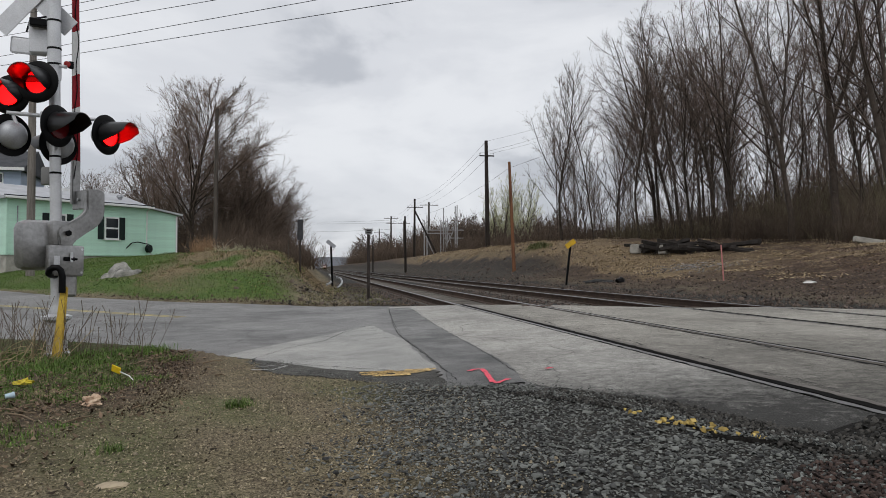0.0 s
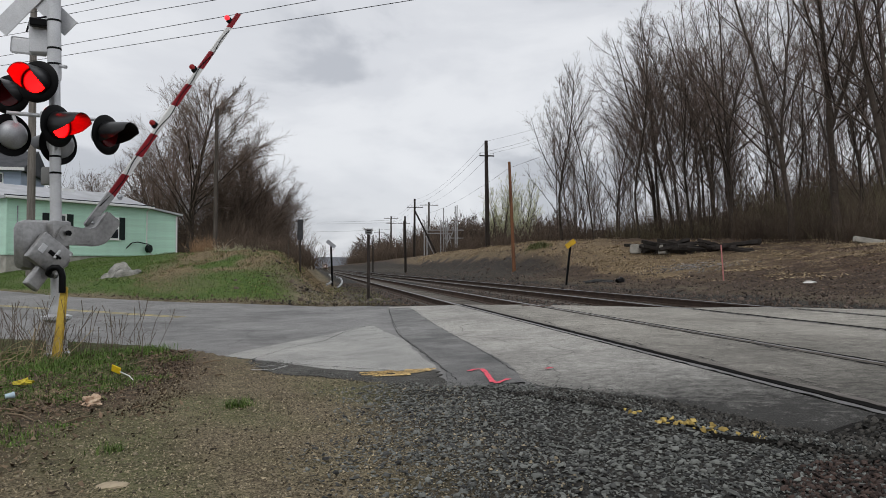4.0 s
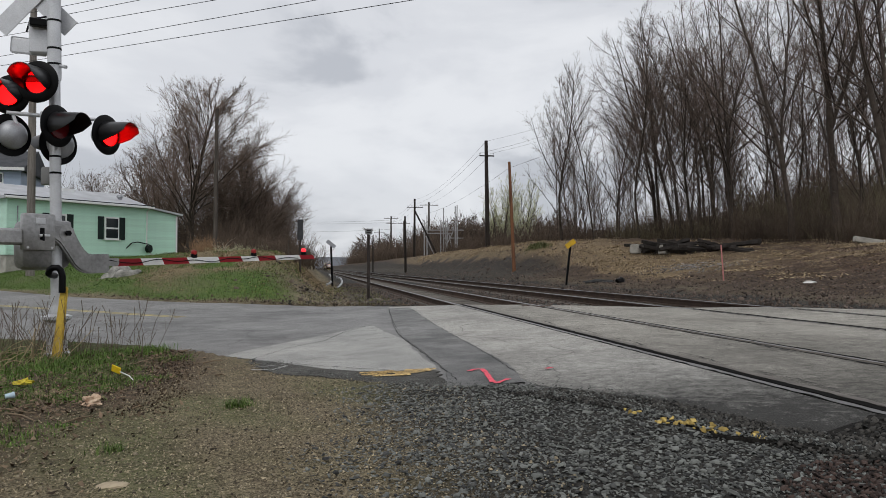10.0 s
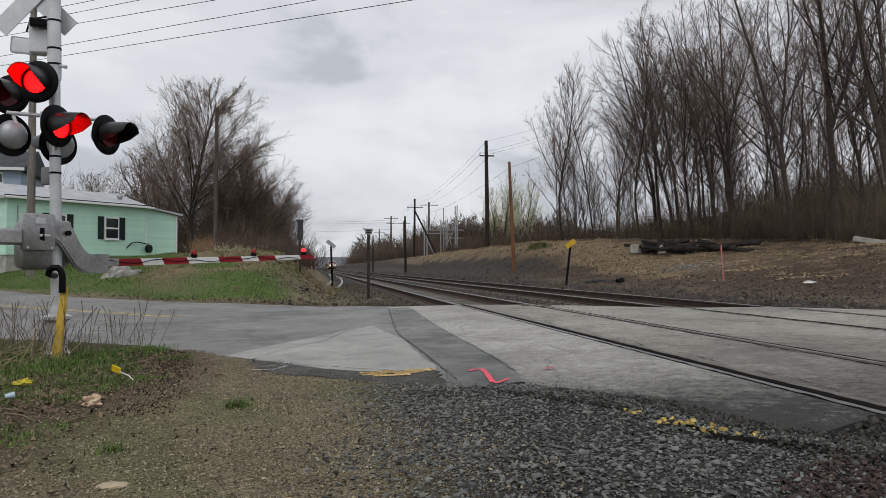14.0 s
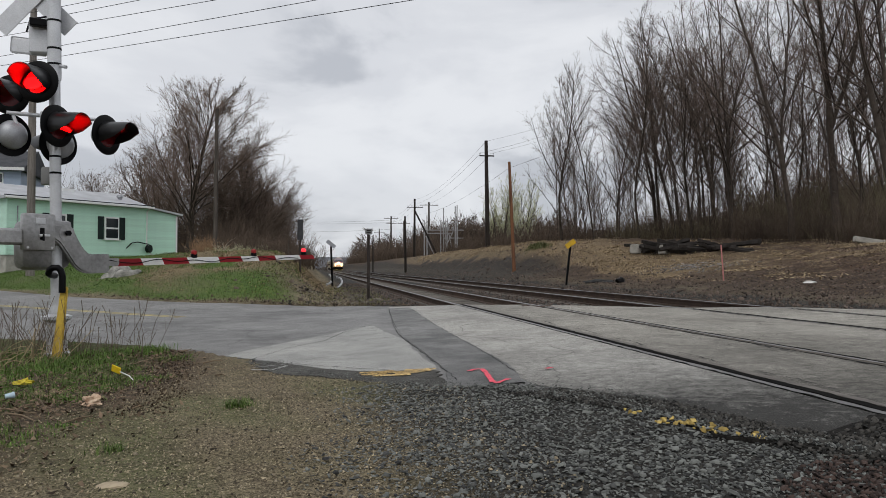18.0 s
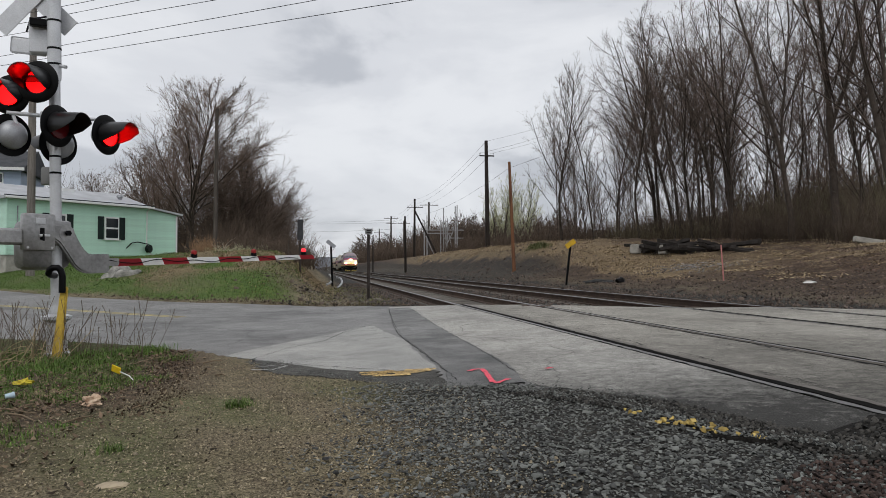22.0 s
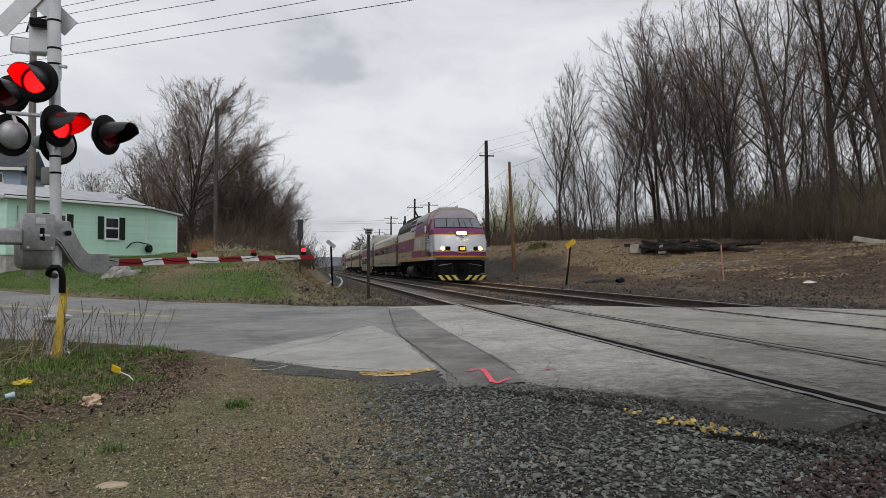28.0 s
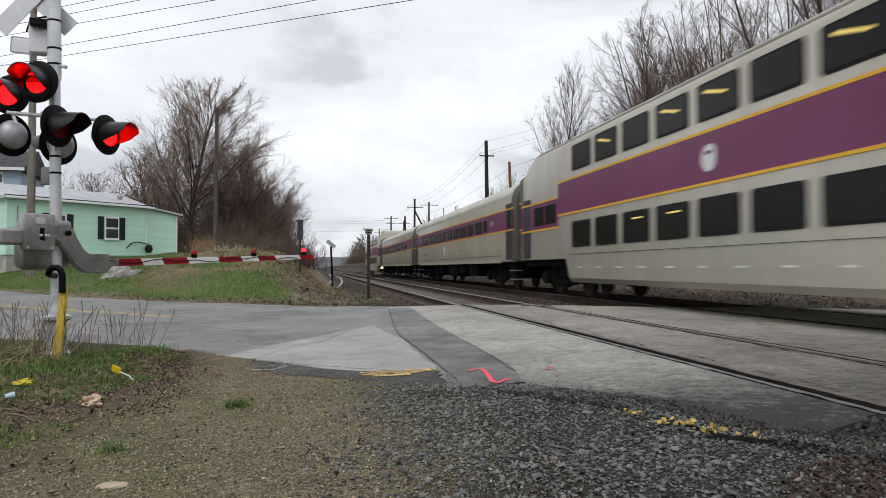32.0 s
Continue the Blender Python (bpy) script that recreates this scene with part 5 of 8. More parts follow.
def thicket(name, spots, material, label, seed, height, count, thin=0.01, subs=3):
    """Brush: many bent stems and twigs, joined."""
    rng = np.random.default_rng(seed)
    at = np.repeat(np.array(spots), count, 0)
    m = len(at)
    p = np.stack([at[:, 0] + rng.normal(0, 1, m) * at[:, 3], at[:, 1] + rng.normal(0, 1, m) * at[:, 3], at[:, 2] - 0.1], 1)
    h = height * rng.uniform(0.4, 1.05, m) * rng.uniform(0.7, 1.2, m)
    d = unit(np.stack([rng.normal(0, 0.3, m), rng.normal(0, 0.3, m), np.ones(m)], 1))
    pts = [p]
    for _ in range(3):
        d = unit(d + rng.normal(0, 0.18, (m, 3)) + np.array([0, 0, 0.02]))
        pts.append(pts[-1] + d * (h / 3)[:, None])
    stems = np.stack(pts, 1)
    tw, _l = sprout(rng, stems, subs, 0.25, 1.0, (0.3, 0.6), (18, 50), 1, 0.1, 0.08)
    me = fast_mesh(name, *spike_arrays([(stems, np.full(m, thin * 1.3)), (tw, np.full(len(tw), thin * 0.8))]), material, False)
    return tagged(part(name, me, None), label, "brush", kind="stuff")


def along(x0, x1, y0, y1, n, seed, r=0.8):
    g = random.Random(seed)
    out = []
    for _ in range(n):
        x, y = g.uniform(x0, x1), g.uniform(y0, y1)
        out.append((x, y, gz(x, y), r))
    return out


thicket("brush", along(26, 38, 32, 72, 190, 1), BRUSH, "brown leafless brush at the foot of the wood", 1, 2.7, 30, 0.011, 4)
thicket("brush", along(20.5, 30, 60, 130, 120, 2), BRUSH, "brown leafless brush on the bank", 2, 2.8, 18, 0.020)
thicket("brush", along(-8.0, -4.2, 50, 130, 130, 3, 1.0), BRUSH, "dark leafless bushes on the bank beside the track", 3, 3.6, 18, 0.014, 4)
thicket("brush", along(-34, -7, 66, 84, 120, 12, 1.5), BRUSH, "dense leafless brush behind the houses", 12, 6.5, 26, 0.022, 3)
thicket("brush", along(-4.6, -0.6, 40, 62, 60, 14, 0.7), BRUSH, "low brown brush on the bank beside the track", 14, 1.4, 24, 0.014)
thicket("brush", along(36, 62, 36, 66, 120, 19, 1.6), BRUSH, "dark tangled undergrowth deep in the wood", 19, 6.5, 26, 0.032, 3)
thicket("brush", along(30, 46, 33, 50, 80, 15, 1.2), OLIVE, "dense brown undergrowth at the foot of the wood", 15, 4.2, 24, 0.020, 4)
thicket("brush", along(36, 56, 42, 64, 80, 29, 1.8), TWIG, "grey-brown undergrowth deep in the wood", 29, 7.0, 15, 0.024, 3)
thicket("brush", along(28.5, 33, 32.5, 37, 14, 16, 0.7) + along(24, 29, 47, 58, 16, 17, 0.8), OLIVE, "olive shrubs with the first leaf buds", 16, 1.9, 30, 0.009)
thicket("brush", along(36, 66, 30, 100, 200, 4, 1.6), BRUSH, "brown undergrowth deep in the wood", 4, 4.8, 17, 0.036, 3)
thicket("brush", along(17.5, 32, 176, 420, 240, 5, 2.0), BRUSH, "far leafless bushes along the railway", 5, 6.0, 13, 0.06, 3)
thicket("brush", along(31, 70, 170, 260, 230, 18, 2.4), BRUSH, "far bare wood behind the railway", 18, 10.5, 24, 0.08, 3)
thicket("brush", along(-22, -4, 130, 420, 150, 6, 2.0), BRUSH, "far leafless bushes along the railway", 6, 6.0, 14, 0.06, 3)
thicket("brush", along(40, 78, 34, 100, 150, 8, 1.6), TWIG, "thin bare saplings deep in the wood", 8, 7.0, 12, 0.028)
# the far wooded ridge closes the view
ridge_x = np.linspace(-2600, 2600, 160)
ridge_h = 22 + 9 * np.sin(ridge_x / 310) + 6 * np.sin(ridge_x / 90 + 1) + 1.5 * np.sin(ridge_x / 17)
rv = [(x, 1900 + 60 * math.sin(x / 500), z) for z_row in (0, 1) for x, z in zip(ridge_x, ridge_h * z_row)]
rv += [(x, 2500, h * 1.1) for x, h in zip(ridge_x, ridge_h)]
nrx = len(ridge_x)
rf = [(j * nrx + i, j * nrx + i + 1, (j + 1) * nrx + i + 1, (j + 1) * nrx + i) for j in range(2) for i in range(nrx - 1)]
# the haze is put into the ridge's pale blue-grey colour
tagged(part("backdrop", pymesh("backdrop", rv, rf), mat("far_hazy_woods", (0.30, 0.32, 0.36), 1.0, 0, 0.2, 0.02)), "far hazy blue-grey wooded ridge", "hills", kind="structure")

# ---- the train: built with its front at y = 0 and its rail level at z = 0 ----
PURPLE = mat("purple_train_paint", (0.178, 0.036, 0.112), 0.33, 0, 0.12, 0.8, 0, 25, spec=0.25)
CAR_GREY = mat("stainless_grey_car_side", (0.65, 0.61, 0.50), 0.28, 0.46, 0.13, 0.9, 0, 20, spec=0.05, stretch=(1, 2.2, 0.5))
LOCO_GREY = mat("weathered_grey_loco_side", (0.46, 0.43, 0.355), 0.28, 0.50, 0.16, 0.9, 0, 20, spec=0.05, stretch=(1, 2.2, 0.5))
BI_GREY = mat("weathered_grey_bilevel_side", (0.54, 0.51, 0.43), 0.29, 0.48, 0.13, 0.9, 0, 20, spec=0.05, stretch=(1, 2.2, 0.5))
END_GREY = mat("dark_grey_car_end", (0.15, 0.145, 0.125), 0.55, 0.2, 0.35, 1.2)
SEAM = mat("grimy_brown_seam", (0.13, 0.12, 0.10), 0.8, 0, 0.3, 2.0)
END_PURPLE = mat("dark_purple_end_paint", (0.085, 0.02, 0.05), 0.5, 0, 0.3, 1.5)
NOSE_SILVER = mat("silver_grey_nose_paint", (0.56, 0.57, 0.60), 0.35, 0.15, 0.06, 0.8)
STRIPE = mat("golden_stripe", (0.75, 0.42, 0.04), 0.45, 0, 0.1, 2.0)
UNDER = mat("dirty_black_underframe", (0.010, 0.0095, 0.009), 0.85, 0.0, 0.4, 2.0, 0.3, spec=0.05)
TANK = mat("grey_fuel_tank", (0.040, 0.040, 0.038), 0.5, 0.1, 0.3, 1.0)
WHEEL = mat("steel_wheel", (0.07, 0.06, 0.055), 0.5, 0.6, 0.3, 4.0)
ROOF_T = mat("pale_ribbed_roof", (0.55, 0.54, 0.49), 0.6, 0.0, 0.2, 0.6, spec=0.08)
VENT = mat("black_vent", (0.009, 0.009, 0.010), 0.6, 0, 0.3, 3.0, spec=0.15)
GLASS_T = mat("tinted_train_glass", (0.014, 0.013, 0.012), 0.22, 0, 0.1, 2.0, spec=0.10)
CAB_GLASS = glass("pale_reflecting_windscreen", (0.11, 0.125, 0.14), 0.06)
RUBBER = mat("black_rubber", (0.015, 0.015, 0.015), 0.8)
HEADLIGHT = glow("headlight_glow", (1.0, 0.60, 0.20), 1500.0)
REFLECTOR = glow("lit_reflector_glow", (1.0, 0.74, 0.42), 2.2)
DITCH = glow("ditch_light_glow", (1.0, 0.52, 0.12), 1500.0)
AMBER = glow("amber_number_display", (1.0, 0.36, 0.02), 2.2)
ORANGE = glow("orange_marker_glow", (1.0, 0.32, 0.03), 3.0)
STRIP_GLOW = glow("yellow_strip_glow", (0.75, 0.55, 0.14), 0.8)
GREENL = glow("green_marker_glow", (0.10, 1.0, 0.55), 3.0)
train_units = []
MATE = {}  # the same part on the other side


def side_plate(name, outline, x, parent, material, label="", depth=0.012, smooth=False):
    """A flat panel on a car's side; outline in (y, z), standing at x and mirrored to the other side."""
    made = [part(name, prism([(y, z) for y, z in outline], depth, pose(s * x, 0, 0, 0, 0, 90)), material, p, label) for s, p in zip((-1, 1), (parent, MATE.get(parent, parent)))]
    MATE[made[0]] = made[1]
    return made[0]


def rect(y0, y1, z0, z1):
    return [(y0, z0), (y1, z0), (y1, z1), (y0, z1)]


def loft(sections, material, name, parent, label="", closed_ends=True):
    """A skin over cross-sections: each (y, [(x, z), ...]) of equal length, from one sill over the roof to the other."""
    bm = bmesh.new()
    rings = [[bm.verts.new((x, y, z)) for x, z in sec] for y, sec in sections]
    k = len(rings[0])
    for a, b2 in zip(rings, rings[1:]):
        for i in range(k):
            bm.faces.new((a[i], a[(i + 1) % k], b2[(i + 1) % k], b2[i]))
    if closed_ends:
        bm.faces.new(rings[0][::-1])
        bm.faces.new(rings[-1])
    bmesh.ops.recalc_face_normals(bm, faces=bm.faces)
    return part(name, bm, material, parent, label, True)


def car_section(hw, z0, z_side, z_top, tumble=0.0, crown=0.55, n=9):
    """Half outline mirrored: straight side, then a rounded roof."""
    pts = [(hw - tumble, z0), (hw, z0 + 0.12), (hw, z_side)]
    for i in range(1, n):
        a = i / n * math.pi / 2
        pts.append((hw * math.cos(a) ** crown, z_side + (z_top - z_side) * math.sin(a)))
    pts.append((0, z_top))
    return pts + [(-x, z) for x, z in pts[-2::-1]]


wheel_me = bpy.data.meshes.new("wheel")
lathe([(0, -0.05), (0.12, -0.05), (0.14, -0.03), (0.36, -0.02), (0.40, -0.055), (0.46, -0.055), (0.475, 0.04), (0.505, 0.055), (0.505, 0.075), (0.40, 0.07), (0.36, 0.03), (0, 0.03)], 28, pose(0, 0, 0, 0, 90, 0)).to_mesh(wheel_me)
wheel_me.materials.append(WHEEL)


def bogie(unit, y, base, heavy=False):
    h = 0.62 if heavy else 0.55
    outline = [(-base / 2 - 0.75, h), (-base / 2 - 0.45, h + 0.18), (-base / 2 + 0.45, h + 0.18), (-base / 2 + 0.7, h - 0.05), (base / 2 - 0.7, h - 0.05), (base / 2 - 0.45, h + 0.18), (base / 2 + 0.45, h + 0.18), (base / 2 + 0.75, h), (base / 2 + 0.6, h - 0.18), (base / 2 - 0.5, h - 0.16), (base / 2 - 0.8, h - 0.3), (-base / 2 + 0.8, h - 0.3), (-base / 2 + 0.5, h - 0.16), (-base / 2 - 0.6, h - 0.18)]
    bg = part("bogie", prism([(a, b2) for a, b2 in outline], 0.16, pose(-1.08, y, 0, 0, 0, 90)), UNDER, unit, "dirty black bogie frame")
    part("side_frame", prism([(a, b2) for a, b2 in outline], 0.16, pose(1.08, y, 0, 0, 0, 90)), UNDER, bg)
    part("bolster", box(2.3, 0.6, 0.4, pose(0, y, 0.72), 0.04), UNDER, bg)
    for dy in (-base / 2, base / 2):
        part("axle", tube([(-0.8, y + dy, 0.5), (0.8, y + dy, 0.5)], 0.09, 8), UNDER, bg)
        for s in (-1, 1):
            part("wheel", wheel_me, None, bg, m=pose(s * 0.75, y + dy, 0.5, 0, 0, 0 if s < 0 else 180))
            part("axle_box", box(0.2, 0.34, 0.34, pose(s * 1.18, y + dy, 0.5), 0.05), UNDER, bg)
            part("coil_spring", tube([(s * 1.12, y + dy * 0.45, 0.42), (s * 1.12, y + dy * 0.45, 0.85)], 0.11, 10), UNDER, bg)
    return bg


def gap_bellows(unit, y, z0=1.05, z1=3.2):
    part("gangway", box(1.6, 0.5, z1 - z0, pose(0, y, (z0 + z1) / 2), 0.06), RUBBER, unit, "black gangway diaphragm")
    part("coupler", box(0.3, 0.9, 0.3, pose(0, y, 0.85), 0.05), UNDER, unit)


# --- locomotive ---
loco = thing("locomotive", pose(TRACK_X, 0, 0.3), "purple and silver diesel locomotive with lit headlights", "locomotive")
LL = 19.35
HW = 1.56
SEC = car_section(HW, 1.30, 3.42, 4.48, 0.0, 0.75)
loft([(3.0, SEC), (LL - 0.5, SEC), (LL - 0.2, car_section(1.5, 1.30, 3.36, 4.3, 0, 0.75))], LOCO_GREY, "body", loco, "grey locomotive body")
# nose: rows from the lip over the windscreen to the roof; each (y, z, half width, bulge)
rows_n = [(0.36, 1.28, 1.36, 0.40), (0.08, 1.42, 1.46, 0.48), (0.06, 1.50, 1.48, 0.48), (0.06, 1.74, 1.50, 0.48), (0.16, 2.30, 1.50, 0.46), (0.36, 2.74, 1.48, 0.46), (0.46, 2.92, 1.48, 0.50), (0.62, 3.06, 1.46, 0.55), (1.42, 3.72, 1.30, 0.62), (1.75, 3.92, 1.20, 0.60), (2.3, 4.16, 1.10, 0.40), (3.02, 4.40, 0.90, 0.0)]
COLS = 12


def nose_point(r, c):
    y, z, hw, bulge = r
    return (hw * math.copysign(abs(c) ** 0.92, c), y + bulge * abs(c) ** 2.6, z - (0.10 * abs(c) ** 3 if z > 3.8 else 0))


def nose_patch(name, r0, r1, material, label=""):
    bm = bmesh.new()
    grid = [[bm.verts.new(nose_point(r, -1 + 2 * i / COLS)) for i in range(COLS + 1)] for r in rows_n[r0:r1 + 1]]
    for a, b2 in zip(grid, grid[1:]):
        for i in range(COLS):
            bm.faces.new((a[i], a[i + 1], b2[i + 1], b2[i]))
    # cheeks back to the body
    side_z = [(HW, r[1]) if r[1] < 3.45 else (HW - (r[1] - 3.45) * 0.72, min(r[1], 4.42)) for r in rows_n[r0:r1 + 1]]
    for s, col in ((-1, 0), (1, COLS)):
        mid = [bm.verts.new((s * (abs(nose_point(r, 1)[0]) * 0.35 + x * 0.65), 0.55 * nose_point(r, 1)[1] + 0.45 * 3.0, nose_point(r, 1)[2] * 0.4 + z * 0.6)) for r, (x, z) in zip(rows_n[r0:r1 + 1], side_z)]
        back = [bm.verts.new((s * x, 3.02, z)) for x, z in side_z]
        for j in range(len(grid) - 1):
            bm.faces.new((grid[j][col], mid[j], mid[j + 1], grid[j + 1][col]))
            bm.faces.new((mid[j], back[j], back[j + 1], mid[j + 1]))
    bmesh.ops.recalc_face_normals(bm, faces=bm.faces)
    return part(name, bm, material, loco, label, True)


nose_patch("lip", 0, 1, NOSE_SILVER, "silver lower lip of the nose")
nose_patch("lower_stripe", 1, 2, STRIPE, "golden stripe round the nose")
nose_patch("lower_band", 2, 3, PURPLE, "purple lower band")
nose_patch("nose_panel", 3, 5, NOSE_SILVER, "smooth silver nose")
nose_patch("brow_band", 5, 7, PURPLE, "purple band below the windscreen")
nose_patch("windscreen_frame", 7, 8, PURPLE, "purple windscreen frame")
nose_patch("cab_roof", 8, 11, mat("cab_roof_purple_grey", (0.24, 0.195, 0.215), 0.32, 0.2, 0.15, 0.8), "dull purple-grey cab roof")


def screen_pane(c0, c1, t0, t1, out):
    """A piece of the raked windscreen between two columns and two heights of the nose, standing proud by out."""
    bm = bmesh.new()
    q = []
    for t in (t0, t1):
        for i in range(7):
            c = c0 + (c1 - c0) * i / 6
            a, b2 = Vector(nose_point(rows_n[7], c)), Vector(nose_point(rows_n[8], c))
            q.append(bm.verts.new(a.lerp(b2, t) + Vector((0, -out, 0.8 * out))))
    for i in range(6):
        bm.faces.new((q[i], q[i + 1], q[8 + i], q[7 + i]))
    return bm


seal = part("windscreen_seal", screen_pane(-0.985, 0.985, 0.05, 1.0, 0.014), RUBBER, loco, "black windscreen surround")
for c0, c1 in ((-0.96, -0.52), (-0.48, -0.02), (0.02, 0.48), (0.52, 0.96)):
    part("windscreen_pane", screen_pane(c0, c1, 0.11, 0.93, 0.024), CAB_GLASS, seal, "pale reflecting windscreen pane")
for c in (-0.25, 0.25):
    part("wiper", tube([Vector(nose_point(rows_n[7], c)).lerp(Vector(nose_point(rows_n[8], c * 0.6)), t) + Vector((0, -0.045, 0.035)) for t in (0.06, 0.7)], 0.012, 5), RUBBER, seal)
part("yellow_line", tube([Vector(nose_point(rows_n[5], -1 + 2 * i / 24)) + Vector((0, -0.012, -0.03)) for i in range(25)], 0.024, 6), STRIPE, loco)
part("yellow_line", tube([Vector(nose_point(rows_n[3], -1 + 2 * i / 24)) + Vector((0, -0.012, 0.09 - 0.17 * (1 - abs(-1 + i / 12)) ** 2)) for i in range(25)], 0.02, 6), STRIPE, loco)
# the lit faces are made larger, to take in the lamps' glare
part("headlight_case", box(0.66, 0.10, 0.27, pose(0, 0.30, 2.78, -14), 0.03), BLACK, loco)
hl = part("headlight", box(0.60, 0.08, 0.22, pose(0, 0.262, 2.78, -14), 0.04), REFLECTOR, loco, "bright lit headlight")
for c in (-0.13, 0.13):
    part("lens", lathe([(0, 0.012), (0.055, 0.008), (0.062, 0.0), (0, 0.0)], 16, pose(c, 0.222, 2.77, 76)), HEADLIGHT, hl, "round white-hot lens", True)
for s in (-1, 1):
    part("class_light", box(0.34, 0.09, 0.13, pose(s * 0.58, 0.42, 2.79, -14, 0, s * 10), 0.02), mat("dull_lens", (0.25, 0.12, 0.16), 0.3), loco)
    dc = part("ditch_light_case", box(0.60, 0.16, 0.26, pose(s * 0.93, 0.28, 1.90, -6, 0, s * 30), 0.05), BLACK, loco)
    part("ditch_light", lathe([(0, 0.02), (0.13, 0.02), (0.14, 0.0), (0.14, -0.03), (0, -0.03)], 18, pose(s * 1.07, 0.285, 1.90, 90, 0, s * 30)), REFLECTOR, dc, "lit round ditch light", True)
    part("lens", lathe([(0, 0.04), (0.065, 0.035), (0.07, 0.02), (0, 0.02)], 14, pose(s * 1.07, 0.285, 1.90, 90, 0, s * 30)), DITCH, dc, "hot lens", True)
    part("spare_light", lathe([(0, 0.02), (0.08, 0.02), (0.09, 0.0), (0, -0.03)], 16, pose(s * 0.80, 0.165, 1.90, 90, 0, s * 30)), SILVER, dc)
    part("grab_iron", tube([(s * 1.53, 0.9, 1.4), (s * 1.60, 0.85, 1.5), (s * 1.60, 0.95, 2.4), (s * 1.52, 1.0, 2.5)], 0.018, 6), SILVER, loco)
nb = part("number_box", box(0.46, 0.12, 0.28, pose(0, 0.06, 1.90, -6), 0.03), BLACK, loco)
for k in range(4):
    part("number_bar", box(0.05, 0.03, 0.17, pose(-0.12 + 0.08 * k, -0.005, 1.90, -6), 0.005), AMBER, nb, "amber lit bar")
part("nose_badge", box(0.16, 0.03, 0.20, pose(0, 0.20, 2.34, -12), 0.02), SILVER, loco)
part("nose_vent", box(0.26, 0.03, 0.04, pose(0, 0.25, 2.52, -14), 0.01), BLACK, loco)
# front below the lip
part("front_plate", box(2.5, 0.3, 0.9, pose(0, 0.85, 0.88), 0.05), VENT, loco, "black recessed front")
part("coupler", box(0.32, 0.9, 0.34, pose(0, 0.35, 0.86), 0.06), UNDER, loco, "black knuckle coupler")
for s in (-1, 1):
    part("air_hose", tube([(s * 0.45, 0.65, 0.95), (s * 0.5, 0.42, 0.75), (s * 0.52, 0.42, 0.5)], 0.03, 6), RUBBER, loco)
    part("step_box", box(0.3, 0.8, 0.7, pose(s * 1.3, 1.1, 0.88), 0.03), UNDER, loco)
    part("hand_rail", tube([(s * 0.5, 0.62, 1.06), (s * 1.0, 0.60, 0.98), (s * 1.25, 0.62, 0.95)], 0.02, 6), SILVER, loco)
pl = bmesh.new()
for s in (-1, 1):
    prism([(0.0, 0.10), (1.36, 0.13), (1.36, 0.40), (0.0, 0.42)], 0.05, pose(0, 0.20, 0, 10, 0, 0) @ Matrix.Rotation(radians(0), 4, "Z") @ Matrix.Diagonal((s, 1, 1, 1)), pl)
pilot = part("pilot", pl, VENT, loco, "black pilot plate")
for s in (-1, 1):
    for k in range(3):
        x0 = 0.36 + 0.40 * k
        bm = prism([(x0, 0.405), (x0 + 0.20, 0.405), (x0 + 0.20 - 0.26, 0.12), (x0 - 0.26, 0.12)], 0.012, pose(0, 0.165, 0.0, 10, 0, 0) @ pose(s * 0.04, 0, 0) @ Matrix.Diagonal((s, 1, 1, 1)))
        bmesh.ops.recalc_face_normals(bm, faces=bm.faces)
        part("pilot_stripe", bm, mat("faded_yellow_stripe", (0.72, 0.56, 0.16), 0.6, 0, 0.2, 6.0), pilot, "faded yellow diagonal stripe")
# sides
X1 = HW + 0.004
side_plate("purple_panel", [(9.4, 1.96), (18.8, 1.96), (18.8, 2.80), (8.85, 2.80)], X1, loco, PURPLE, "purple side panel")
side_plate("purple_upper", [(2.2, 2.84), (8.5, 2.84), (8.15, 3.42), (2.6, 3.42)], X1, loco, PURPLE, "purple upper side")
side_plate("purple_lower", [(3.3, 1.48), (10.25, 1.48), (10.4, 1.96), (3.3, 1.90)], X1, loco, PURPLE, "purple lower side")
side_plate("yellow_line", rect(2.3, 18.85, 2.79, 2.85), X1 + 0.016, loco, STRIPE)
side_plate("yellow_line", rect(10.35, 18.85, 1.91, 1.97), X1 + 0.006, loco, STRIPE)
side_plate("panel_seam", rect(10.5, 18.9, 1.68, 1.692), X1 + 0.002, loco, UNDER)
side_plate("yellow_line", rect(3.0, 19.0, 1.40, 1.48), X1 + 0.006, loco, STRIPE)
side_plate("yellow_line", [(3.3, 1.88), (9.45, 1.93), (9.45, 1.98), (3.3, 1.93)], X1 + 0.008, loco, STRIPE)
side_plate("sill", rect(2.6, 19.1, 1.26, 1.40), X1 - 0.01, loco, mat("tan_sill", (0.36, 0.29, 0.20), 0.7, 0, 0.3, 2.0))
for y in (13.2, 14.6):
    side_plate("access_panel", rect(y, y + 1.2, 1.50, 1.86), X1, loco, LOCO_GREY)
for k in range(3):
    side_plate("road_number_bar", rect(14.65 + 0.25 * k, 14.83 + 0.25 * k, 2.26, 2.46), X1 + 0.006, loco, STRIPE)
side_plate("round_emblem", [(6.5 + 0.17 * math.cos(a), 2.35 + 0.19 * math.sin(a)) for a in np.linspace(0, 2 * math.pi, 17)[:-1]], X1 + 0.004, loco, WHITE, "plain white disc")
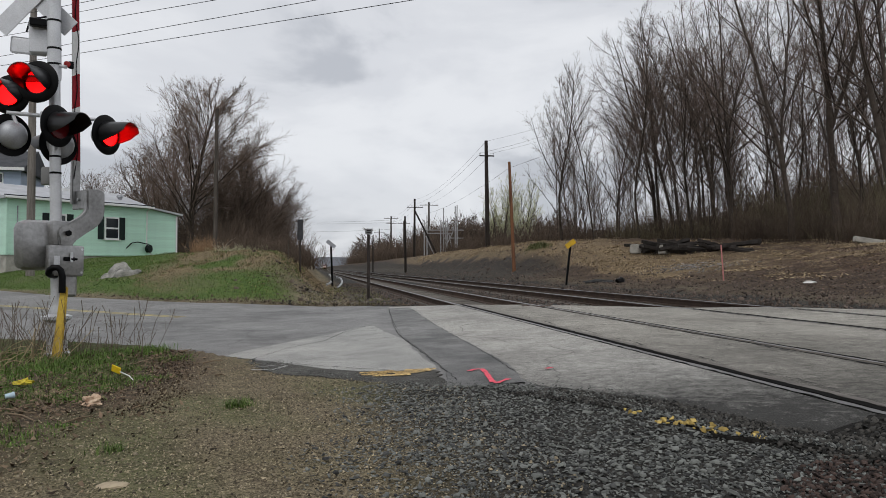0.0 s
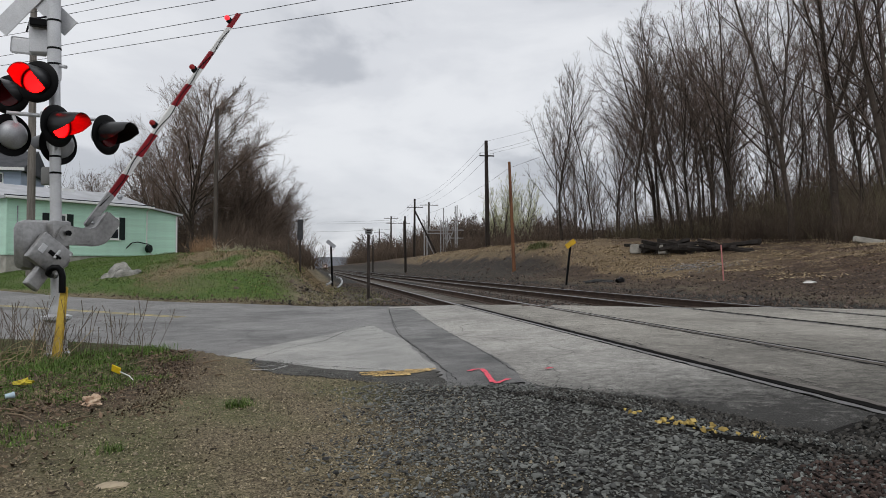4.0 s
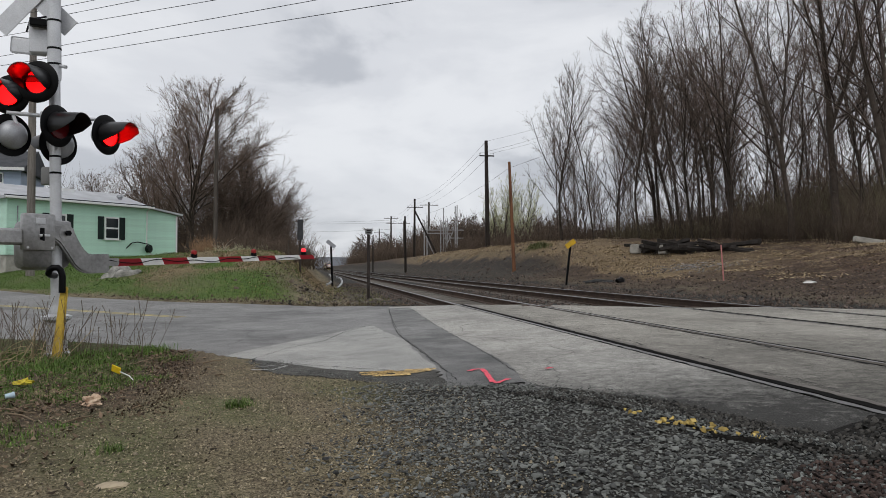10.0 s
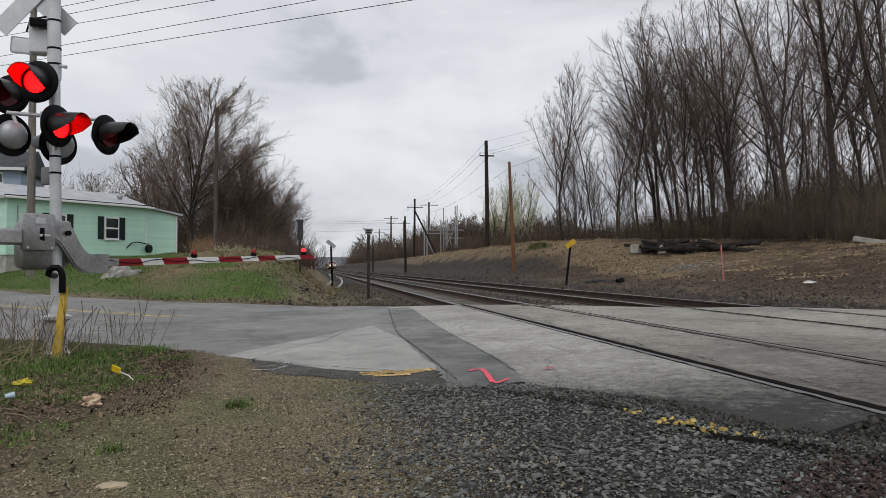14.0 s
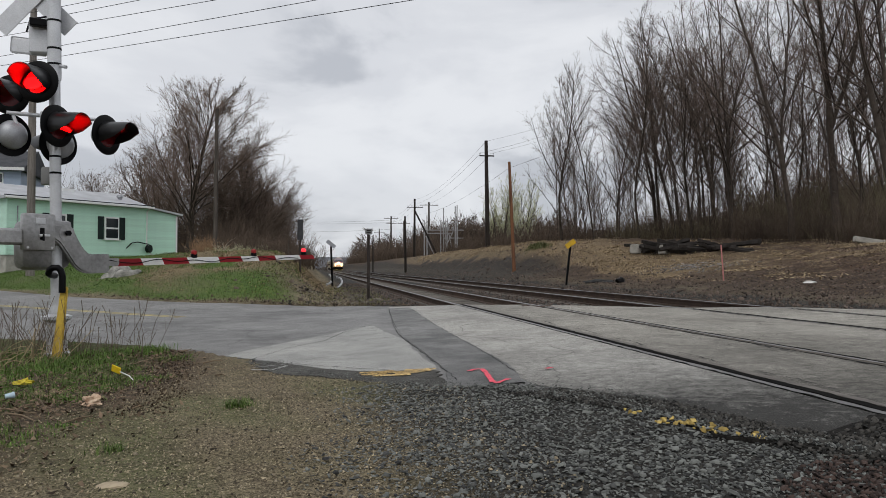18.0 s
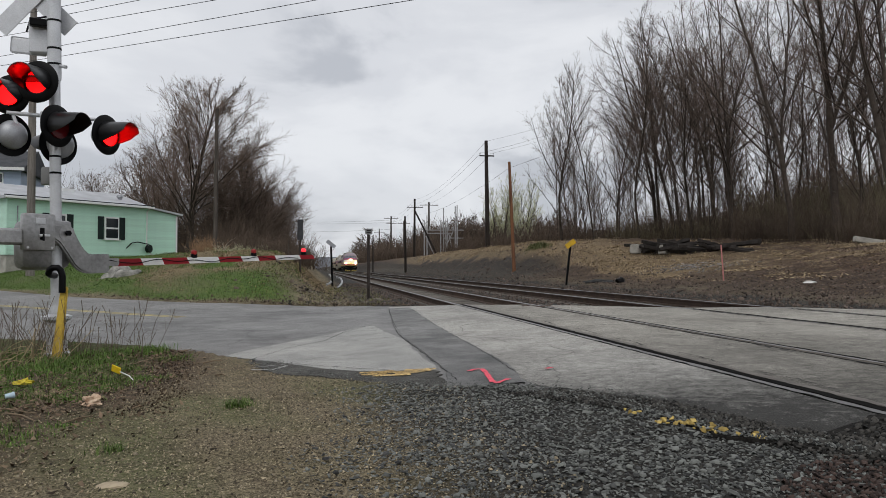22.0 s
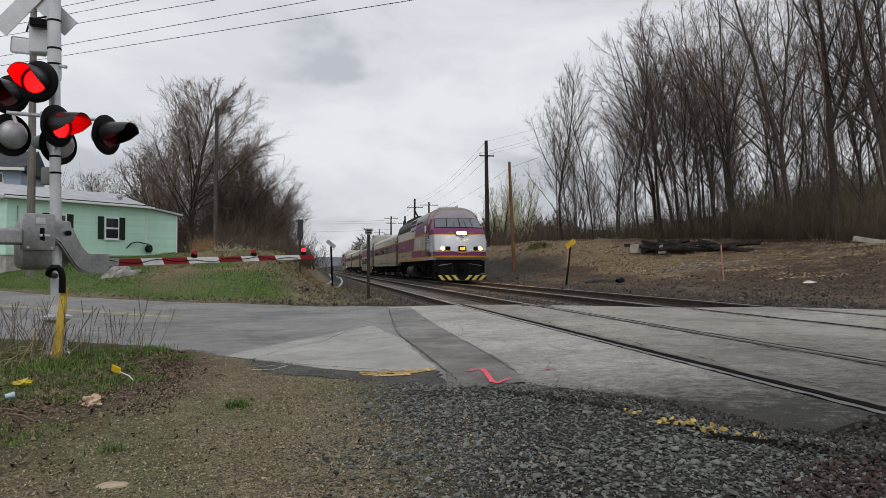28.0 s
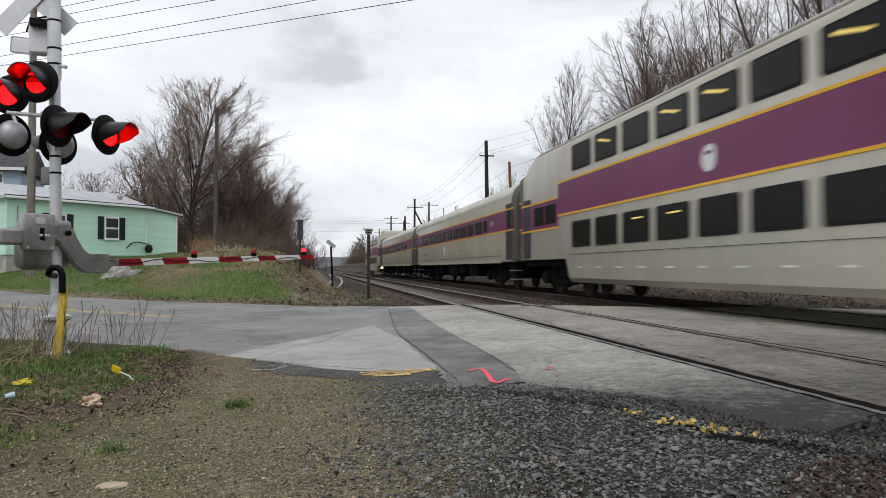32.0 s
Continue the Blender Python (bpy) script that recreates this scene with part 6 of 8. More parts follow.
# cab side
side_plate("door_gap", rect(3.50, 4.36, 1.45, 3.46), X1 + 0.002, loco, RUBBER)
dr = side_plate("cab_door", rect(3.56, 4.30, 1.50, 3.42), X1 + 0.006, loco, LOCO_GREY, "grey cab door with purple top")
side_plate("door_top", rect(3.56, 4.30, 2.85, 3.42), X1 + 0.010, dr, PURPLE)
side_plate("door_foot", rect(3.56, 4.30, 1.50, 1.90), X1 + 0.010, dr, PURPLE)
side_plate("door_window", rect(3.75, 4.15, 2.95, 3.34), X1 + 0.016, dr, mat("dark_door_glass", (0.03, 0.028, 0.03), 0.1))
side_plate("cab_window", [(2.35, 2.92), (3.42, 2.92), (3.42, 3.42), (2.75, 3.42)], X1 + 0.012, loco, GLASS_T, "dark cab side window")
side_plate("mirror", rect(2.55, 2.85, 2.92, 3.36), HW + 0.16, loco, WHITE, "white mirror", 0.05)
for k in range(7):
    side_plate("louvre", rect(2.0, 3.25, 1.50 + 0.06 * k, 1.535 + 0.06 * k), X1 + 0.012, loco, SILVER if k % 2 else VENT)
for k in range(7):
    side_plate("flag_bar", rect(2.15, 3.02, 2.32 + 0.055 * k, 2.355 + 0.055 * k), X1 + 0.012, loco, RED if k % 2 == 0 else WHITE)
side_plate("flag_canton", rect(2.15, 2.5, 2.51, 2.69), X1 + 0.018, loco, mat("navy_sheeting", (0.02, 0.03, 0.12), 0.5))
for s in (-1, 1):
    for y in (3.46, 4.40):
        part("door_rail", tube([(s * 1.60, y, 1.45), (s * 1.63, y, 1.6), (s * 1.63, y, 2.7), (s * 1.60, y, 2.8)], 0.018, 6), SILVER, loco)
# roof vents in the cant
for s in (-1, 1):
    for y0, y1 in ((4.9, 7.6), (8.1, 10.9)):
        bm = prism([(y0, 0.0), (y1, 0.0), (y1 - 0.15, 0.42 if y0 > 6 else 0.20), (y0 + 0.15, 0.42 if y0 > 6 else 0.20)], 0.12, pose(s * 1.52, 0, 3.60) @ Matrix.Rotation(radians(-14 * s), 4, "Y") @ pose(0, 0, 0, 0, 0, 90))
        part("roof_intake", bm, VENT, loco, "black intake along the roof edge")
RS = [(x, z + 0.012) for x, z in car_section(HW + 0.004, 3.40, 3.50, 4.49, 0.0, 0.75)]
loft([(10.9, RS), (LL - 0.45, RS)], mat("black_loco_roof", (0.020, 0.020, 0.021), 0.55, 0.2, 0.3, 1.0), "rear_roof", loco, "black rear roof")
RF = [(x, z + 0.008) for x, z in car_section(HW + 0.003, 3.55, 3.60, 4.485, 0.0, 0.75)]
loft([(3.1, RF), (10.9, RF)], mat("silver_loco_roof", (0.28, 0.26, 0.275), 0.45, 0.2, 0.2, 1.0), "front_roof", loco, "grey front roof")
PS = [(x, z) for x, z in car_section(HW + 0.008, 3.36, 3.42, 4.486, 0.0, 0.75)]
for s in (-1, 1):
    arc = [(x, z) for x, z in PS if x * s > 0.7 and 3.40 < z < 4.02]
    bm = bmesh.new()
    ring_a, ring_b = [bm.verts.new((x, 2.9, z)) for x, z in arc], [bm.verts.new((x, 8.1 - 0.3 * (z - 3.4), z)) for x, z in arc]
    for k in range(len(arc) - 1):
        bm.faces.new((ring_a[k], ring_a[k + 1], ring_b[k + 1], ring_b[k]))
    bmesh.ops.recalc_face_normals(bm, faces=bm.faces)
    part("purple_roof_edge", bm, PURPLE, loco, "purple roof edge behind the cab", True)
    for y in (19.32, 19.42):
        part("rear_grab_iron", tube([(s * 1.42, y, 1.3), (s * 1.45, y, 1.5), (s * 1.45, y, 2.3), (s * 1.42, y, 2.4)], 0.03, 6), mat("orange_brown_handrail", (0.32, 0.13, 0.05), 0.6), loco)
for k in range(5):
    side_plate("side_slat", rect(8.35 + 0.48 * k, 8.75 + 0.48 * k, 3.30, 3.36), X1 + 0.004, loco, VENT)
part("roof_box", prism([(11.0, 4.20), (18.7, 4.20), (18.2, 4.56), (11.7, 4.56)], 1.9, pose(0, 0, 0, 0, 0, 90), None, 0.04), VENT, loco, "dark radiator housing")
part("horn", tube([(0.4, 4.2, 4.45), (0.4, 3.8, 4.52)], [0.04, 0.09], 8), SILVER, loco)
part("air_unit", box(1.1, 1.0, 0.25, pose(0, 5.0, 4.52), 0.06), CAR_GREY, loco)
bogie(loco, 3.3, 2.75, True)
for y in (3.3, 16.9):
    part("bogie_shroud", box(2.34, 4.3, 0.5, pose(0, y, 0.86), 0.06), UNDER, loco, "black equipment above a bogie")
    for s in (-1, 1):
        for dy in (-1.9, -0.65, 0.65, 1.9):
            part("brake_cylinder", lathe([(0, -0.1), (0.11, -0.1), (0.12, 0.0), (0.09, 0.12), (0, 0.14)], 10, pose(s * 1.24, y + dy, 0.74, 0, 90, 0)), UNDER, loco, "", True)
bogie(loco, 16.9, 2.75, True)
tank_side = [(1.02 + 0.36 * math.cos(a), 0.61 + 0.43 * math.sin(a)) for a in np.linspace(-math.pi / 2, math.pi / 2, 13)]
part("fuel_tank", prism(tank_side + [(-u, w) for u, w in tank_side[::-1]], 3.4, pose(0, 12.85, 0), None, 0.03), TANK, loco, "rounded grey fuel tank", True)
for s in (-1, 1):
    part("air_reservoir", lathe([(0, -0.75), (0.12, -0.74), (0.17, -0.68), (0.17, 0.68), (0.12, 0.74), (0, 0.75)], 14, pose(s * 1.15, 8.2, 0.95, 90, 0, 0)), UNDER, loco, "black air reservoir", True)
part("underframe", box(2.7, 17.7, 0.30, pose(0, 10.05, 1.16)), UNDER, loco)
for y, l in ((6.4, 0.7), (7.5, 0.9), (10.3, 0.9)):
    part("equipment_box", box(2.5, l, 0.55, pose(0, y, 0.85), 0.04), UNDER, loco)
gap_bellows(loco, LL + 0.05, 1.05, 3.1)
train_units.append((loco, -2.9))


# --- coaches ---
def car_ends(c, L, z0, z_side, z_top, crown, deep, b0, b1):
    """Dark rounded ends of a car, with a darker purple band carried round them."""
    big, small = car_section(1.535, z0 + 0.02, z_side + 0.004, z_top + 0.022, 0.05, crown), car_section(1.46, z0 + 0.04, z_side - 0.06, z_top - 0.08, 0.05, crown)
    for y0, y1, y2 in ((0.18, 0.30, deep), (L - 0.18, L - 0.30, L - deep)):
        loft([(y0, small), (y1, big), (y2, big)], END_GREY, "end_wall", c, "dark grey end of the car")
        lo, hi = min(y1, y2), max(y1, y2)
        side_plate("purple_end_band", rect(lo, hi, b0, b1), 1.537, c, END_PURPLE, "darker purple band")
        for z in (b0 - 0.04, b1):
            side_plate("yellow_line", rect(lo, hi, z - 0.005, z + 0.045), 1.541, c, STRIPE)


def coach(flip=False, tail=False):
    L = 25.75
    c = thing("passenger_coach", pose(TRACK_X, 0, 0.3), "single-level grey passenger coach with a purple window band", "train car", "passenger coaches")
    sec = car_section(1.52, 1.02, 3.18, 3.86, 0.06, 0.55)
    loft([(0.25, car_section(1.46, 1.05, 3.12, 3.75, 0.06, 0.55)), (0.45, sec), (L - 0.45, sec), (L - 0.25, car_section(1.46, 1.05, 3.12, 3.75, 0.06, 0.55))], CAR_GREY, "body", c, "grey ribbed car body")
    car_ends(c, L, 1.02, 3.18, 3.86, 0.55, 0.55, 2.14, 2.84)
    x = 1.526
    rs = car_section(1.53, 3.24, 3.25, 3.875, 0, 0.55)
    loft([(0.5, rs), (L - 0.5, rs)], ROOF_T, "roof", c, "pale roof")
    side_plate("purple_band", rect(0.5, L - 0.5, 2.14, 2.84), x, c, PURPLE, "purple window band")
    for z in (2.10, 2.84):
        side_plate("yellow_line", rect(0.5, L - 0.5, z - 0.005, z + 0.045), x + 0.005, c, STRIPE)
    side_plate("skirt", rect(2.2, L - 2.2, 0.98, 1.24), x - 0.02, c, CAR_GREY)
    side_plate("skirt_line", rect(2.2, L - 2.2, 1.24, 1.258), x + 0.003, c, SEAM)
    ys = [5.2 + 1.68 * k for k in range(11)]
    for y in ys:
        fr = side_plate("window", [(y + 0.06, 2.20), (y + 1.27, 2.20), (y + 1.33, 2.26), (y + 1.33, 2.62), (y + 1.27, 2.68), (y + 0.06, 2.68), (y, 2.62), (y, 2.26)], x + 0.006, c, RUBBER)
        side_plate("pane", rect(y + 0.05, y + 1.28, 2.235, 2.645), x + 0.012, fr, GLASS_T, "dark tinted pane")
    for y in (0.55, L - 1.35):
        d = side_plate("vestibule_door", rect(y, y + 0.80, 1.10, 3.05), x + 0.004, c, mat("dark_doorway", (0.05, 0.035, 0.045), 0.5), "dark vestibule door")
        side_plate("door_window", rect(y + 0.2, y + 0.6, 2.2, 2.8), x + 0.012, d, GLASS_T)
    side_plate("small_window", rect(4.35, 4.9, 2.22, 2.68), x + 0.012, c, GLASS_T)
    side_plate("round_emblem", [(14.2 + 0.2 * math.cos(a), 1.70 + 0.2 * math.sin(a)) for a in np.linspace(0, 2 * math.pi, 17)[:-1]], x + 0.004, c, WHITE, "plain white disc")
    side_plate("emblem_bar", rect(14.08, 14.32, 1.76, 1.81), x + 0.011, c, SILVER, "grey bar")
    side_plate("emblem_bar", rect(14.17, 14.23, 1.58, 1.755), x + 0.011, c, SILVER, "grey bar")
    for k in range(3):
        side_plate("number_bar", rect(3.3 + 0.17 * k, 3.42 + 0.17 * k, 2.40, 2.58), x + 0.012, c, SILVER)
    side_plate("number_panel", rect(24.0, 24.45, 2.36, 2.66), x + 0.010, c, mat("mauve_number_panel", (0.30, 0.22, 0.30), 0.5))
    for y in (9.3, 15.8, 20.4):
        side_plate("faded_lettering", rect(y, y + 0.5, 1.52, 1.66), x + 0.003, c, mat("weathered_grey_letters", (0.30, 0.28, 0.25), 0.6))
    for y, l, h in ((8.0, 1.6, 0.55), (10.5, 1.1, 0.45), (13.0, 2.2, 0.6), (16.5, 1.2, 0.5), (18.2, 0.8, 0.6)):
        part("equipment_box", box(2.6, l, h, pose(0, y, 1.0 - h / 2), 0.04), UNDER, c)
    part("underframe", box(2.3, L - 1, 0.2, pose(0, L / 2, 0.97)), UNDER, c)
    bogie(c, 3.9, 2.6)
    bogie(c, L - 3.9, 2.6)
    for s in (-1, 1):
        for y in (0.95, L - 0.95):
            st = part("steps", box(0.26, 0.62, 0.66, pose(s * 1.26, y, 0.72), 0.02), UNDER, c, "dark boarding steps")
            part("tread", box(0.30, 0.66, 0.03, pose(s * 1.27, y, 0.41), 0.005), SILVER, st)
            part("tread", box(0.28, 0.64, 0.03, pose(s * 1.27, y, 0.72), 0.005), SILVER, st)
    gap_bellows(c, 0.05), gap_bellows(c, L - 0.05)
    for y in (0.17, L - 0.17):
        for s in (-1, 1):
            part("end_post", box(0.05, 0.06, 2.1, pose(s * 0.86, y, 2.1), 0.01), SILVER, c)
    for y in (3.0, 8.5, 14.0, 19.5, 23.5):
        part("roof_vent", box(0.5, 0.7, 0.10, pose(-0.5, y, 3.80, 0, -8, 0), 0.03), SILVER, c)
    return c


def bilevel(last=False):
    L = 25.4
    c = thing("bilevel_coach", pose(TRACK_X, 0, 0.3), "two-level grey passenger coach with a wide purple band", "train car", "bilevel coaches")
    mid = car_section(1.52, 0.42, 4.10, 4.42, 0.10, 0.5)
    high = car_section(1.52, 1.05, 4.10, 4.42, 0.0, 0.5)
    low = car_section(1.50, 1.05, 3.62, 3.95, 0.0, 0.6)
    loft([(0.25, high), (5.15, high), (5.4, mid), (20.3, mid), (20.6, high), (23.5, high), (24.0, car_section(1.51, 1.05, 3.97, 4.27, 0.0, 0.5)), (24.55, car_section(1.50, 1.05, 3.69, 3.99, 0.0, 0.55)), (24.75, low), (L - 0.25, low)], BI_GREY, "body", c, "grey two-level car body")
    car_ends(c, L, 1.05, 3.60, 3.93, 0.55, 0.50, 2.06, 2.90)
    x = 1.526
    side_plate("purple_band", rect(5.2, 21.2, 2.27, 3.15), x, c, PURPLE, "wide purple band")
    side_plate("purple_end_band", rect(0.5, 5.2, 2.06, 2.98), x, c, PURPLE, "purple band beside the door")
    side_plate("purple_end_band", rect(21.2, L - 0.5, 1.95, 2.75), x, c, PURPLE)
    for y0, y1, z in ((5.2, 21.2, 2.24), (5.2, 21.2, 3.15), (0.5, 5.2, 2.03), (0.5, 5.2, 2.98), (21.2, L - 0.5, 1.92), (21.2, L - 0.5, 2.75)):
        side_plate("yellow_line", rect(y0, y1, z - 0.01, z + 0.045), x + 0.005, c, STRIPE)
    for z0, z1 in ((1.34, 2.02), (3.36, 4.02)):
        for k in range(9):
            y = 5.6 + 1.64 * k
            fr = side_plate("window", [(y + 0.05, z0), (y + 1.29, z0), (y + 1.34, z0 + 0.05), (y + 1.34, z1 - 0.05), (y + 1.29, z1), (y + 0.05, z1), (y, z1 - 0.05), (y, z0 + 0.05)], x + 0.004, c, RUBBER)
            side_plate("pane", rect(y + 0.04, y + 1.30, z0 + 0.04, z1 - 0.04), x + 0.011, fr, GLASS_T, "dark tinted pane")
    # window lights are painted as glowing strips on the outside of opaque panes
    for k in (2, 4, 5, 7):
        y = 5.6 + 1.64 * k
        side_plate("lit_ceiling_strip", [(y + 0.35, 3.70), (y + 1.05, 3.84), (y + 1.05, 3.89), (y + 0.35, 3.74)], x + 0.022, c, STRIP_GLOW, "yellow glowing strip laid on the opaque pane", 0.004)
    for k in (1, 5, 6):
        y = 5.6 + 1.64 * k
        side_plate("lit_ceiling_strip", rect(y + 0.3, y + 0.8, 1.84, 1.87), x + 0.022, c, STRIP_GLOW, "short glowing strip laid on the opaque pane", 0.004)
    for y in (21.4, 22.5):
        side_plate("end_window", rect(y, y + 0.95, 2.08, 2.62), x + 0.011, c, GLASS_T)
    side_plate("small_window", rect(4.1, 4.4, 3.45, 3.75), x + 0.011, c, GLASS_T)
    side_plate("notice", rect(3.4, 3.7, 2.45, 2.65), x + 0.011, c, WHITE)
    side_plate("number_plate", rect(3.9, 4.3, 2.45, 2.65), x + 0.011, c, SILVER)
    # the door's recess is a flat black plate, its shade put into colour
    side_plate("door_frame", rect(0.62, 1.92, 1.06, 3.24), x + 0.002, c, VENT, "flat black plate for the door's dark recess")
    d = side_plate("door", rect(0.9, 1.78, 1.1, 3.1), x + 0.004, c, CAR_GREY, "grey and purple sliding door")
    side_plate("door_band", rect(0.9, 1.78, 2.06, 2.98), x + 0.009, d, PURPLE)
    side_plate("door_window", rect(1.1, 1.6, 2.1, 2.85), x + 0.012, d, GLASS_T)
    for y in (0.80, 1.87):
        side_plate("door_edge", rect(y, y + 0.04, 1.1, 3.1), x + 0.010, d, RUBBER)
    side_plate("door_gap", rect(23.9, 24.7, 1.1, 2.95), x + 0.004, c, mat("dark_doorway", (0.05, 0.035, 0.045), 0.5))
    side_plate("round_emblem", [(13.1 + 0.24 * math.cos(a), 2.70 + 0.24 * math.sin(a)) for a in np.linspace(0, 2 * math.pi, 17)[:-1]], x + 0.006, c, WHITE, "plain white disc")
    side_plate("emblem_bar", rect(12.98, 13.22, 2.76, 2.82), x + 0.013, c, PURPLE)
    side_plate("seam", rect(5.4, 20.4, 1.16, 1.17), x + 0.002, c, SEAM)
    for k in range(12):
        side_plate("sill_light", rect(5.9 + 1.22 * k, 6.2 + 1.22 * k, 0.80, 0.835), x + 0.001, c, WHITE)
    for k in range(6):
        a = 0.30 + 0.17 * k
        rx, zz = 1.525 * math.cos(a) ** 0.5, 4.105 + 0.32 * math.sin(a)
        for s in (-1, 1):
            part("roof_rib", tube([(s * rx, 1.0, zz), (s * rx, 23.3, zz)], 0.012, 4), ROOF_T, c)
    part("roof_unit", prism([(0.3, 4.2), (0.36, 4.62), (0.55, 4.70), (2.7, 4.70), (3.15, 4.60), (3.5, 4.2)], 2.5, pose(0, 0, 0, 0, 0, 90), None, 0.06), ROOF_T, c, "flat roof housing")
    part("marker_light", box(0.04, 0.34, 0.14, pose(-1.34, 2.6, 0.80), 0.02), ORANGE, c, "lit orange marker")
    part("underframe", box(2.6, 4.6, 0.25, pose(0, 2.6, 0.98)), UNDER, c)
    part("underframe", box(2.6, 4.2, 0.25, pose(0, 23.0, 0.98)), UNDER, c)
    for s in (-1, 1):
        st = part("steps", box(0.26, 0.9, 0.66, pose(s * 1.26, 1.35, 0.72), 0.02), UNDER, c, "dark boarding steps")
        part("tread", box(0.30, 0.9, 0.03, pose(s * 1.27, 1.35, 0.41), 0.005), STRIPE, st, "yellow step edge")
    bogie(c, 3.6, 2.4)
    bogie(c, L - 3.4, 2.4)
    gap_bellows(c, 0.05, 1.05, 3.3), gap_bellows(c, L - 0.05, 1.05, 3.2)
    if last:
        part("green_marker", box(0.16, 0.06, 0.16, pose(-1.38, 0.22, 3.0), 0.03), GREENL, c, "lit green marker")
        part("white_marker", box(0.16, 0.06, 0.16, pose(-1.38, 0.22, 0.85), 0.03), glow("white_marker_glow", (1.0, 0.95, 0.85), 6.0), c, "lit white marker")
    return c


first_coach = coach()
train_units.append((first_coach, 16.75))
train_units.append((bilevel(), 42.95))
for y in (68.55, 94.55):
    train_units.append((copy_thing(first_coach, pose(TRACK_X, y, 0.3)), y))
train_units.append((bilevel(True), 120.6))

# ---- paving patches and painted marks ----


def overlay(name, ys, left, right, lift, material, label, category="paving patch", cols=8, seed=3, wob=0.02):
    """A patch of paving on the road, between two edges that run along y."""
    r = random.Random(seed)
    ys = np.asarray(ys, float)
    v, f = [], []
    for y in ys:
        a, b2 = left(y) + r.uniform(-wob, wob), right(y) + r.uniform(-wob, wob)
        xs = np.concatenate([[a], np.linspace(a, b2, cols), [b2]])
        zs = road_z(xs, np.full_like(xs, y)) + lift
        zs[0] -= lift + 0.01
        zs[-1] -= lift + 0.01
        v += list(zip(xs, np.full_like(xs, y), zs))
    w = cols + 2
    for j in range(len(ys) - 1):
        f += [(j * w + i, j * w + i + 1, (j + 1) * w + i + 1, (j + 1) * w + i) for i in range(w - 1)]
    return tagged(part(name, pymesh(name, v, f), material), label, category, kind="structure")


def edges(*pts):
    return lambda y: float(np.interp(y, [p[1] for p in pts], [p[0] for p in pts]))


def front_y(x):
    """Where the paving ends towards the eye, for a given x."""
    ys = np.arange(1.0, 12.0, 0.02)
    n, s = x * NX + ys * NY, x * SX + ys * SY
    ok = ys[n > front_n(s) + 0.01]
    return float(ok[0]) if len(ok) else 12.0


def back_y(x):
    ys = np.arange(9.0, 26.0, 0.02)
    n, s = x * NX + ys * NY, x * SX + ys * SY
    ok = ys[n < back_n(s) - 0.02]
    return float(ok[-1]) if len(ok) else 9.0


EDGE_L = ((2.90, 2.2), (2.80, 3.0), (2.66, 3.35), (2.40, 3.7), (2.28, 4.2), (2.2, 4.6), (1.93, 5.0), (1.58, 5.6))
# pale worn paving between the tracks and beside them, in panels that end at the rails
for x0, x1 in ((1.72, R1 - 0.062), (R1 + 0.18, R2 - 0.135), (R2 + 0.07, R3 - 0.07), (R3 + 0.095, R4 - 0.095), (R4 + 0.07, 11.5)):
    xs = np.linspace(x0, x1, 17)
    v, f, darkening = [], [], []
    rows_p = 70
    for x in xs:
        y0, y1 = (front_y(x) if x < 3.4 else -2.0), back_y(x)
        for t in np.linspace(0, 1, rows_p) ** (1.8 if x < 3.4 else 1.0):
            y = y0 + 0.03 + (y1 - y0 - 0.06) * t
            v.append((x, y, float(road_z(x, y)) + 0.004))
            # panel colour goes darker towards the paving's rim and towards the eye
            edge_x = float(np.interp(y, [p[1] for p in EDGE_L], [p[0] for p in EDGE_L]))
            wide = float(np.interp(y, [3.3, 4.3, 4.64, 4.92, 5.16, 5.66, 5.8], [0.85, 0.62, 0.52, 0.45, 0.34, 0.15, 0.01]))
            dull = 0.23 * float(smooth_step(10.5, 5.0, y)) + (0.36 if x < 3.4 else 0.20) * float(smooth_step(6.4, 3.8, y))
            darkening.append(max(dull, float(smooth_step(wide + 0.2, 0.0, x - edge_x))) if x < 3.4 and y < 5.8 else dull)
    f = [(i * rows_p + j, (i + 1) * rows_p + j, (i + 1) * rows_p + j + 1, i * rows_p + j + 1) for i in range(len(xs) - 1) for j in range(rows_p - 1)]
    panel_me = pymesh("crossing_panel", v, f)
    panel_me.attributes.new("darkening", "FLOAT", "POINT").data.foreach_set("value", np.array(darkening, np.float32))
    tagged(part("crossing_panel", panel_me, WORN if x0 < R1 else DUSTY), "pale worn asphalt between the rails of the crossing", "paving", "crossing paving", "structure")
overlay("pale_patch", np.arange(7.05, 12.6, 0.15), edges((0.75, 7.0), (0.2, 7.4), (-0.35, 8.2), (-1.05, 9.2), (-0.7, 9.9), (0.2, 11.4), (0.88, 12.6)), edges((1.14, 7.0), (1.16, 10.2), (1.05, 11.2), (0.95, 12.6)), 0.008, PALE, "pale triangular patch of old asphalt", seed=5)
overlay("dark_strip", np.arange(5.85, 17.0, 0.15), edges((1.05, 5.8), (1.2, 6.8), (1.19, 10.7), (1.66, 17)), edges((1.66, 5.8), (1.82, 6.9), (1.91, 11.9), (2.14, 17)), 0.012, PATCH, "dark asphalt trench patch across the road", seed=6)
overlay("dark_edge", np.arange(6.0, 8.9, 0.1), edges((0.98, 6.0), (0.34, 6.68), (-0.40, 7.45), (-0.7, 8.35), (-1.0, 8.9)), edges((1.10, 6.1), (1.1, 6.9), (0.35, 7.25), (-0.35, 8.15), (-0.9, 8.9)), 0.010, MIDDLE, "dark crumbling edge of the asphalt", seed=7, wob=0.05)
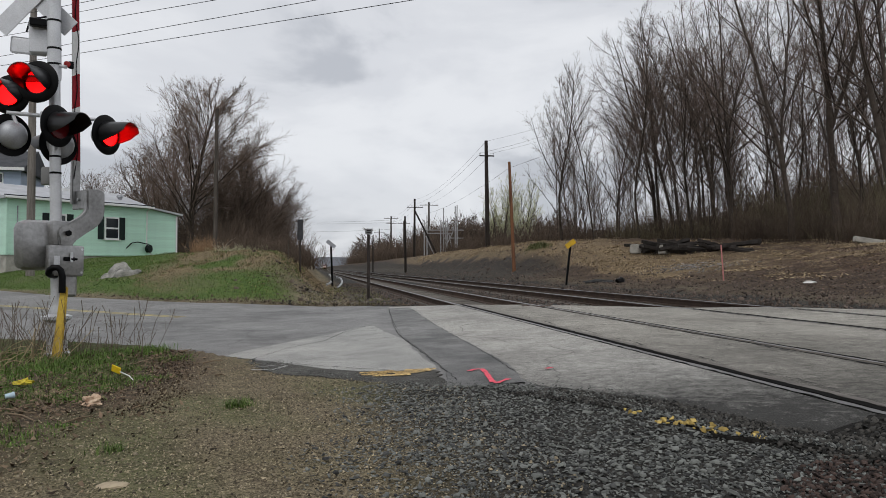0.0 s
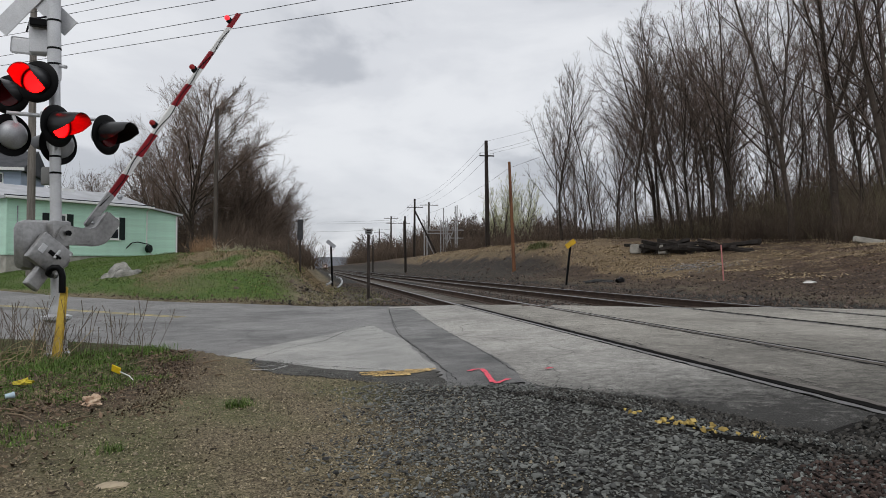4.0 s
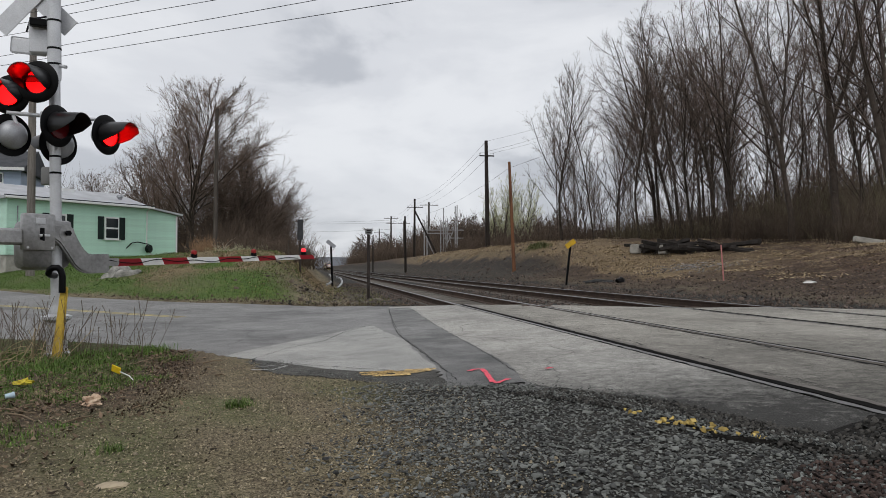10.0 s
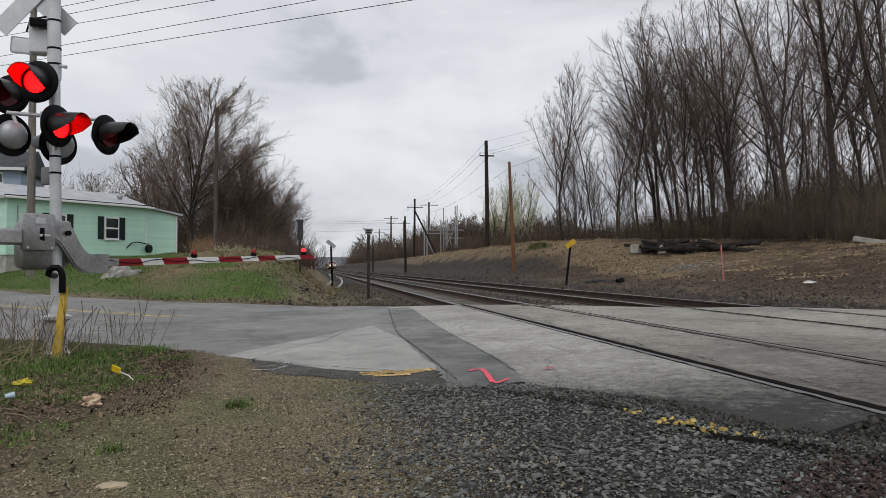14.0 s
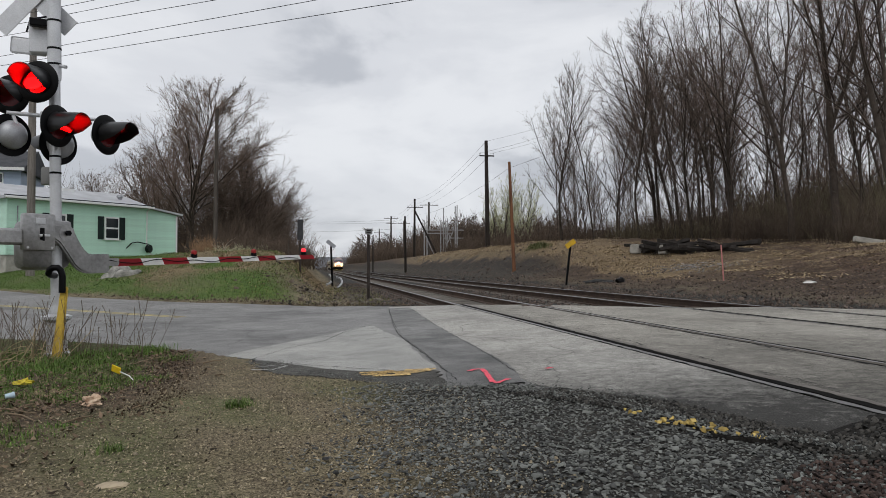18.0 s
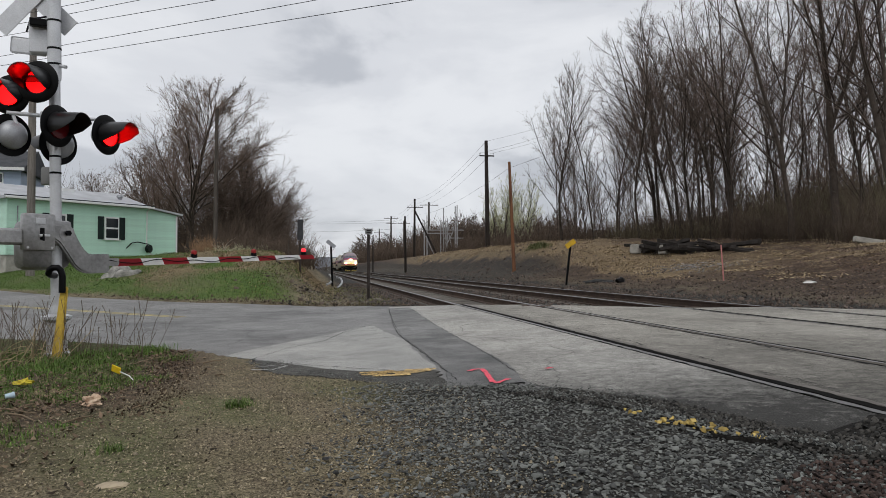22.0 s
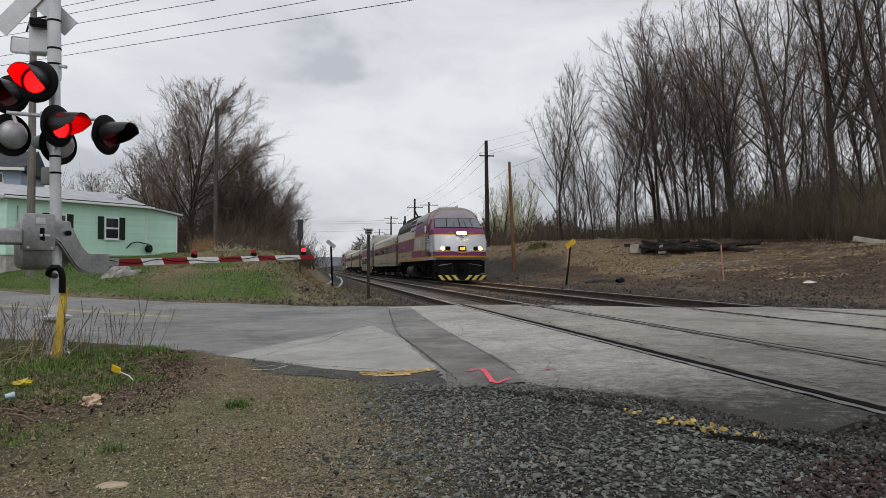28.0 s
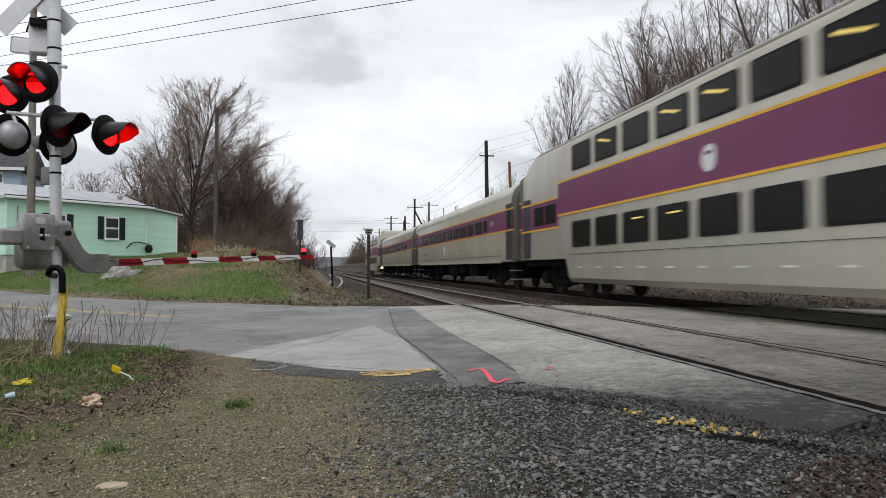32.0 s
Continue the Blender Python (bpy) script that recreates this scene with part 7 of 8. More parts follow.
CRACK = mat("dark_crack", (0.02, 0.02, 0.02), 0.95, 0, 0.3, 5.0)


overlay("dark_edge", np.arange(2.2, 5.6, 0.06), edges(*[(x - 0.22, y) for x, y in EDGE_L]), edges(*[(min(x + 0.07, R1 - 0.07), y) for x, y in EDGE_L]), 0.009, CRUMBLE, "black crumbling edge of the asphalt", seed=9, wob=0.035)
overlay("dirt_edge", np.arange(2.2, 3.87, 0.05), edges((2.62, 2.2), (2.50, 3.3), (2.55, 3.5), (3.05, 3.76), (3.21, 3.87)), edges((R1 - 0.07, 2.2), (R1 - 0.07, 4.0)), 0.013, CRUMBLE, "black oily dirt where the paving ends beside the rail", "dirt", seed=19, wob=0.03)


def crack(pts, width, seed, name="crack", jog=0.012):
    """A filled crack: a thin uneven ribbon on the paving."""
    r = random.Random(seed)
    line = []
    for (x0, y0), (x1, y1) in zip(pts, pts[1:]):
        n = max(2, int(math.hypot(x1 - x0, y1 - y0) / 0.07))
        line += [(x0 + (x1 - x0) * k / n + r.uniform(-jog, jog), y0 + (y1 - y0) * k / n + r.uniform(-jog, jog)) for k in range(n)]
    line.append(pts[-1])
    v, f = [], []
    for i, (x, y) in enumerate(line):
        a = line[max(0, i - 1)]
        b2 = line[min(len(line) - 1, i + 1)]
        dx, dy = b2[0] - a[0], b2[1] - a[1]
        d = math.hypot(dx, dy) + 1e-6
        w = width * r.uniform(0.15, 0.75)
        for s in (-1, 1):
            xx, yy = x - s * dy / d * w, y + s * dx / d * w
            v.append((xx, yy, float(road_z(xx, yy)) + 0.015))
        if i:
            f.append((2 * i - 2, 2 * i - 1, 2 * i + 1, 2 * i))
    return tagged(part(name, pymesh(name, v, f), CRACK), "dark crack in the asphalt", "crack", "cracks in the asphalt", "structure")


crack([(-0.70, 8.6), (-0.35, 9.6), (0.15, 10.4), (0.45, 11.6), (0.95, 12.6)], 0.015, 1)
crack([(-0.70, 8.6), (-0.3, 8.1), (0.3, 7.5), (0.75, 7.05)], 0.013, 2)
crack([(1.19, 6.2), (1.2, 8.6), (1.18, 10.7), (1.3, 12.6), (1.64, 16.6)], 0.008, 3)
crack([(1.74, 6.2), (1.82, 8.0), (1.9, 11.8), (2.1, 16.2)], 0.006, 4)
crack([(0.35, 10.0), (0.8, 10.25), (1.15, 10.2)], 0.012, 5)
crack([(2.0, 12.0), (2.4, 11.9), (2.7, 12.1)], 0.012, 6)
crack([(2.35, 9.6), (2.6, 9.2), (2.9, 9.0)], 0.010, 7)
for k in range(6):
    x = R1 + 0.225 + 0.04 * math.sin(k * 3)
    crack([(x, 4.6 + k * 1.5), (x + 0.05, 5.1 + k * 1.5), (x + 0.01, 5.5 + k * 1.5)], 0.014, 20 + k)
    crack([(R2 - 0.155, 5.0 + k * 1.4), (R2 - 0.20, 5.4 + k * 1.4), (R2 - 0.155, 5.9 + k * 1.4)], 0.022, 30 + k)
    crack([(R3 - 0.10, 8.0 + k * 0.8), (R3 - 0.14, 8.4 + k * 0.8)], 0.03, 40 + k)


def spray(name, color, dark, cover):
    """Thin sprayed paint: speckled, with gaps where the asphalt shows through."""
    m = mat(name, color, 0.8, 0, 0.3, 9.0, dark=dark)
    n, l = m.node_tree.nodes, m.node_tree.links
    co = n.new("ShaderNodeTexCoord")
    t = n.new("ShaderNodeTexNoise")
    t.inputs["Scale"].default_value, t.inputs["Detail"].default_value, t.inputs["Roughness"].default_value = 34.0, 5.0, 0.75
    l.new(co.outputs["Object"], t.inputs["Vector"])
    r = n.new("ShaderNodeMapRange")
    r.inputs["From Min"].default_value, r.inputs["From Max"].default_value = cover - 0.06, cover + 0.06
    l.new(t.outputs["Fac"], r.inputs["Value"])
    l.new(r.outputs[0], n["Principled BSDF"].inputs["Alpha"])
    return m


PAINT_Y = spray("yellow_marking_paint", (0.70, 0.47, 0.17), (0.34, 0.25, 0.13), 0.44)
PAINT_P = spray("pink_marking_paint", (0.80, 0.10, 0.15), (0.45, 0.08, 0.10), 0.40)
PAINT_W = mat("faded_white_paint", (0.42, 0.42, 0.40), 0.85, 0, 0.4, 9.0)
PAINT_C = mat("faded_yellow_centre_line", (0.55, 0.44, 0.16), 0.8, 0, 0.3, 5.0, dark=(0.28, 0.25, 0.16))


def stroke(pts, width, material, label, seed=1, lift=0.019, category="painted mark"):
    r = random.Random(seed)
    v, f = [], []
    line = []
    for (x0, y0), (x1, y1) in zip(pts, pts[1:]):
        n = max(2, int(math.hypot(x1 - x0, y1 - y0) / 0.05))
        line += [(x0 + (x1 - x0) * k / n, y0 + (y1 - y0) * k / n) for k in range(n)]
    line.append(pts[-1])
    for i, (x, y) in enumerate(line):
        a, b2 = line[max(0, i - 1)], line[min(len(line) - 1, i + 1)]
        dx, dy = b2[0] - a[0], b2[1] - a[1]
        d = math.hypot(dx, dy) + 1e-6
        w = width / 2 * r.uniform(0.65, 1.15)
        for s in (-1, 1):
            xx, yy = x - s * dy / d * w, y + s * dx / d * w
            v.append((xx, yy, float(road_z(xx, yy)) + lift))
        if i:
            f.append((2 * i - 2, 2 * i - 1, 2 * i + 1, 2 * i))
    return tagged(part("painted_mark", pymesh("painted_mark", v, f), material), label, category, "marks sprayed on the asphalt")


stroke([(1.37, 6.62), (1.45, 6.70), (1.51, 6.68), (1.50, 6.50), (1.43, 5.92)], 0.05, PAINT_P, "pink sprayed line on the asphalt", 1)
stroke([(1.44, 5.86), (1.50, 5.93), (1.59, 6.03)], 0.05, PAINT_P, "pink sprayed line on the asphalt", 2)
stroke([(2.03, 6.42), (2.10, 6.46)], 0.06, PAINT_P, "pink sprayed dot on the asphalt", 3)
for k, (x0, y0, x1, y1) in enumerate(((0.42, 6.98, 0.72, 7.02), (0.42, 6.84, 0.66, 6.88), (0.58, 6.92, 0.96, 7.02), (0.74, 6.84, 1.06, 7.00), (0.52, 6.76, 0.86, 6.78), (0.84, 7.06, 1.12, 7.08), (0.66, 7.08, 0.78, 6.84), (0.50, 7.02, 0.60, 6.82))):
    y0, y1 = y0 - 0.32 * (x0 - 0.75) - 0.04, y1 - 0.32 * (x1 - 0.75) - 0.04
    stroke([(x0, y0), ((x0 + x1) / 2 + 0.02, (y0 + y1) / 2 - 0.02), (x1, y1)], 0.10, PAINT_Y, "yellow sprayed strokes on the asphalt edge", 10 + k)
stroke([(-0.62, 7.70), (-0.42, 7.58), (-0.28, 7.86)], 0.035, PAINT_W, "faint white sprayed line", 30)
stroke([(-0.62, 7.85), (-0.30, 7.98)], 0.03, PAINT_W, "faint white sprayed line", 31)
for off in (-0.10, 0.10):
    pts = [(-2.7 - 0.79 * d - 0.61 * 0 + 0.61 * off, 16.1 + 0.59 * d + 0.79 * off) for d in np.arange(0, 26, 2.0)]
    stroke(pts, 0.10, PAINT_C, "faded double yellow centre line", 40, 0.006, "road marking")

# ---- loose stones, pebbles, grass and litter on the ground ----


def stones(name, x, y, size, material, label, seed, sink=0.25, flat=0.55, k=5, base=None, tilt=0.38):
    """Many angular shards as one mesh: uneven flat prisms, each turned and tilted at random."""
    rng = np.random.default_rng(seed)
    n = len(x)
    a = (np.arange(k)[None] + rng.uniform(-0.35, 0.35, (n, k))) * 2 * np.pi / k
    r = rng.uniform(0.32, 0.62, (n, k))
    long_, wide = rng.uniform(0.9, 1.8, n)[:, None], rng.uniform(0.6, 1.1, n)[:, None]
    h = flat * rng.uniform(0.5, 1.4, n)[:, None]
    low = np.stack([np.cos(a) * r * long_, np.sin(a) * r * wide, -h * 0.5 + 0 * r], -1)
    top = np.stack([np.cos(a) * r * long_ * 0.82, np.sin(a) * r * wide * 0.82, h * 0.5 + h * rng.uniform(-0.35, 0.35, (n, k))], -1)
    v = np.concatenate([low, top], 1) * size[:, None, None]
    for i, j, sd in ((1, 2, tilt), (0, 2, tilt), (0, 1, 9.0)):
        t = rng.normal(0, sd, n)
        c, s2 = np.cos(t)[:, None], np.sin(t)[:, None]
        p, q = v[..., i].copy(), v[..., j].copy()
        v[..., i], v[..., j] = p * c - q * s2, p * s2 + q * c
    z = (land(x, y)[0] if base is None else base) + size * flat * (0.5 - sink) + rng.uniform(0, 0.35, n) * size
    v = v + np.stack([x, y, z], 1)[:, None, :]
    tri = [(k, k + i, k + i + 1) for i in range(1, k - 1)]
    for i in range(k):
        j = (i + 1) % k
        tri += [(i, j, k + j), (i, k + j, k + i)]
    f = (np.arange(n)[:, None, None] * 2 * k + np.array(tri)[None]).reshape(-1, 3)
    me = fast_mesh(name, v.reshape(-1, 3), f, material, False)
    return tagged(part(name, me, None), label, "stones", kind="stuff")


def leaves(name, x, y, size, material, label, seed, lift=0.0):
    """Dead leaves: small curled diamonds lying about, as one mesh."""
    rng = np.random.default_rng(seed)
    n = len(x)
    a = rng.uniform(0, 2 * np.pi, n)
    d = np.stack([np.cos(a), np.sin(a), rng.normal(0, 0.35, n)], 1) * size[:, None]
    e = np.stack([-np.sin(a), np.cos(a), rng.normal(0, 0.35, n)], 1) * (size * rng.uniform(0.35, 0.7, n))[:, None]
    c = np.stack([x, y, land(x, y)[0] + size * 0.35 + lift * rng.random(n)], 1)
    up = np.array([0, 0, 0.35]) * size[:, None]
    v = np.stack([c - d + up, c - e, c + d + up * rng.uniform(0, 1.5, (n, 1)), c + e], 1)
    f = (np.arange(n)[:, None, None] * 4 + np.array([(0, 1, 2), (0, 2, 3)])[None]).reshape(-1, 3)
    return tagged(part(name, fast_mesh(name, v.reshape(-1, 3), f, material, False), None), label, "grit" if name == "grit" else "dead leaves", kind="stuff")


def scatter(x0, x1, y0, y1, n, seed, keep=None):
    rng = np.random.default_rng(seed)
    x, y = rng.uniform(x0, x1, n), rng.uniform(y0, y1, n)
    nn, s = x * NX + y * NY, x * SX + y * SY
    ok = (nn < front_n(s) - 0.05) | (nn > back_n(s) + 0.05)
    if keep is not None:
        ok &= rng.random(n) < keep(x, y)
    return x[ok], y[ok]


BALLAST = island("grey_ballast_stones", (0.003, 0.003, 0.003), (0.19, 0.198, 0.180), 0.55, 0.45)
BALLAST_R = island("brown_ballast_stones", (0.022, 0.016, 0.013), (0.17, 0.13, 0.105))
REDDISH = island("reddish_ballast_stones", (0.012, 0.008, 0.007), (0.085, 0.057, 0.047))
LEAF = island("dead_brown_leaves", (0.030, 0.020, 0.012), (0.23, 0.165, 0.105))
LEAF_T = island("tan_leaf_litter", (0.035, 0.023, 0.019), (0.22, 0.145, 0.115))
PEBBLE = island("brown_grit", (0.022, 0.017, 0.011), (0.40, 0.34, 0.235))
rng = np.random.default_rng(77)
x, y = scatter(-0.4, 3.3, 2.4, 6.3, 42000, 1, lambda x, y: smooth_step(-0.25, 0.85, x + 0.10 * np.sin(y * 5) + 0.14 * np.sin(y * 2.1)) ** 1.4)
stones("ballast", x, y, rng.uniform(0.007, 0.027, len(x)) * (0.75 + 1.0 * rng.random(len(x)) ** 5), BALLAST, "dark grey angular ballast stones beside the road", 2, -0.2, 0.22, 4, None, 0.26)
x, y = scatter(1.5, 3.3, 2.2, 4.0, 9000, 5, lambda x, y: smooth_step(1.65, 1.95, x - 1.11 * (y - 2.65) + 0.06 * np.sin(y * 9)))
stones("ballast", x, y, rng.uniform(0.012, 0.032, len(x)), REDDISH, "reddish brown ballast stones", 6, -0.5, 0.3, 4)
ty = rng.uniform(2.4, 8.4, 5200)
tx = np.interp(ty, [2.2, 3.0, 3.35, 3.7, 4.2, 4.6, 5.0, 5.6, 6.1, 6.75, 7.5, 8.4], [2.90, 2.80, 2.66, 2.36, 2.28, 2.2, 1.93, 1.58, 1.05, 0.5, -0.25, -0.55]) - 0.20 + np.abs(rng.normal(0, 1.0, 5200)) * np.where(ty < 4.7, 0.13, 0.20)
stones("ballast", tx, ty, rng.uniform(0.006, 0.024, 5200) * np.where(ty > 5.8, 0.5, 1.0), BALLAST, "loose dark chips along the crumbling asphalt", 61, 0.1, 0.35, 4, road_z(tx, ty) + 0.014)
CHIP = island("black_asphalt_crumbs", (0.006, 0.006, 0.0055), (0.085, 0.08, 0.072), 0.8, 0.2)
ty = rng.uniform(2.3, 5.4, 3800)
rim = np.interp(ty, [p[1] for p in EDGE_L], [p[0] for p in EDGE_L])
off = rng.uniform(-0.30, 0.14, 3800)
off = np.where((ty > 3.5) & (ty < 4.5) & (off < -0.12), rng.uniform(-0.1, 0.14, 3800), off)
tx = rim + off
rise = smooth_step(-0.28, -0.14, off)
stones("asphalt_crumbs", tx, ty, rng.uniform(0.008, 0.026, 3800), CHIP, "black crumbs of broken asphalt along the paving's rim", 63, 0.0, 0.5, 5, (land(tx, ty)[0] + 0.01) * (1 - rise) + (road_z(tx, ty) + 0.012) * rise)
ty = rng.uniform(3.55, 5.3, 600)
tx = np.interp(ty, [p[1] for p in EDGE_L], [p[0] for p in EDGE_L]) + 0.05 + np.abs(rng.normal(0, 0.22, 600))
stones("aggregate", tx, ty, rng.uniform(0.002, 0.0055, 600), island("pale_aggregate_chips", (0.07, 0.066, 0.060), (0.30, 0.288, 0.26)), "pale aggregate chips loose on the worn paving", 67, 0.1, 0.5, 4, road_z(tx, ty) + 0.006)
ty = rng.uniform(2.4, 3.75, 900)
tx = rng.uniform(2.55, 3.2, 900)
lay = ty < 3.42 + 0.55 * (tx - 2.5)
stones("asphalt_crumbs", tx[lay], ty[lay], rng.uniform(0.010, 0.035, lay.sum()), CHIP, "black clods of oily dirt beside the rail", 68, 0.2, 0.5, 5, road_z(tx[lay], ty[lay]) + 0.012)
YSTONE = island("yellow_painted_stones", (0.24, 0.17, 0.05), (0.66, 0.49, 0.16))
tt = rng.random(80)
x, y = 1.93 + 0.37 * tt + rng.normal(0, 0.03, 80), 4.37 - 0.80 * tt + rng.normal(0, 0.05, 80)
keep_ = (tt < 0.06) | ((tt > 0.30) & (tt < 0.8)) | (tt > 0.93)
stones("painted_stones", x[keep_], y[keep_], rng.uniform(0.020, 0.042, keep_.sum()), YSTONE, "ballast stones sprayed with yellow paint", 3, -1.3, 0.4)
x, y = scatter(1.2, 11.0, 15.5, 46, 17000, 7, lambda x, y: np.clip(30 / y - 0.25, 0.1, 1) * smooth_step(1.0, 2.0, x))
stones("ballast", x, y, rng.uniform(0.028, 0.06, len(x)) * np.where((x > 2.7) & (x < 5.4), 0.6, 0.9), BALLAST_R, "brown-grey ballast between the tracks", 8, 0.25, 0.55, 4)
x, y = scatter(9.8, 20, 12, 48, 24000, 9, lambda x, y: smooth_step(20, 13, x) * np.clip(22 / y, 0.3, 1))
stones("bank_stones", x, y, rng.uniform(0.02, 0.06, len(x)) * (0.7 + 1.6 * rng.random(len(x)) ** 6), BALLAST_R, "brown stones and clods on the bank", 10, 0.1, 0.5, 4)
x, y = scatter(10.2, 17, 40, 130, 5500, 15, lambda x, y: np.clip(60 / y, 0.3, 1))
stones("bank_clods", x, y, rng.uniform(0.04, 0.11, len(x)) * (0.6 + rng.random(len(x)) ** 4), BALLAST_R, "dark clods and rubble on the railway bank", 16, 0.3, 0.55, 4)
x, y = scatter(-4.0, 1.2, 2.5, 8.5, 24000, 11, lambda x, y: np.clip(4.5 / y, 0.2, 1) * (0.35 + 0.65 * smooth_step(-2.6, -1.2, x)))
stones("pebbles", x, y, rng.uniform(0.004, 0.010, len(x)) * (1 + 1.5 * rng.random(len(x)) ** 7), PEBBLE, "small brown pebbles and grit in the dirt", 12, 0.0, 0.5, 4)
x, y = scatter(-4.2, 1.2, 2.3, 8.4, 62000, 97, lambda x, y: np.clip(4.2 / y, 0.25, 1) * (0.30 + 0.70 * smooth_step(-2.4, -1.0, x + 0.3 * np.sin(y * 2.2))) * smooth_step(1.3, 0.2, x))
leaves("grit", x, y, rng.uniform(0.003, 0.0085, len(x)) * (1 + rng.random(len(x)) ** 6), island("straw_and_grit", (0.016, 0.012, 0.008), (0.46, 0.385, 0.25)), "tan grit and chopped straw strewn over the lane", 98)
x, y = scatter(-3.0, 1.9, 18, 30, 2600, 13, lambda x, y: smooth_step(-3, -0.5, x) * 0.8)
stones("rubble", x, y, rng.uniform(0.018, 0.06, len(x)) * (0.5 + 1.6 * rng.random(len(x)) ** 6), BALLAST_R, "brown rubble along the road's edge", 14)


def blades(name, x, y, height, material, label, seed, width=0.006, bend=0.5, kind="grass", z=None):
    """Grass: bent two-piece blades as one mesh."""
    rng = np.random.default_rng(seed)
    n = len(x)
    z = land(x, y)[0] if z is None else z
    a = rng.uniform(0, 2 * np.pi, n)
    d = np.stack([np.cos(a), np.sin(a), np.zeros(n)], 1)
    s = np.stack([-np.sin(a), np.cos(a), np.zeros(n)], 1) * (width * rng.uniform(0.6, 1.3, n))[:, None]
    base = np.stack([x, y, z - 0.01], 1)
    lean = bend * rng.uniform(0.2, 1.2, n)
    up = np.array([0, 0, 1.0])
    p1 = base + height[:, None] * (0.6 * up + 0.25 * lean[:, None] * d)
    p2 = base + height[:, None] * (0.95 * up * (1 - 0.3 * lean[:, None]) + 0.8 * lean[:, None] * d)
    v = np.stack([base - s, base + s, p1 - s * 0.8, p1 + s * 0.8, p2 - s * 0.15, p2 + s * 0.15], 1)
    f = (np.arange(n)[:, None, None] * 6 + np.array([(0, 1, 3, 2), (2, 3, 5, 4)])[None]).reshape(-1, 4)
    return tagged(part(name, fast_mesh(name, v.reshape(-1, 3), f, material), None), label, kind, kind="stuff")


GRASS = island("green_spring_grass", (0.045, 0.080, 0.017), (0.135, 0.205, 0.045))
STRAW = island("dead_straw", (0.05, 0.035, 0.02), (0.36, 0.27, 0.15))
x, y = scatter(-17, 0.2, 17, 41, 90000, 21, lambda x, y: np.clip(land(x, y)[1] * 1.0, 0, 1))
blades("lawn", x, y, rng.uniform(0.02, 0.075, len(x)), GRASS, "short green lawn with darker tufts", 22, 0.010)
x, y = scatter(-7.8, 0.9, 23, 54, 80000, 23, lambda x, y: np.clip(land(x, y)[4] * 0.9 + 0.05, 0, 1))
blades("dead_grass", x, y, rng.uniform(0.02, 0.11, len(x)), STRAW, "tan dead grass on the mound", 24, 0.008, 3.5)
x, y = scatter(-7.5, -0.5, 27, 44, 16000, 24, lambda x, y: 0.8 * (np.sin(x * 2.3 + y * 1.1) * np.sin(y * 1.7 - x) > 0.2))
blades("verge_grass", x, y, rng.uniform(0.04, 0.16, len(x)), GRASS, "rough green tufts on the mound", 25, 0.008, 1.2)
x, y = scatter(-5.0, -1.3, 5.0, 10.8, 120000, 25, lambda x, y: land(x, y)[1] * (0.10 + 0.90 * (np.sin(x * 4.1 + y * 2.3) * np.sin(y * 3.7 - x) + 0.5 * np.sin(x * 9 + 3 * y) > 0.15)) * np.clip((y - 4.5) / 4.0, 0.1, 0.8) * 0.55)
blades("verge_grass", x, y, rng.uniform(0.015, 0.07, len(x)) * (0.7 + 0.6 * rng.random(len(x))), GRASS, "patchy green verge grass", 26, 0.003, 1.5)
x, y = scatter(-5.2, -0.9, 3.2, 9.6, 9000, 51, lambda x, y: smooth_step(-0.8, -2.0, x + 0.3 * np.sin(y * 3)) * (0.35 + 0.65 * (np.sin(x * 3.1 - y * 2.7) > -0.2)))
leaves("dead_leaves", x, y, rng.uniform(0.008, 0.028, len(x)), LEAF, "brown dead leaves strewn over the verge", 52)
x, y = scatter(12.5, 34, 17, 62, 50000, 53, lambda x, y: smooth_step(13, 19.5, x + 0.8 * np.sin(y * 0.8)) * np.clip(30 / y, 0.3, 1))
leaves("dead_leaves", x, y, rng.uniform(0.015, 0.055, len(x)), LEAF_T, "pinkish brown leaf litter on the bank", 54)
x, y = scatter(-5.0, -1.0, 4.0, 9.4, 9000, 27, lambda x, y: smooth_step(-1.0, -2.4, x))
blades("dry_stalks", x, y, rng.uniform(0.012, 0.035, len(x)), STRAW, "flattened dry stalks in the verge", 28, 0.002, 5.0)
x, y = scatter(11.5, 30, 24, 72, 26000, 29, lambda x, y: np.clip(smooth_step(13, 16, x) * (0.2 + 0.8 * (np.sin(x * 1.3 + 0.5 * y) * np.sin(y * 0.7 - x * 0.4) > 0.0)), 0, 1))
blades("dead_grass", x, y, rng.uniform(0.03, 0.09, len(x)), STRAW, "tan dead grass and leaves on the bank", 30, 0.012, 3.0)
TAN = island("pale_tan_grass", (0.16, 0.115, 0.07), (0.50, 0.39, 0.24))
x, y = scatter(13.0, 22, 36, 110, 38000, 33, lambda x, y: smooth_step(14.5, 15.2, x + 0.3 * np.sin(y * 0.9)) * smooth_step(22, 17, x) * (0.25 + 0.75 * (np.sin(y * 0.9 + x) + np.sin(y * 0.37) > -0.3)))
blades("dead_grass", x, y, rng.uniform(0.06, 0.24, len(x)), TAN, "pale tan grass along the top of the bank", 34, 0.011, 2.4)
x, y = scatter(17, 30, 24, 40, 22000, 35, lambda x, y: smooth_step(17, 19, x) * (np.sin(x * 2.3 + y * 0.4) * np.sin(y * 1.9 - x) > 0.15))
blades("dead_grass", x, y, rng.uniform(0.03, 0.09, len(x)), TAN, "pale tan leaves and grass in patches on the bank", 36, 0.014, 3.5)
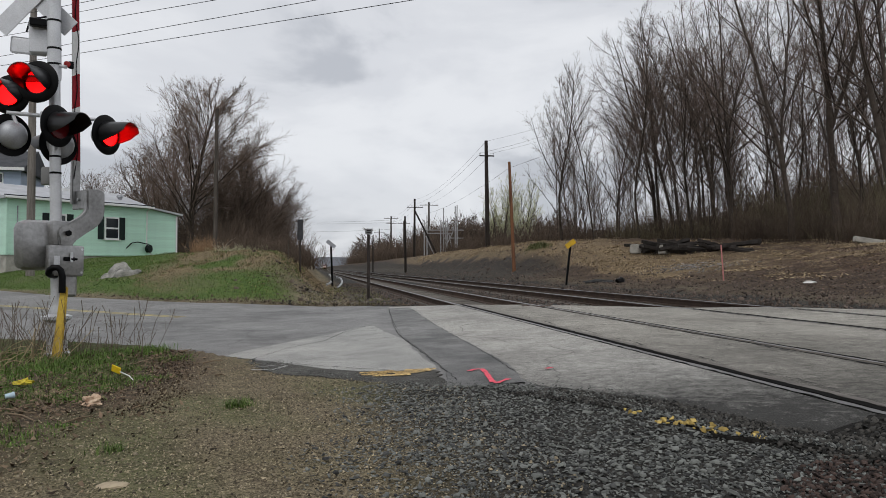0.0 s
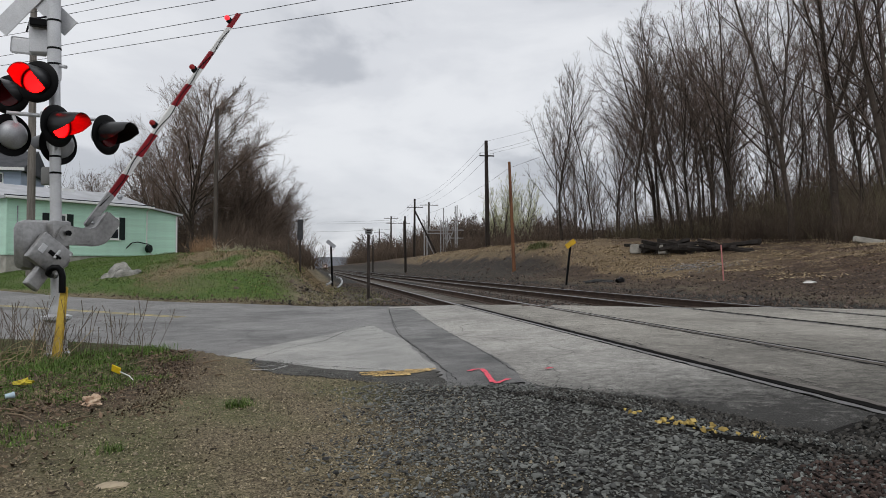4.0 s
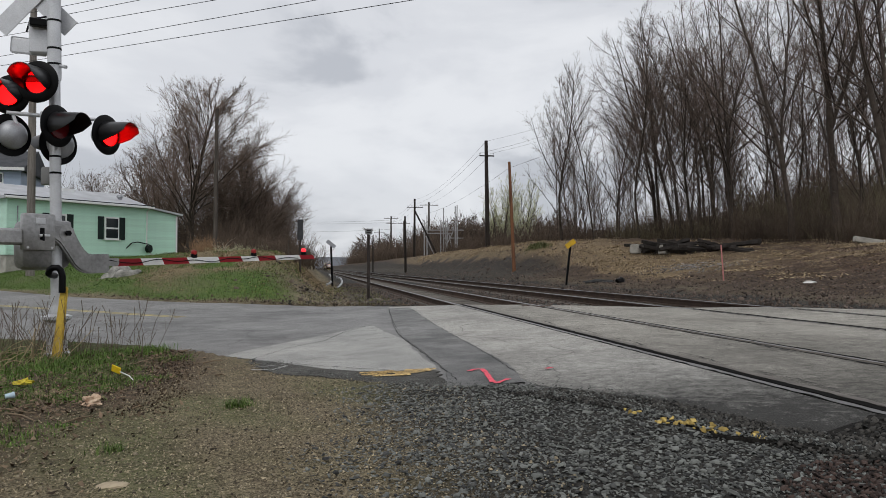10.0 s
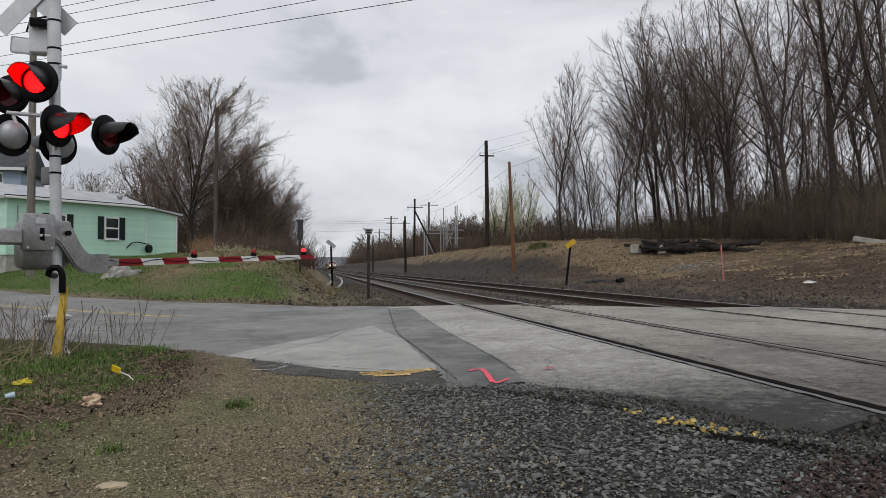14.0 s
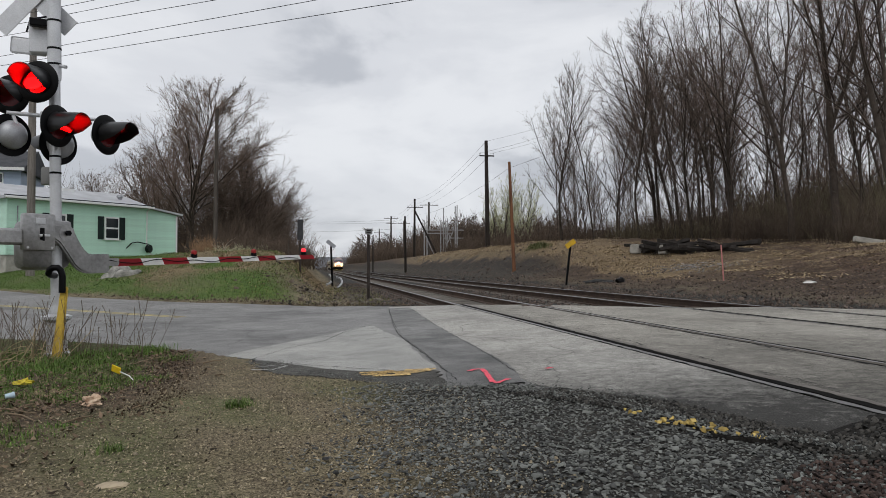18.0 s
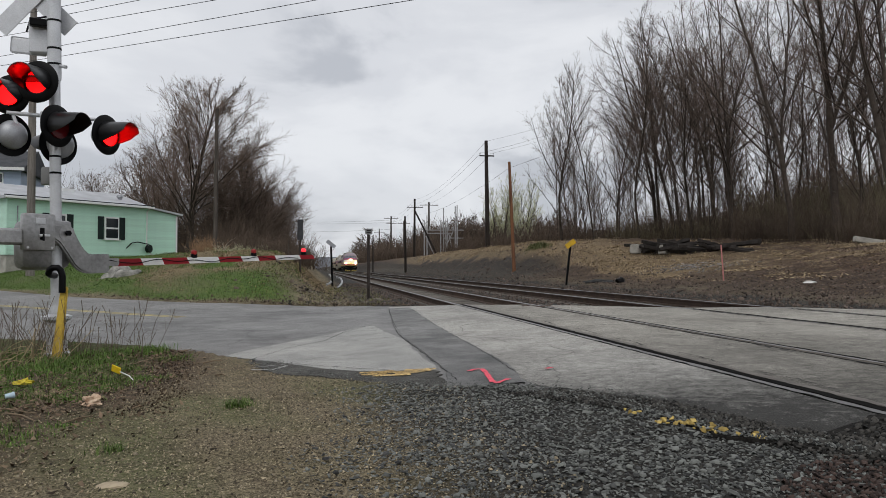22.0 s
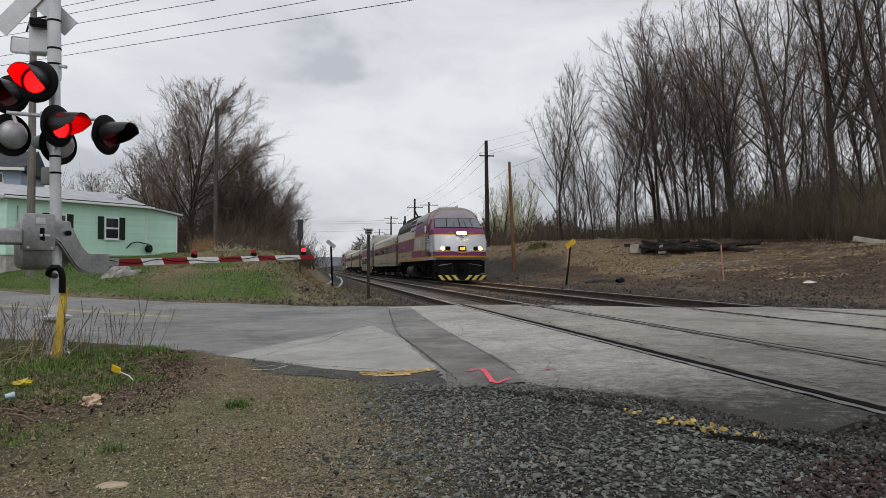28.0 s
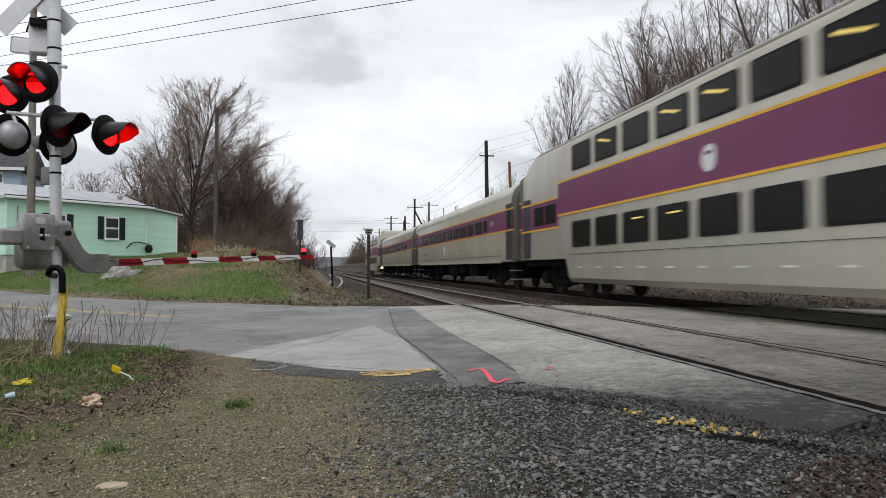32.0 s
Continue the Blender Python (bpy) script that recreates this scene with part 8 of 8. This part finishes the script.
x, y = scatter(15.5, 30, 22, 46, 30000, 57, lambda x, y: 1.0 * (np.sin(x * 1.7 + y * 0.5) * np.sin(y * 0.9 - x * 0.3) + 0.4 * np.sin(x * 5 + y * 3) > 0.45))
leaves("dead_leaves", x, y, rng.uniform(0.03, 0.08, len(x)), TAN, "pale tan leaves in drifts on the bank", 58)
x, y = scatter(-2.9, 0.9, 2.5, 8.0, 15000, 31)
blades("dry_stalks", x, y, rng.uniform(0.006, 0.014, len(x)), STRAW, "bits of straw pressed into the dirt", 32, 0.0015, 5.0)
for k, (tx, ty, r0, cnt) in enumerate(((-0.57, 5.75, 0.05, 220), (-1.15, 4.6, 0.05, 90), (-2.0, 7.4, 0.18, 500), (-3.0, 6.4, 0.25, 500), (-2.28, 9.75, 0.10, 420), (-3.6, 5.4, 0.2, 260), (-2.6, 8.6, 0.16, 420), (-3.3, 8.2, 0.22, 600), (-2.25, 8.9, 0.14, 380), (-3.7, 7.5, 0.22, 500), (-1.95, 8.2, 0.12, 260), (-2.9, 7.3, 0.2, 480), (-2.4, 6.5, 0.14, 300), (-3.9, 6.3, 0.2, 400), (-1.6, 9.0, 0.12, 240), (-2.0, 5.2, 0.1, 120), (-4.4, 8.6, 0.25, 600), (-1.75, 6.9, 0.08, 100), (-3.0, 9.6, 0.22, 500), (-3.5, 9.5, 0.25, 600), (-2.5, 9.4, 0.2, 420), (-4.1, 9.3, 0.25, 500))):
    rr = np.random.default_rng(60 + k)
    blades("grass_tuft", rr.normal(tx, r0, cnt), rr.normal(ty, r0, cnt), rr.uniform(0.03, 0.10, cnt), GRASS, "small green grass tuft in the dirt", 70 + k, 0.0026, 1.3)
x, y = scatter(-2.2, 2.2, 18.5, 36, 9000, 81, lambda x, y: 0.9 * (np.sin(x * 3 + y) * np.sin(y * 1.3 - x) > -0.3))
blades("verge_grass", x, y, rng.uniform(0.03, 0.10, len(x)), island("olive_rough_grass", (0.05, 0.055, 0.02), (0.22, 0.21, 0.09)), "rough olive grass along the track", 82, 0.009, 1.4)
# dry weeds round the foot of the signal
rngw = np.random.default_rng(5)
lines = []
for i_ in range(150):
    p = (rngw.uniform(-4.6, -1.9), rngw.uniform(9.0, 10.0), 0.03) if i_ < 105 else (rngw.normal(-3.05, 0.25), rngw.uniform(9.1, 9.5), 0.03)
    h = rngw.uniform(0.2, 0.78)
    a, b2 = grow(rngw, p, (rngw.normal(0, 0.3), rngw.normal(0, 0.15), 1), h, 0.0020, 4, 0.10, 0.0)
    lines.append((a, b2))
    for _ in range(3):
        k = rngw.integers(1, 4)
        q, _r = grow(rngw, a[k], (rngw.normal(0, 0.7), rngw.normal(0, 0.5), 0.7), h * 0.3, 0.0016, 2, 0.2, 0.0)
        lines.append((q, np.linspace(0.0016, 0.0009, 3)))
tagged(part("dry_weeds", fast_mesh("dry_weeds", *tube_arrays(lines, 3), mat("dry_brown_stems", (0.15, 0.115, 0.085), 0.95)), None), "thin dry brown weed stems", "weeds", kind="stuff")
lines = []
for _ in range(130):
    p = (rngw.uniform(-4.7, -2.7), rngw.uniform(8.2, 9.6), 0.04)
    a, b2 = grow(rngw, p, (rngw.normal(-0.1, 0.8), rngw.normal(0, 0.5), 0.7), rngw.uniform(0.2, 0.6), 0.0035, 5, 0.14, -0.12)
    lines.append((a, b2))
tagged(part("straw_stalks", fast_mesh("straw_stalks", *tube_arrays(lines, 3), mat("pale_straw_stems", (0.36, 0.28, 0.17), 0.95)), None), "pale bent straw stalks", "weeds", kind="stuff")


# tan bush, dead branches and green shrubs on the mound and the bank
thicket("dead_bush", [(-5.3, 37.0, gz(-5.3, 37.0), 0.28), (-5.0, 37.6, gz(-5.0, 37.6), 0.25)], mat("tan_dead_weeds", (0.30, 0.19, 0.11), 0.95, 0, 0.3, 2.0), "tan dead weeds on the mound", 71, 0.95, 150, 0.007, 3)
thicket("shrub", along(-5.6, -2.6, 36, 41, 12, 72, 0.35), BUD, "low olive shrubs on the mound", 73, 0.55, 60, 0.006, 3)
thicket("brush", along(-3.2, -0.9, 31, 48, 30, 74, 0.35), BRUSH, "low brown weeds on the slope beside the track", 75, 0.6, 34, 0.006, 3)
for k, (bx, by) in enumerate(((-4.5, 37.2), (-4.3, 37.4), (-4.2, 37.0), (-3.5, 39.0), (-2.7, 38.5))):
    rb_ = np.random.default_rng(300 + k)
    lines = []
    for _ in range(7):
        a, b2 = grow(rb_, (bx, by, gz(bx, by)), (rb_.normal(0, 0.7), rb_.normal(0, 0.5), 0.8), rb_.uniform(0.5, 1.1), 0.016, 4, 0.22, -0.08)
        lines.append((a, b2))
    tagged(part("dead_branch", fast_mesh("dead_branch", *tube_arrays(lines, 4), mat("bleached_branches", (0.42, 0.36, 0.28), 0.9, 0, 0.3, 3.0)), None), "pale bleached dead branches on the mound", "branch", "dead branches")
x, y = rng.normal(15.9, 0.42, 900), rng.normal(52.0, 0.7, 900)
blades("shrub", x, y, rng.uniform(0.15, 0.62, 900) * np.exp(-((x - 15.9) / 0.9) ** 2), island("olive_green_shrub", (0.045, 0.055, 0.02), (0.17, 0.18, 0.075)), "low olive-green shrub on the bank", 84, 0.012, 1.2, "shrub")
GRAVEL = island("pale_grey_rubble", (0.05, 0.046, 0.043), (0.34, 0.32, 0.30))
x, y = scatter(15.6, 20.4, 30.5, 37.5, 2600, 85, lambda x, y: np.exp(-(((x - 18.0) / 1.3) ** 2 + ((y - 33.6) / 2.0) ** 2)))
stones("gravel", x, y, rng.uniform(0.035, 0.10, len(x)), GRAVEL, "pale grey broken stone below the heap of ties", 86, 0.1, 0.5, 4)
x, y = scatter(-9.0, 2.2, 14, 27, 26000, 87, lambda x, y: np.clip(smooth_step(1.3, 0.1, x * NX + y * NY - back_n(x * SX + y * SY)) * smooth_step(-9, -2, x), 0, 1))
stones("clods", x, y, rng.uniform(0.02, 0.06, len(x)) * (0.6 + 1.4 * rng.random(len(x)) ** 5), island("brown_clods", (0.022, 0.016, 0.011), (0.16, 0.122, 0.082)), "brown clods and gravel along the far edge of the road", 88, 0.2, 0.5, 4)
x, y = scatter(-0.9, 2.0, 18.5, 27, 1500, 89, lambda x, y: 0.35 + 0 * x)
stones("broken_stones", x, y, rng.uniform(0.025, 0.075, len(x)) * (0.6 + 1.3 * rng.random(len(x)) ** 4), island("mossy_rubble", (0.03, 0.026, 0.02), (0.21, 0.19, 0.15)), "grey broken stones between road and track", 90, 0.2, 0.5, 5)
# verge: large curled leaves and thick tufts
x, y = scatter(-5.0, -1.2, 4.2, 9.7, 9000, 93, lambda x, y: smooth_step(-1.2, -1.9, x + 0.2 * np.sin(y * 3)) * (0.25 + 0.75 * (np.sin(x * 2.3 + y * 1.9) + 0.6 * np.sin(y * 4.1 - x) > 0.1)))
leaves("dead_leaves", x, y, rng.uniform(0.009, 0.026, len(x)), island("pale_brown_oak_leaves", (0.030, 0.020, 0.013), (0.24, 0.165, 0.11)), "pale brown curled leaves in the verge", 94, 0.045)
for k, (tx, ty, r0, cnt) in enumerate(((-3.35, 9.05, 0.16, 900), (-2.15, 9.55, 0.13, 700), (-3.7, 8.3, 0.16, 800), (-2.75, 8.75, 0.12, 600), (-2.45, 8.0, 0.20, 900), (-2.2, 7.3, 0.16, 600), (-3.3, 7.6, 0.18, 700), (-2.6, 6.8, 0.14, 500), (-2.0, 6.35, 0.10, 300), (-4.2, 8.0, 0.2, 700), (-3.05, 9.4, 0.2, 800))):
    rr = np.random.default_rng(160 + k)
    cnt = cnt // 2
    blades("grass_tuft", rr.normal(tx, r0, cnt), rr.normal(ty, r0, cnt), rr.uniform(0.03, 0.12, cnt), GRASS, "thick green grass tuft in the verge", 170 + k, 0.0024, 1.4)

FRESH = island("fresh_green_grass", (0.060, 0.115, 0.022), (0.17, 0.27, 0.06))
for k, (tx, ty, rx, ry, cnt, tall) in enumerate(((-2.57, 9.5, 0.22, 0.25, 620, 0.13), (-2.0, 9.75, 0.10, 0.12, 420, 0.17), (-2.85, 8.1, 0.20, 0.28, 620, 0.15), (-3.4, 9.6, 0.20, 0.2, 420, 0.15), (-1.80, 7.2, 0.18, 0.16, 480, 0.05), (-1.62, 7.45, 0.06, 0.1, 160, 0.06), (-2.10, 7.0, 0.16, 0.14, 420, 0.05), (-1.87, 6.4, 0.12, 0.10, 260, 0.06), (-2.58, 7.0, 0.16, 0.12, 320, 0.06), (-1.77, 5.05, 0.09, 0.08, 170, 0.05), (-1.66, 5.34, 0.07, 0.06, 120, 0.05), (-1.78, 4.83, 0.09, 0.06, 170, 0.04), (-1.48, 7.5, 0.06, 0.10, 130, 0.05), (-2.35, 8.6, 0.16, 0.2, 360, 0.09))):
    rr = np.random.default_rng(260 + k)
    blades("grass_tuft", rr.normal(tx, rx, cnt), rr.normal(ty, ry, cnt), rr.uniform(0.35, 1.0, cnt) * tall, FRESH, "fresh green grass tuft in the verge", 270 + k, 0.0032, 1.0)
# dark bare soil along the edge of the lane
ey = rng.uniform(5.6, 9.7, 1300)
ex = np.interp(ey, [5.6, 6.5, 7.5, 8.0, 9.7], [-1.25, -1.22, -1.40, -1.46, -1.72]) + rng.normal(0, 0.13, 1300) + 0.05 * np.sin(ey * 6)
stones("soil", ex, ey, rng.uniform(0.005, 0.018, 1300), island("dark_brown_soil", (0.014, 0.010, 0.007), (0.10, 0.073, 0.048), 0.95, 0.05), "dark brown crumbs of bare soil along the lane", 66, 0.1, 0.5, 4)

# ---- single small things ----
def lump(name, x, y, z, sx, sy, sz, material, label, category, seed, cuts=2, rough=0.22, turn=0):
    bm = bmesh.new()
    bmesh.ops.create_icosphere(bm, subdivisions=cuts + 1, radius=1)
    noise.seed_set(seed)
    for v in bm.verts:
        k = 1 + rough * noise.noise(v.co * 1.6 + Vector((seed, 0, 0))) * 2 + rough * 0.5 * noise.noise(v.co * 4.0)
        v.co = Vector((v.co.x * sx * k, v.co.y * sy * k, max(v.co.z, -0.35) * sz * k))
    return tagged(part(name, bm, material, None, "", True, pose(x, y, z, 0, 0, turn)), label, category)


lump("boulder", -6.85, 28.3, 0.66, 0.60, 0.42, 0.50, ROCK, "grey weathered boulder in the lawn", "rock", 4, 3, 0.3)
lump("boulder", -6.05, 28.4, 0.52, 0.26, 0.2, 0.10, ROCK, "low flat grey stone beside a boulder", "rock", 8, 2)
lump("flat_stone", -0.95, 3.82, 0.06, 0.075, 0.055, 0.012, mat("tan_sandstone", (0.40, 0.33, 0.23), 0.9, 0, 0.2, 6), "flat tan stone in the dirt", "rock", 9, 2, 0.12)
lump("crumpled_paper", -1.66, 6.03, 0.09, 0.075, 0.06, 0.045, mat("stained_paper", (0.58, 0.48, 0.36), 0.85, 0, 0.3, 20, dark=(0.32, 0.16, 0.09)), "crumpled stained paper litter", "litter", 3, 2, 0.45)
cup = tagged(part("plastic_cup", tube([(0, 0, 0), (0.065, 0, 0.008)], [0.018, 0.025], 12), mat("pale_blue_plastic", (0.50, 0.64, 0.72), 0.4), None, "", True, pose(-2.35, 6.27, 0.11, 0, 0, 30)), "small pale blue plastic cup lying in the grass", "litter")
for x0, y0, x1, y1 in ((-2.16, 5.78, -1.85, 5.45), (-2.02, 7.06, -1.85, 7.11), (-1.66, 5.36, -1.53, 5.6), (-1.32, 5.82, -1.27, 5.93), (-2.9, 8.31, -2.41, 7.24), (-2.18, 5.9, -2.07, 6.32), (-0.95, 7.55, -0.85, 7.5), (-1.61, 9.61, -1.49, 9.75), (-2.45, 6.05, -1.95, 5.75), (-2.25, 6.55, -1.95, 5.95), (-2.15, 7.55, -1.85, 7.0), (-1.2, 8.5, -1.0, 8.55), (-1.7, 9.2, -1.95, 8.6)):
    za, zb = gz(x0, y0), gz(x1, y1)
    tagged(part("fallen_twig", tube([(x0, y0, za + 0.015), ((x0 + x1) / 2 + 0.02, (y0 + y1) / 2 - 0.02, (za + zb) / 2 + 0.03), (x1, y1, zb + 0.012)], [0.008, 0.006, 0.004], 5), mat("dry_twig", (0.20, 0.15, 0.10), 0.95)), "dry brown twig lying on the ground", "twig", "fallen twigs")
rr = np.random.default_rng(91)
blades("straw_heap", rr.normal(-2.27, 0.10, 420), rr.normal(6.75, 0.16, 420), rr.uniform(0.02, 0.06, 420), TAN, "flattened heap of pale straw", 92, 0.003, 4.0)
lump("yellow_wrapper", -2.52, 7.15, 0.09, 0.06, 0.045, 0.03, mat("yellow_wrapper", (0.60, 0.48, 0.05), 0.6, 0, 0.3, 15), "crumpled yellow wrapper in the grass", "litter", 11, 2, 0.6)
fl = thing("marker_flag", pose(-1.87, 7.6, 0.06, 0, 0, -20), "small yellow marker flag lying on its wire", "marker flag")
part("flag", box(0.10, 0.012, 0.07, pose(0, 0, 0.07, 20, 20, 0), 0.004), mat("yellow_flag", (0.8, 0.55, 0.02), 0.6), fl)
part("wire_stem", tube([(0.04, 0, 0.05), (0.2, -0.1, 0.03), (0.32, -0.22, 0.01)], 0.005, 5), WHITE, fl, "pale wire stem")


def sign_post(name, x, y, z, h, label, panel, lean=(0, 0), mat_post=GALV, mat_panel=GALV, tilt=0, turn=0, post_r=0.03):
    t = thing(name, pose(x, y, z), label, "sign")
    part("post", tube([(0, 0, -0.3), (lean[0], lean[1], h)], post_r, 6), mat_post, t)
    w, hh, dz = panel
    part("panel", box(w, 0.012, hh, pose(lean[0], lean[1] - 0.04, h + dz, 0, tilt, turn), 0.02), mat_panel, t)
    return t


RUSTY = mat("rusty_steel_post", (0.055, 0.045, 0.04), 0.85, 0.2, 0.4, 4.0)
sp = sign_post("track_sign_post", 1.59, 22.44, 0.10, 2.05, "rusty post with a small weathered grey sign", (0.22, 0.17, 0.05), (0.0, 0), RUSTY, mat("weathered_sign", (0.30, 0.30, 0.30), 0.7, 0, 0.5, 12))
for k in range(2):
    part("sign_bar", box(0.13, 0.01, 0.03, pose(0, -0.05, 2.13 - 0.06 * k)), BLACK, sp)
part("coat", tube([(0, 0, -0.2), (0, 0, 2.0)], 0.045, 8), RUSTY, sp)
sign_post("whistle_marker", 0.94, 39.7, 0.1, 2.15, "black leaning post with a tilted pale marker board", (0.55, 0.20, 0.12), (-0.10, 0), BLACK, SILVER, 38, 0, 0.06)
sign_post("road_sign_back", -0.56, 29.57, 0.45, 2.1, "grey back of a narrow road sign on a post", (0.22, 0.80, 0.05), (0, 0), RUSTY, mat("grey_sign_back", (0.06, 0.062, 0.066), 0.6, 0.3), 0, 0, 0.04)
sign_post("thin_stake", -1.0, 28.0, 0.5, 1.6, "thin grey wooden stake beside a sign", (0.04, 0.1, 0.0), (0.05, 0), WOOD_POLE, WOOD_POLE, 0, 0, 0.015)
sign_post("yellow_marker", 11.4, 33.0, 0.25, 1.85, "black leaning post with a tilted yellow marker board", (0.52, 0.24, 0.13), (0.25, 0), BLACK, YELLOW, -35, 0, 0.055)
st = thing("survey_stake", pose(16.0, 27.3, 0.55), "pink survey stake in the bank", "stake")
part("lath", box(0.05, 0.03, 1.55, pose(-0.05, 0, 0.70, 0, -4, 0), 0.004), mat("pink_stake_paint", (0.62, 0.25, 0.24), 0.8, 0, 0.25, 6), st)
# old ties, blocks and a slab on the bank
old_tie = bpy.data.meshes.new("old_tie")
box(2.6, 0.23, 0.18, None, 0.02).to_mesh(old_tie)
old_tie.materials.append(TIE_OLD)
rp = random.Random(12)
for k in range(32):
    x = rp.uniform(19.0, 22.1)
    y = 42.0 - (x - 19) * 1.85 + rp.uniform(-0.9, 0.9)
    lay = rp.choice((0, 0, 0, 1, 1, 2))
    tagged(part("railway_tie", old_tie, None, None, "", False, pose(x, y, gz(x, y) + 0.10 + 0.18 * lay, rp.uniform(-20, 20), rp.uniform(-15, 15), rp.uniform(-55, 55) - 30)), "black weathered railway tie in a heap", "railway tie", "heap of old ties")
for x, y, s in ((18.9, 41.8, 0.6), (19.72, 39.8, 0.58)):
    tagged(part("concrete_block", box(s, s, s * 0.9, None, 0.05), CONCRETE, None, "", False, pose(x, y, gz(x, y) + s * 0.4, 0, 4, 25)), "pale weathered concrete block beside old ties", "concrete block", "concrete blocks")
tagged(part("concrete_slab", box(1.6, 0.42, 0.26, None, 0.04), CONCRETE, None, "", False, pose(25.9, 31.2, gz(25.9, 31.2) + 0.04, 0, 10, -22)), "pale broken concrete slab lying on the bank", "concrete slab")
lump("dirt_heap", 13.1, 33.0, 0.42, 0.8, 0.3, 0.16, EDGE, "low dark heap of debris on the bank", "debris", 21)
lump("old_tyre", 13.5, 31.6, 0.50, 0.22, 0.2, 0.18, BLACK, "dark round lump of scrap", "debris", 22)
lump("white_scrap", 15.0, 20.7, 0.66, 0.20, 0.10, 0.05, WHITE, "white scrap on the bank", "litter", 23)
for k, pts in enumerate(([(0.57, 36.43, 0.31), (0.72, 38.03, 0.32), (0.85, 39.63, 0.38), (0.93, 41.24, 0.48), (0.94, 42.86, 0.62), (0.84, 44.5, 0.73)], [(1.06, 35.33, 0.21), (1.21, 36.93, 0.23), (1.36, 38.53, 0.31), (1.44, 40.14, 0.43), (1.41, 41.76, 0.53), (1.25, 43.42, 0.58)])):
    tagged(part("bent_pipe", tube(pts, 0.05, 8), SILVER, None, "", True), "bent pale pipe lying beside the track", "pipe", "bent pipes")
for k in range(9):
    a = rp.uniform(-0.3, 1.7), rp.uniform(26, 34)
    z = gz(*a)
    tagged(part("dead_branch", tube([(a[0], a[1], z + 0.02), (a[0] + rp.uniform(-0.4, 0.4), a[1] + 0.4, z + rp.uniform(0.1, 0.4)), (a[0] + rp.uniform(-0.8, 0.8), a[1] + 0.9, z + 0.1)], [0.014, 0.010, 0.005], 5), BARK), "grey dead branch beside the track", "branch", "dead branches")
for i, (x, y) in enumerate(((R2 - 0.3, 15.6), (R2 - 0.1, 15.2), (R2 + 0.15, 15.5))):
    tagged(part("rail_spike_plate", box(0.18, 0.14, 0.16, pose(0, 0, 0), 0.02), RAIL, None, "", False, pose(x, y, 0.22)), "rusty fastening beside the rail", "rail fastening", "rail fastenings")
# service wires from the pole by the house
for a, b2 in (((-9.98, 26.07, 7.59), (2.72, 14.75, 6.62)), ((-9.98, 26.07, 7.9), (2.72, 14.75, 6.99)), ((-9.98, 26.07, 8.55), (2.72, 14.75, 7.32)), ((-9.98, 26.07, 8.85), (2.72, 14.75, 7.76)), ((-9.98, 26.07, 9.14), (2.72, 14.75, 7.94))):
    d = Vector(b2) - Vector(a)
    wire("overhead_wire", Vector(a) - d * 0.45 + Vector((0, 0, 0.10)), Vector(b2) + d * 0.5 + Vector((0, 0, 0.04)), 0.01, 0.008, "thin dark service wire over the road", 5)

# ---- what moves ----
SPEED = 22.1


def motions():
    for ob, y30 in train_units:
        walk(ob, [(t, pose(TRACK_X, y30 + SPEED * (30 - t), (Z3 + Z4) / 2)) for t in (0.0, 8.0, 16.0, 24.0, 32.0)])
    rows = [(0.0, 89.0), (1.0, 89.0), (1.15, 88.5), (1.4, 85.6), (1.8, 80.0), (2.2, 74.6), (2.6, 69.8), (3.0, 64.6), (3.4, 59.9), (5.5, 37.2), (6.0, 32.5), (6.5, 27.1), (7.0, 22), (7.5, 16.9), (8.0, 12.3), (8.5, 7.5), (9.0, 3.3), (9.3, 0.8), (9.6, 0.0), (12.0, 0.0), (32.0, 0.0)]
    walk(gate, [(t, GATE_AT @ pose(0, 0, 0, 0, -a, 0)) for t, a in rows])
    period, start = 1.1065, 0.26
    for e, phase, dim in lamp_elements:
        turn = (97, 64, 32) if dim else (178, 119, 60)
        rows = []
        on = start - 2 * period + phase * period
        while on < 33:
            rows += [(on - 0.02, turn[0]), (on + 0.015, turn[1]), (on + 0.05, turn[2]), (on + 0.085, 0), (on + 0.505, 0), (on + 0.54, turn[2]), (on + 0.575, turn[1]), (on + 0.61, turn[0])]
            on += period
        inside = [(t, a) for t, a in rows if 0.0 < t < 32.0]
        first = [a for t, a in rows if t <= 0.0][-1]
        last = [a for t, a in rows if t >= 32.0][0]
        walk(e, [(t, pose(0, 0.026, 0, a, 0, 0)) for t, a in [(0.0, first)] + inside + [(32.0, last)]])

motions()
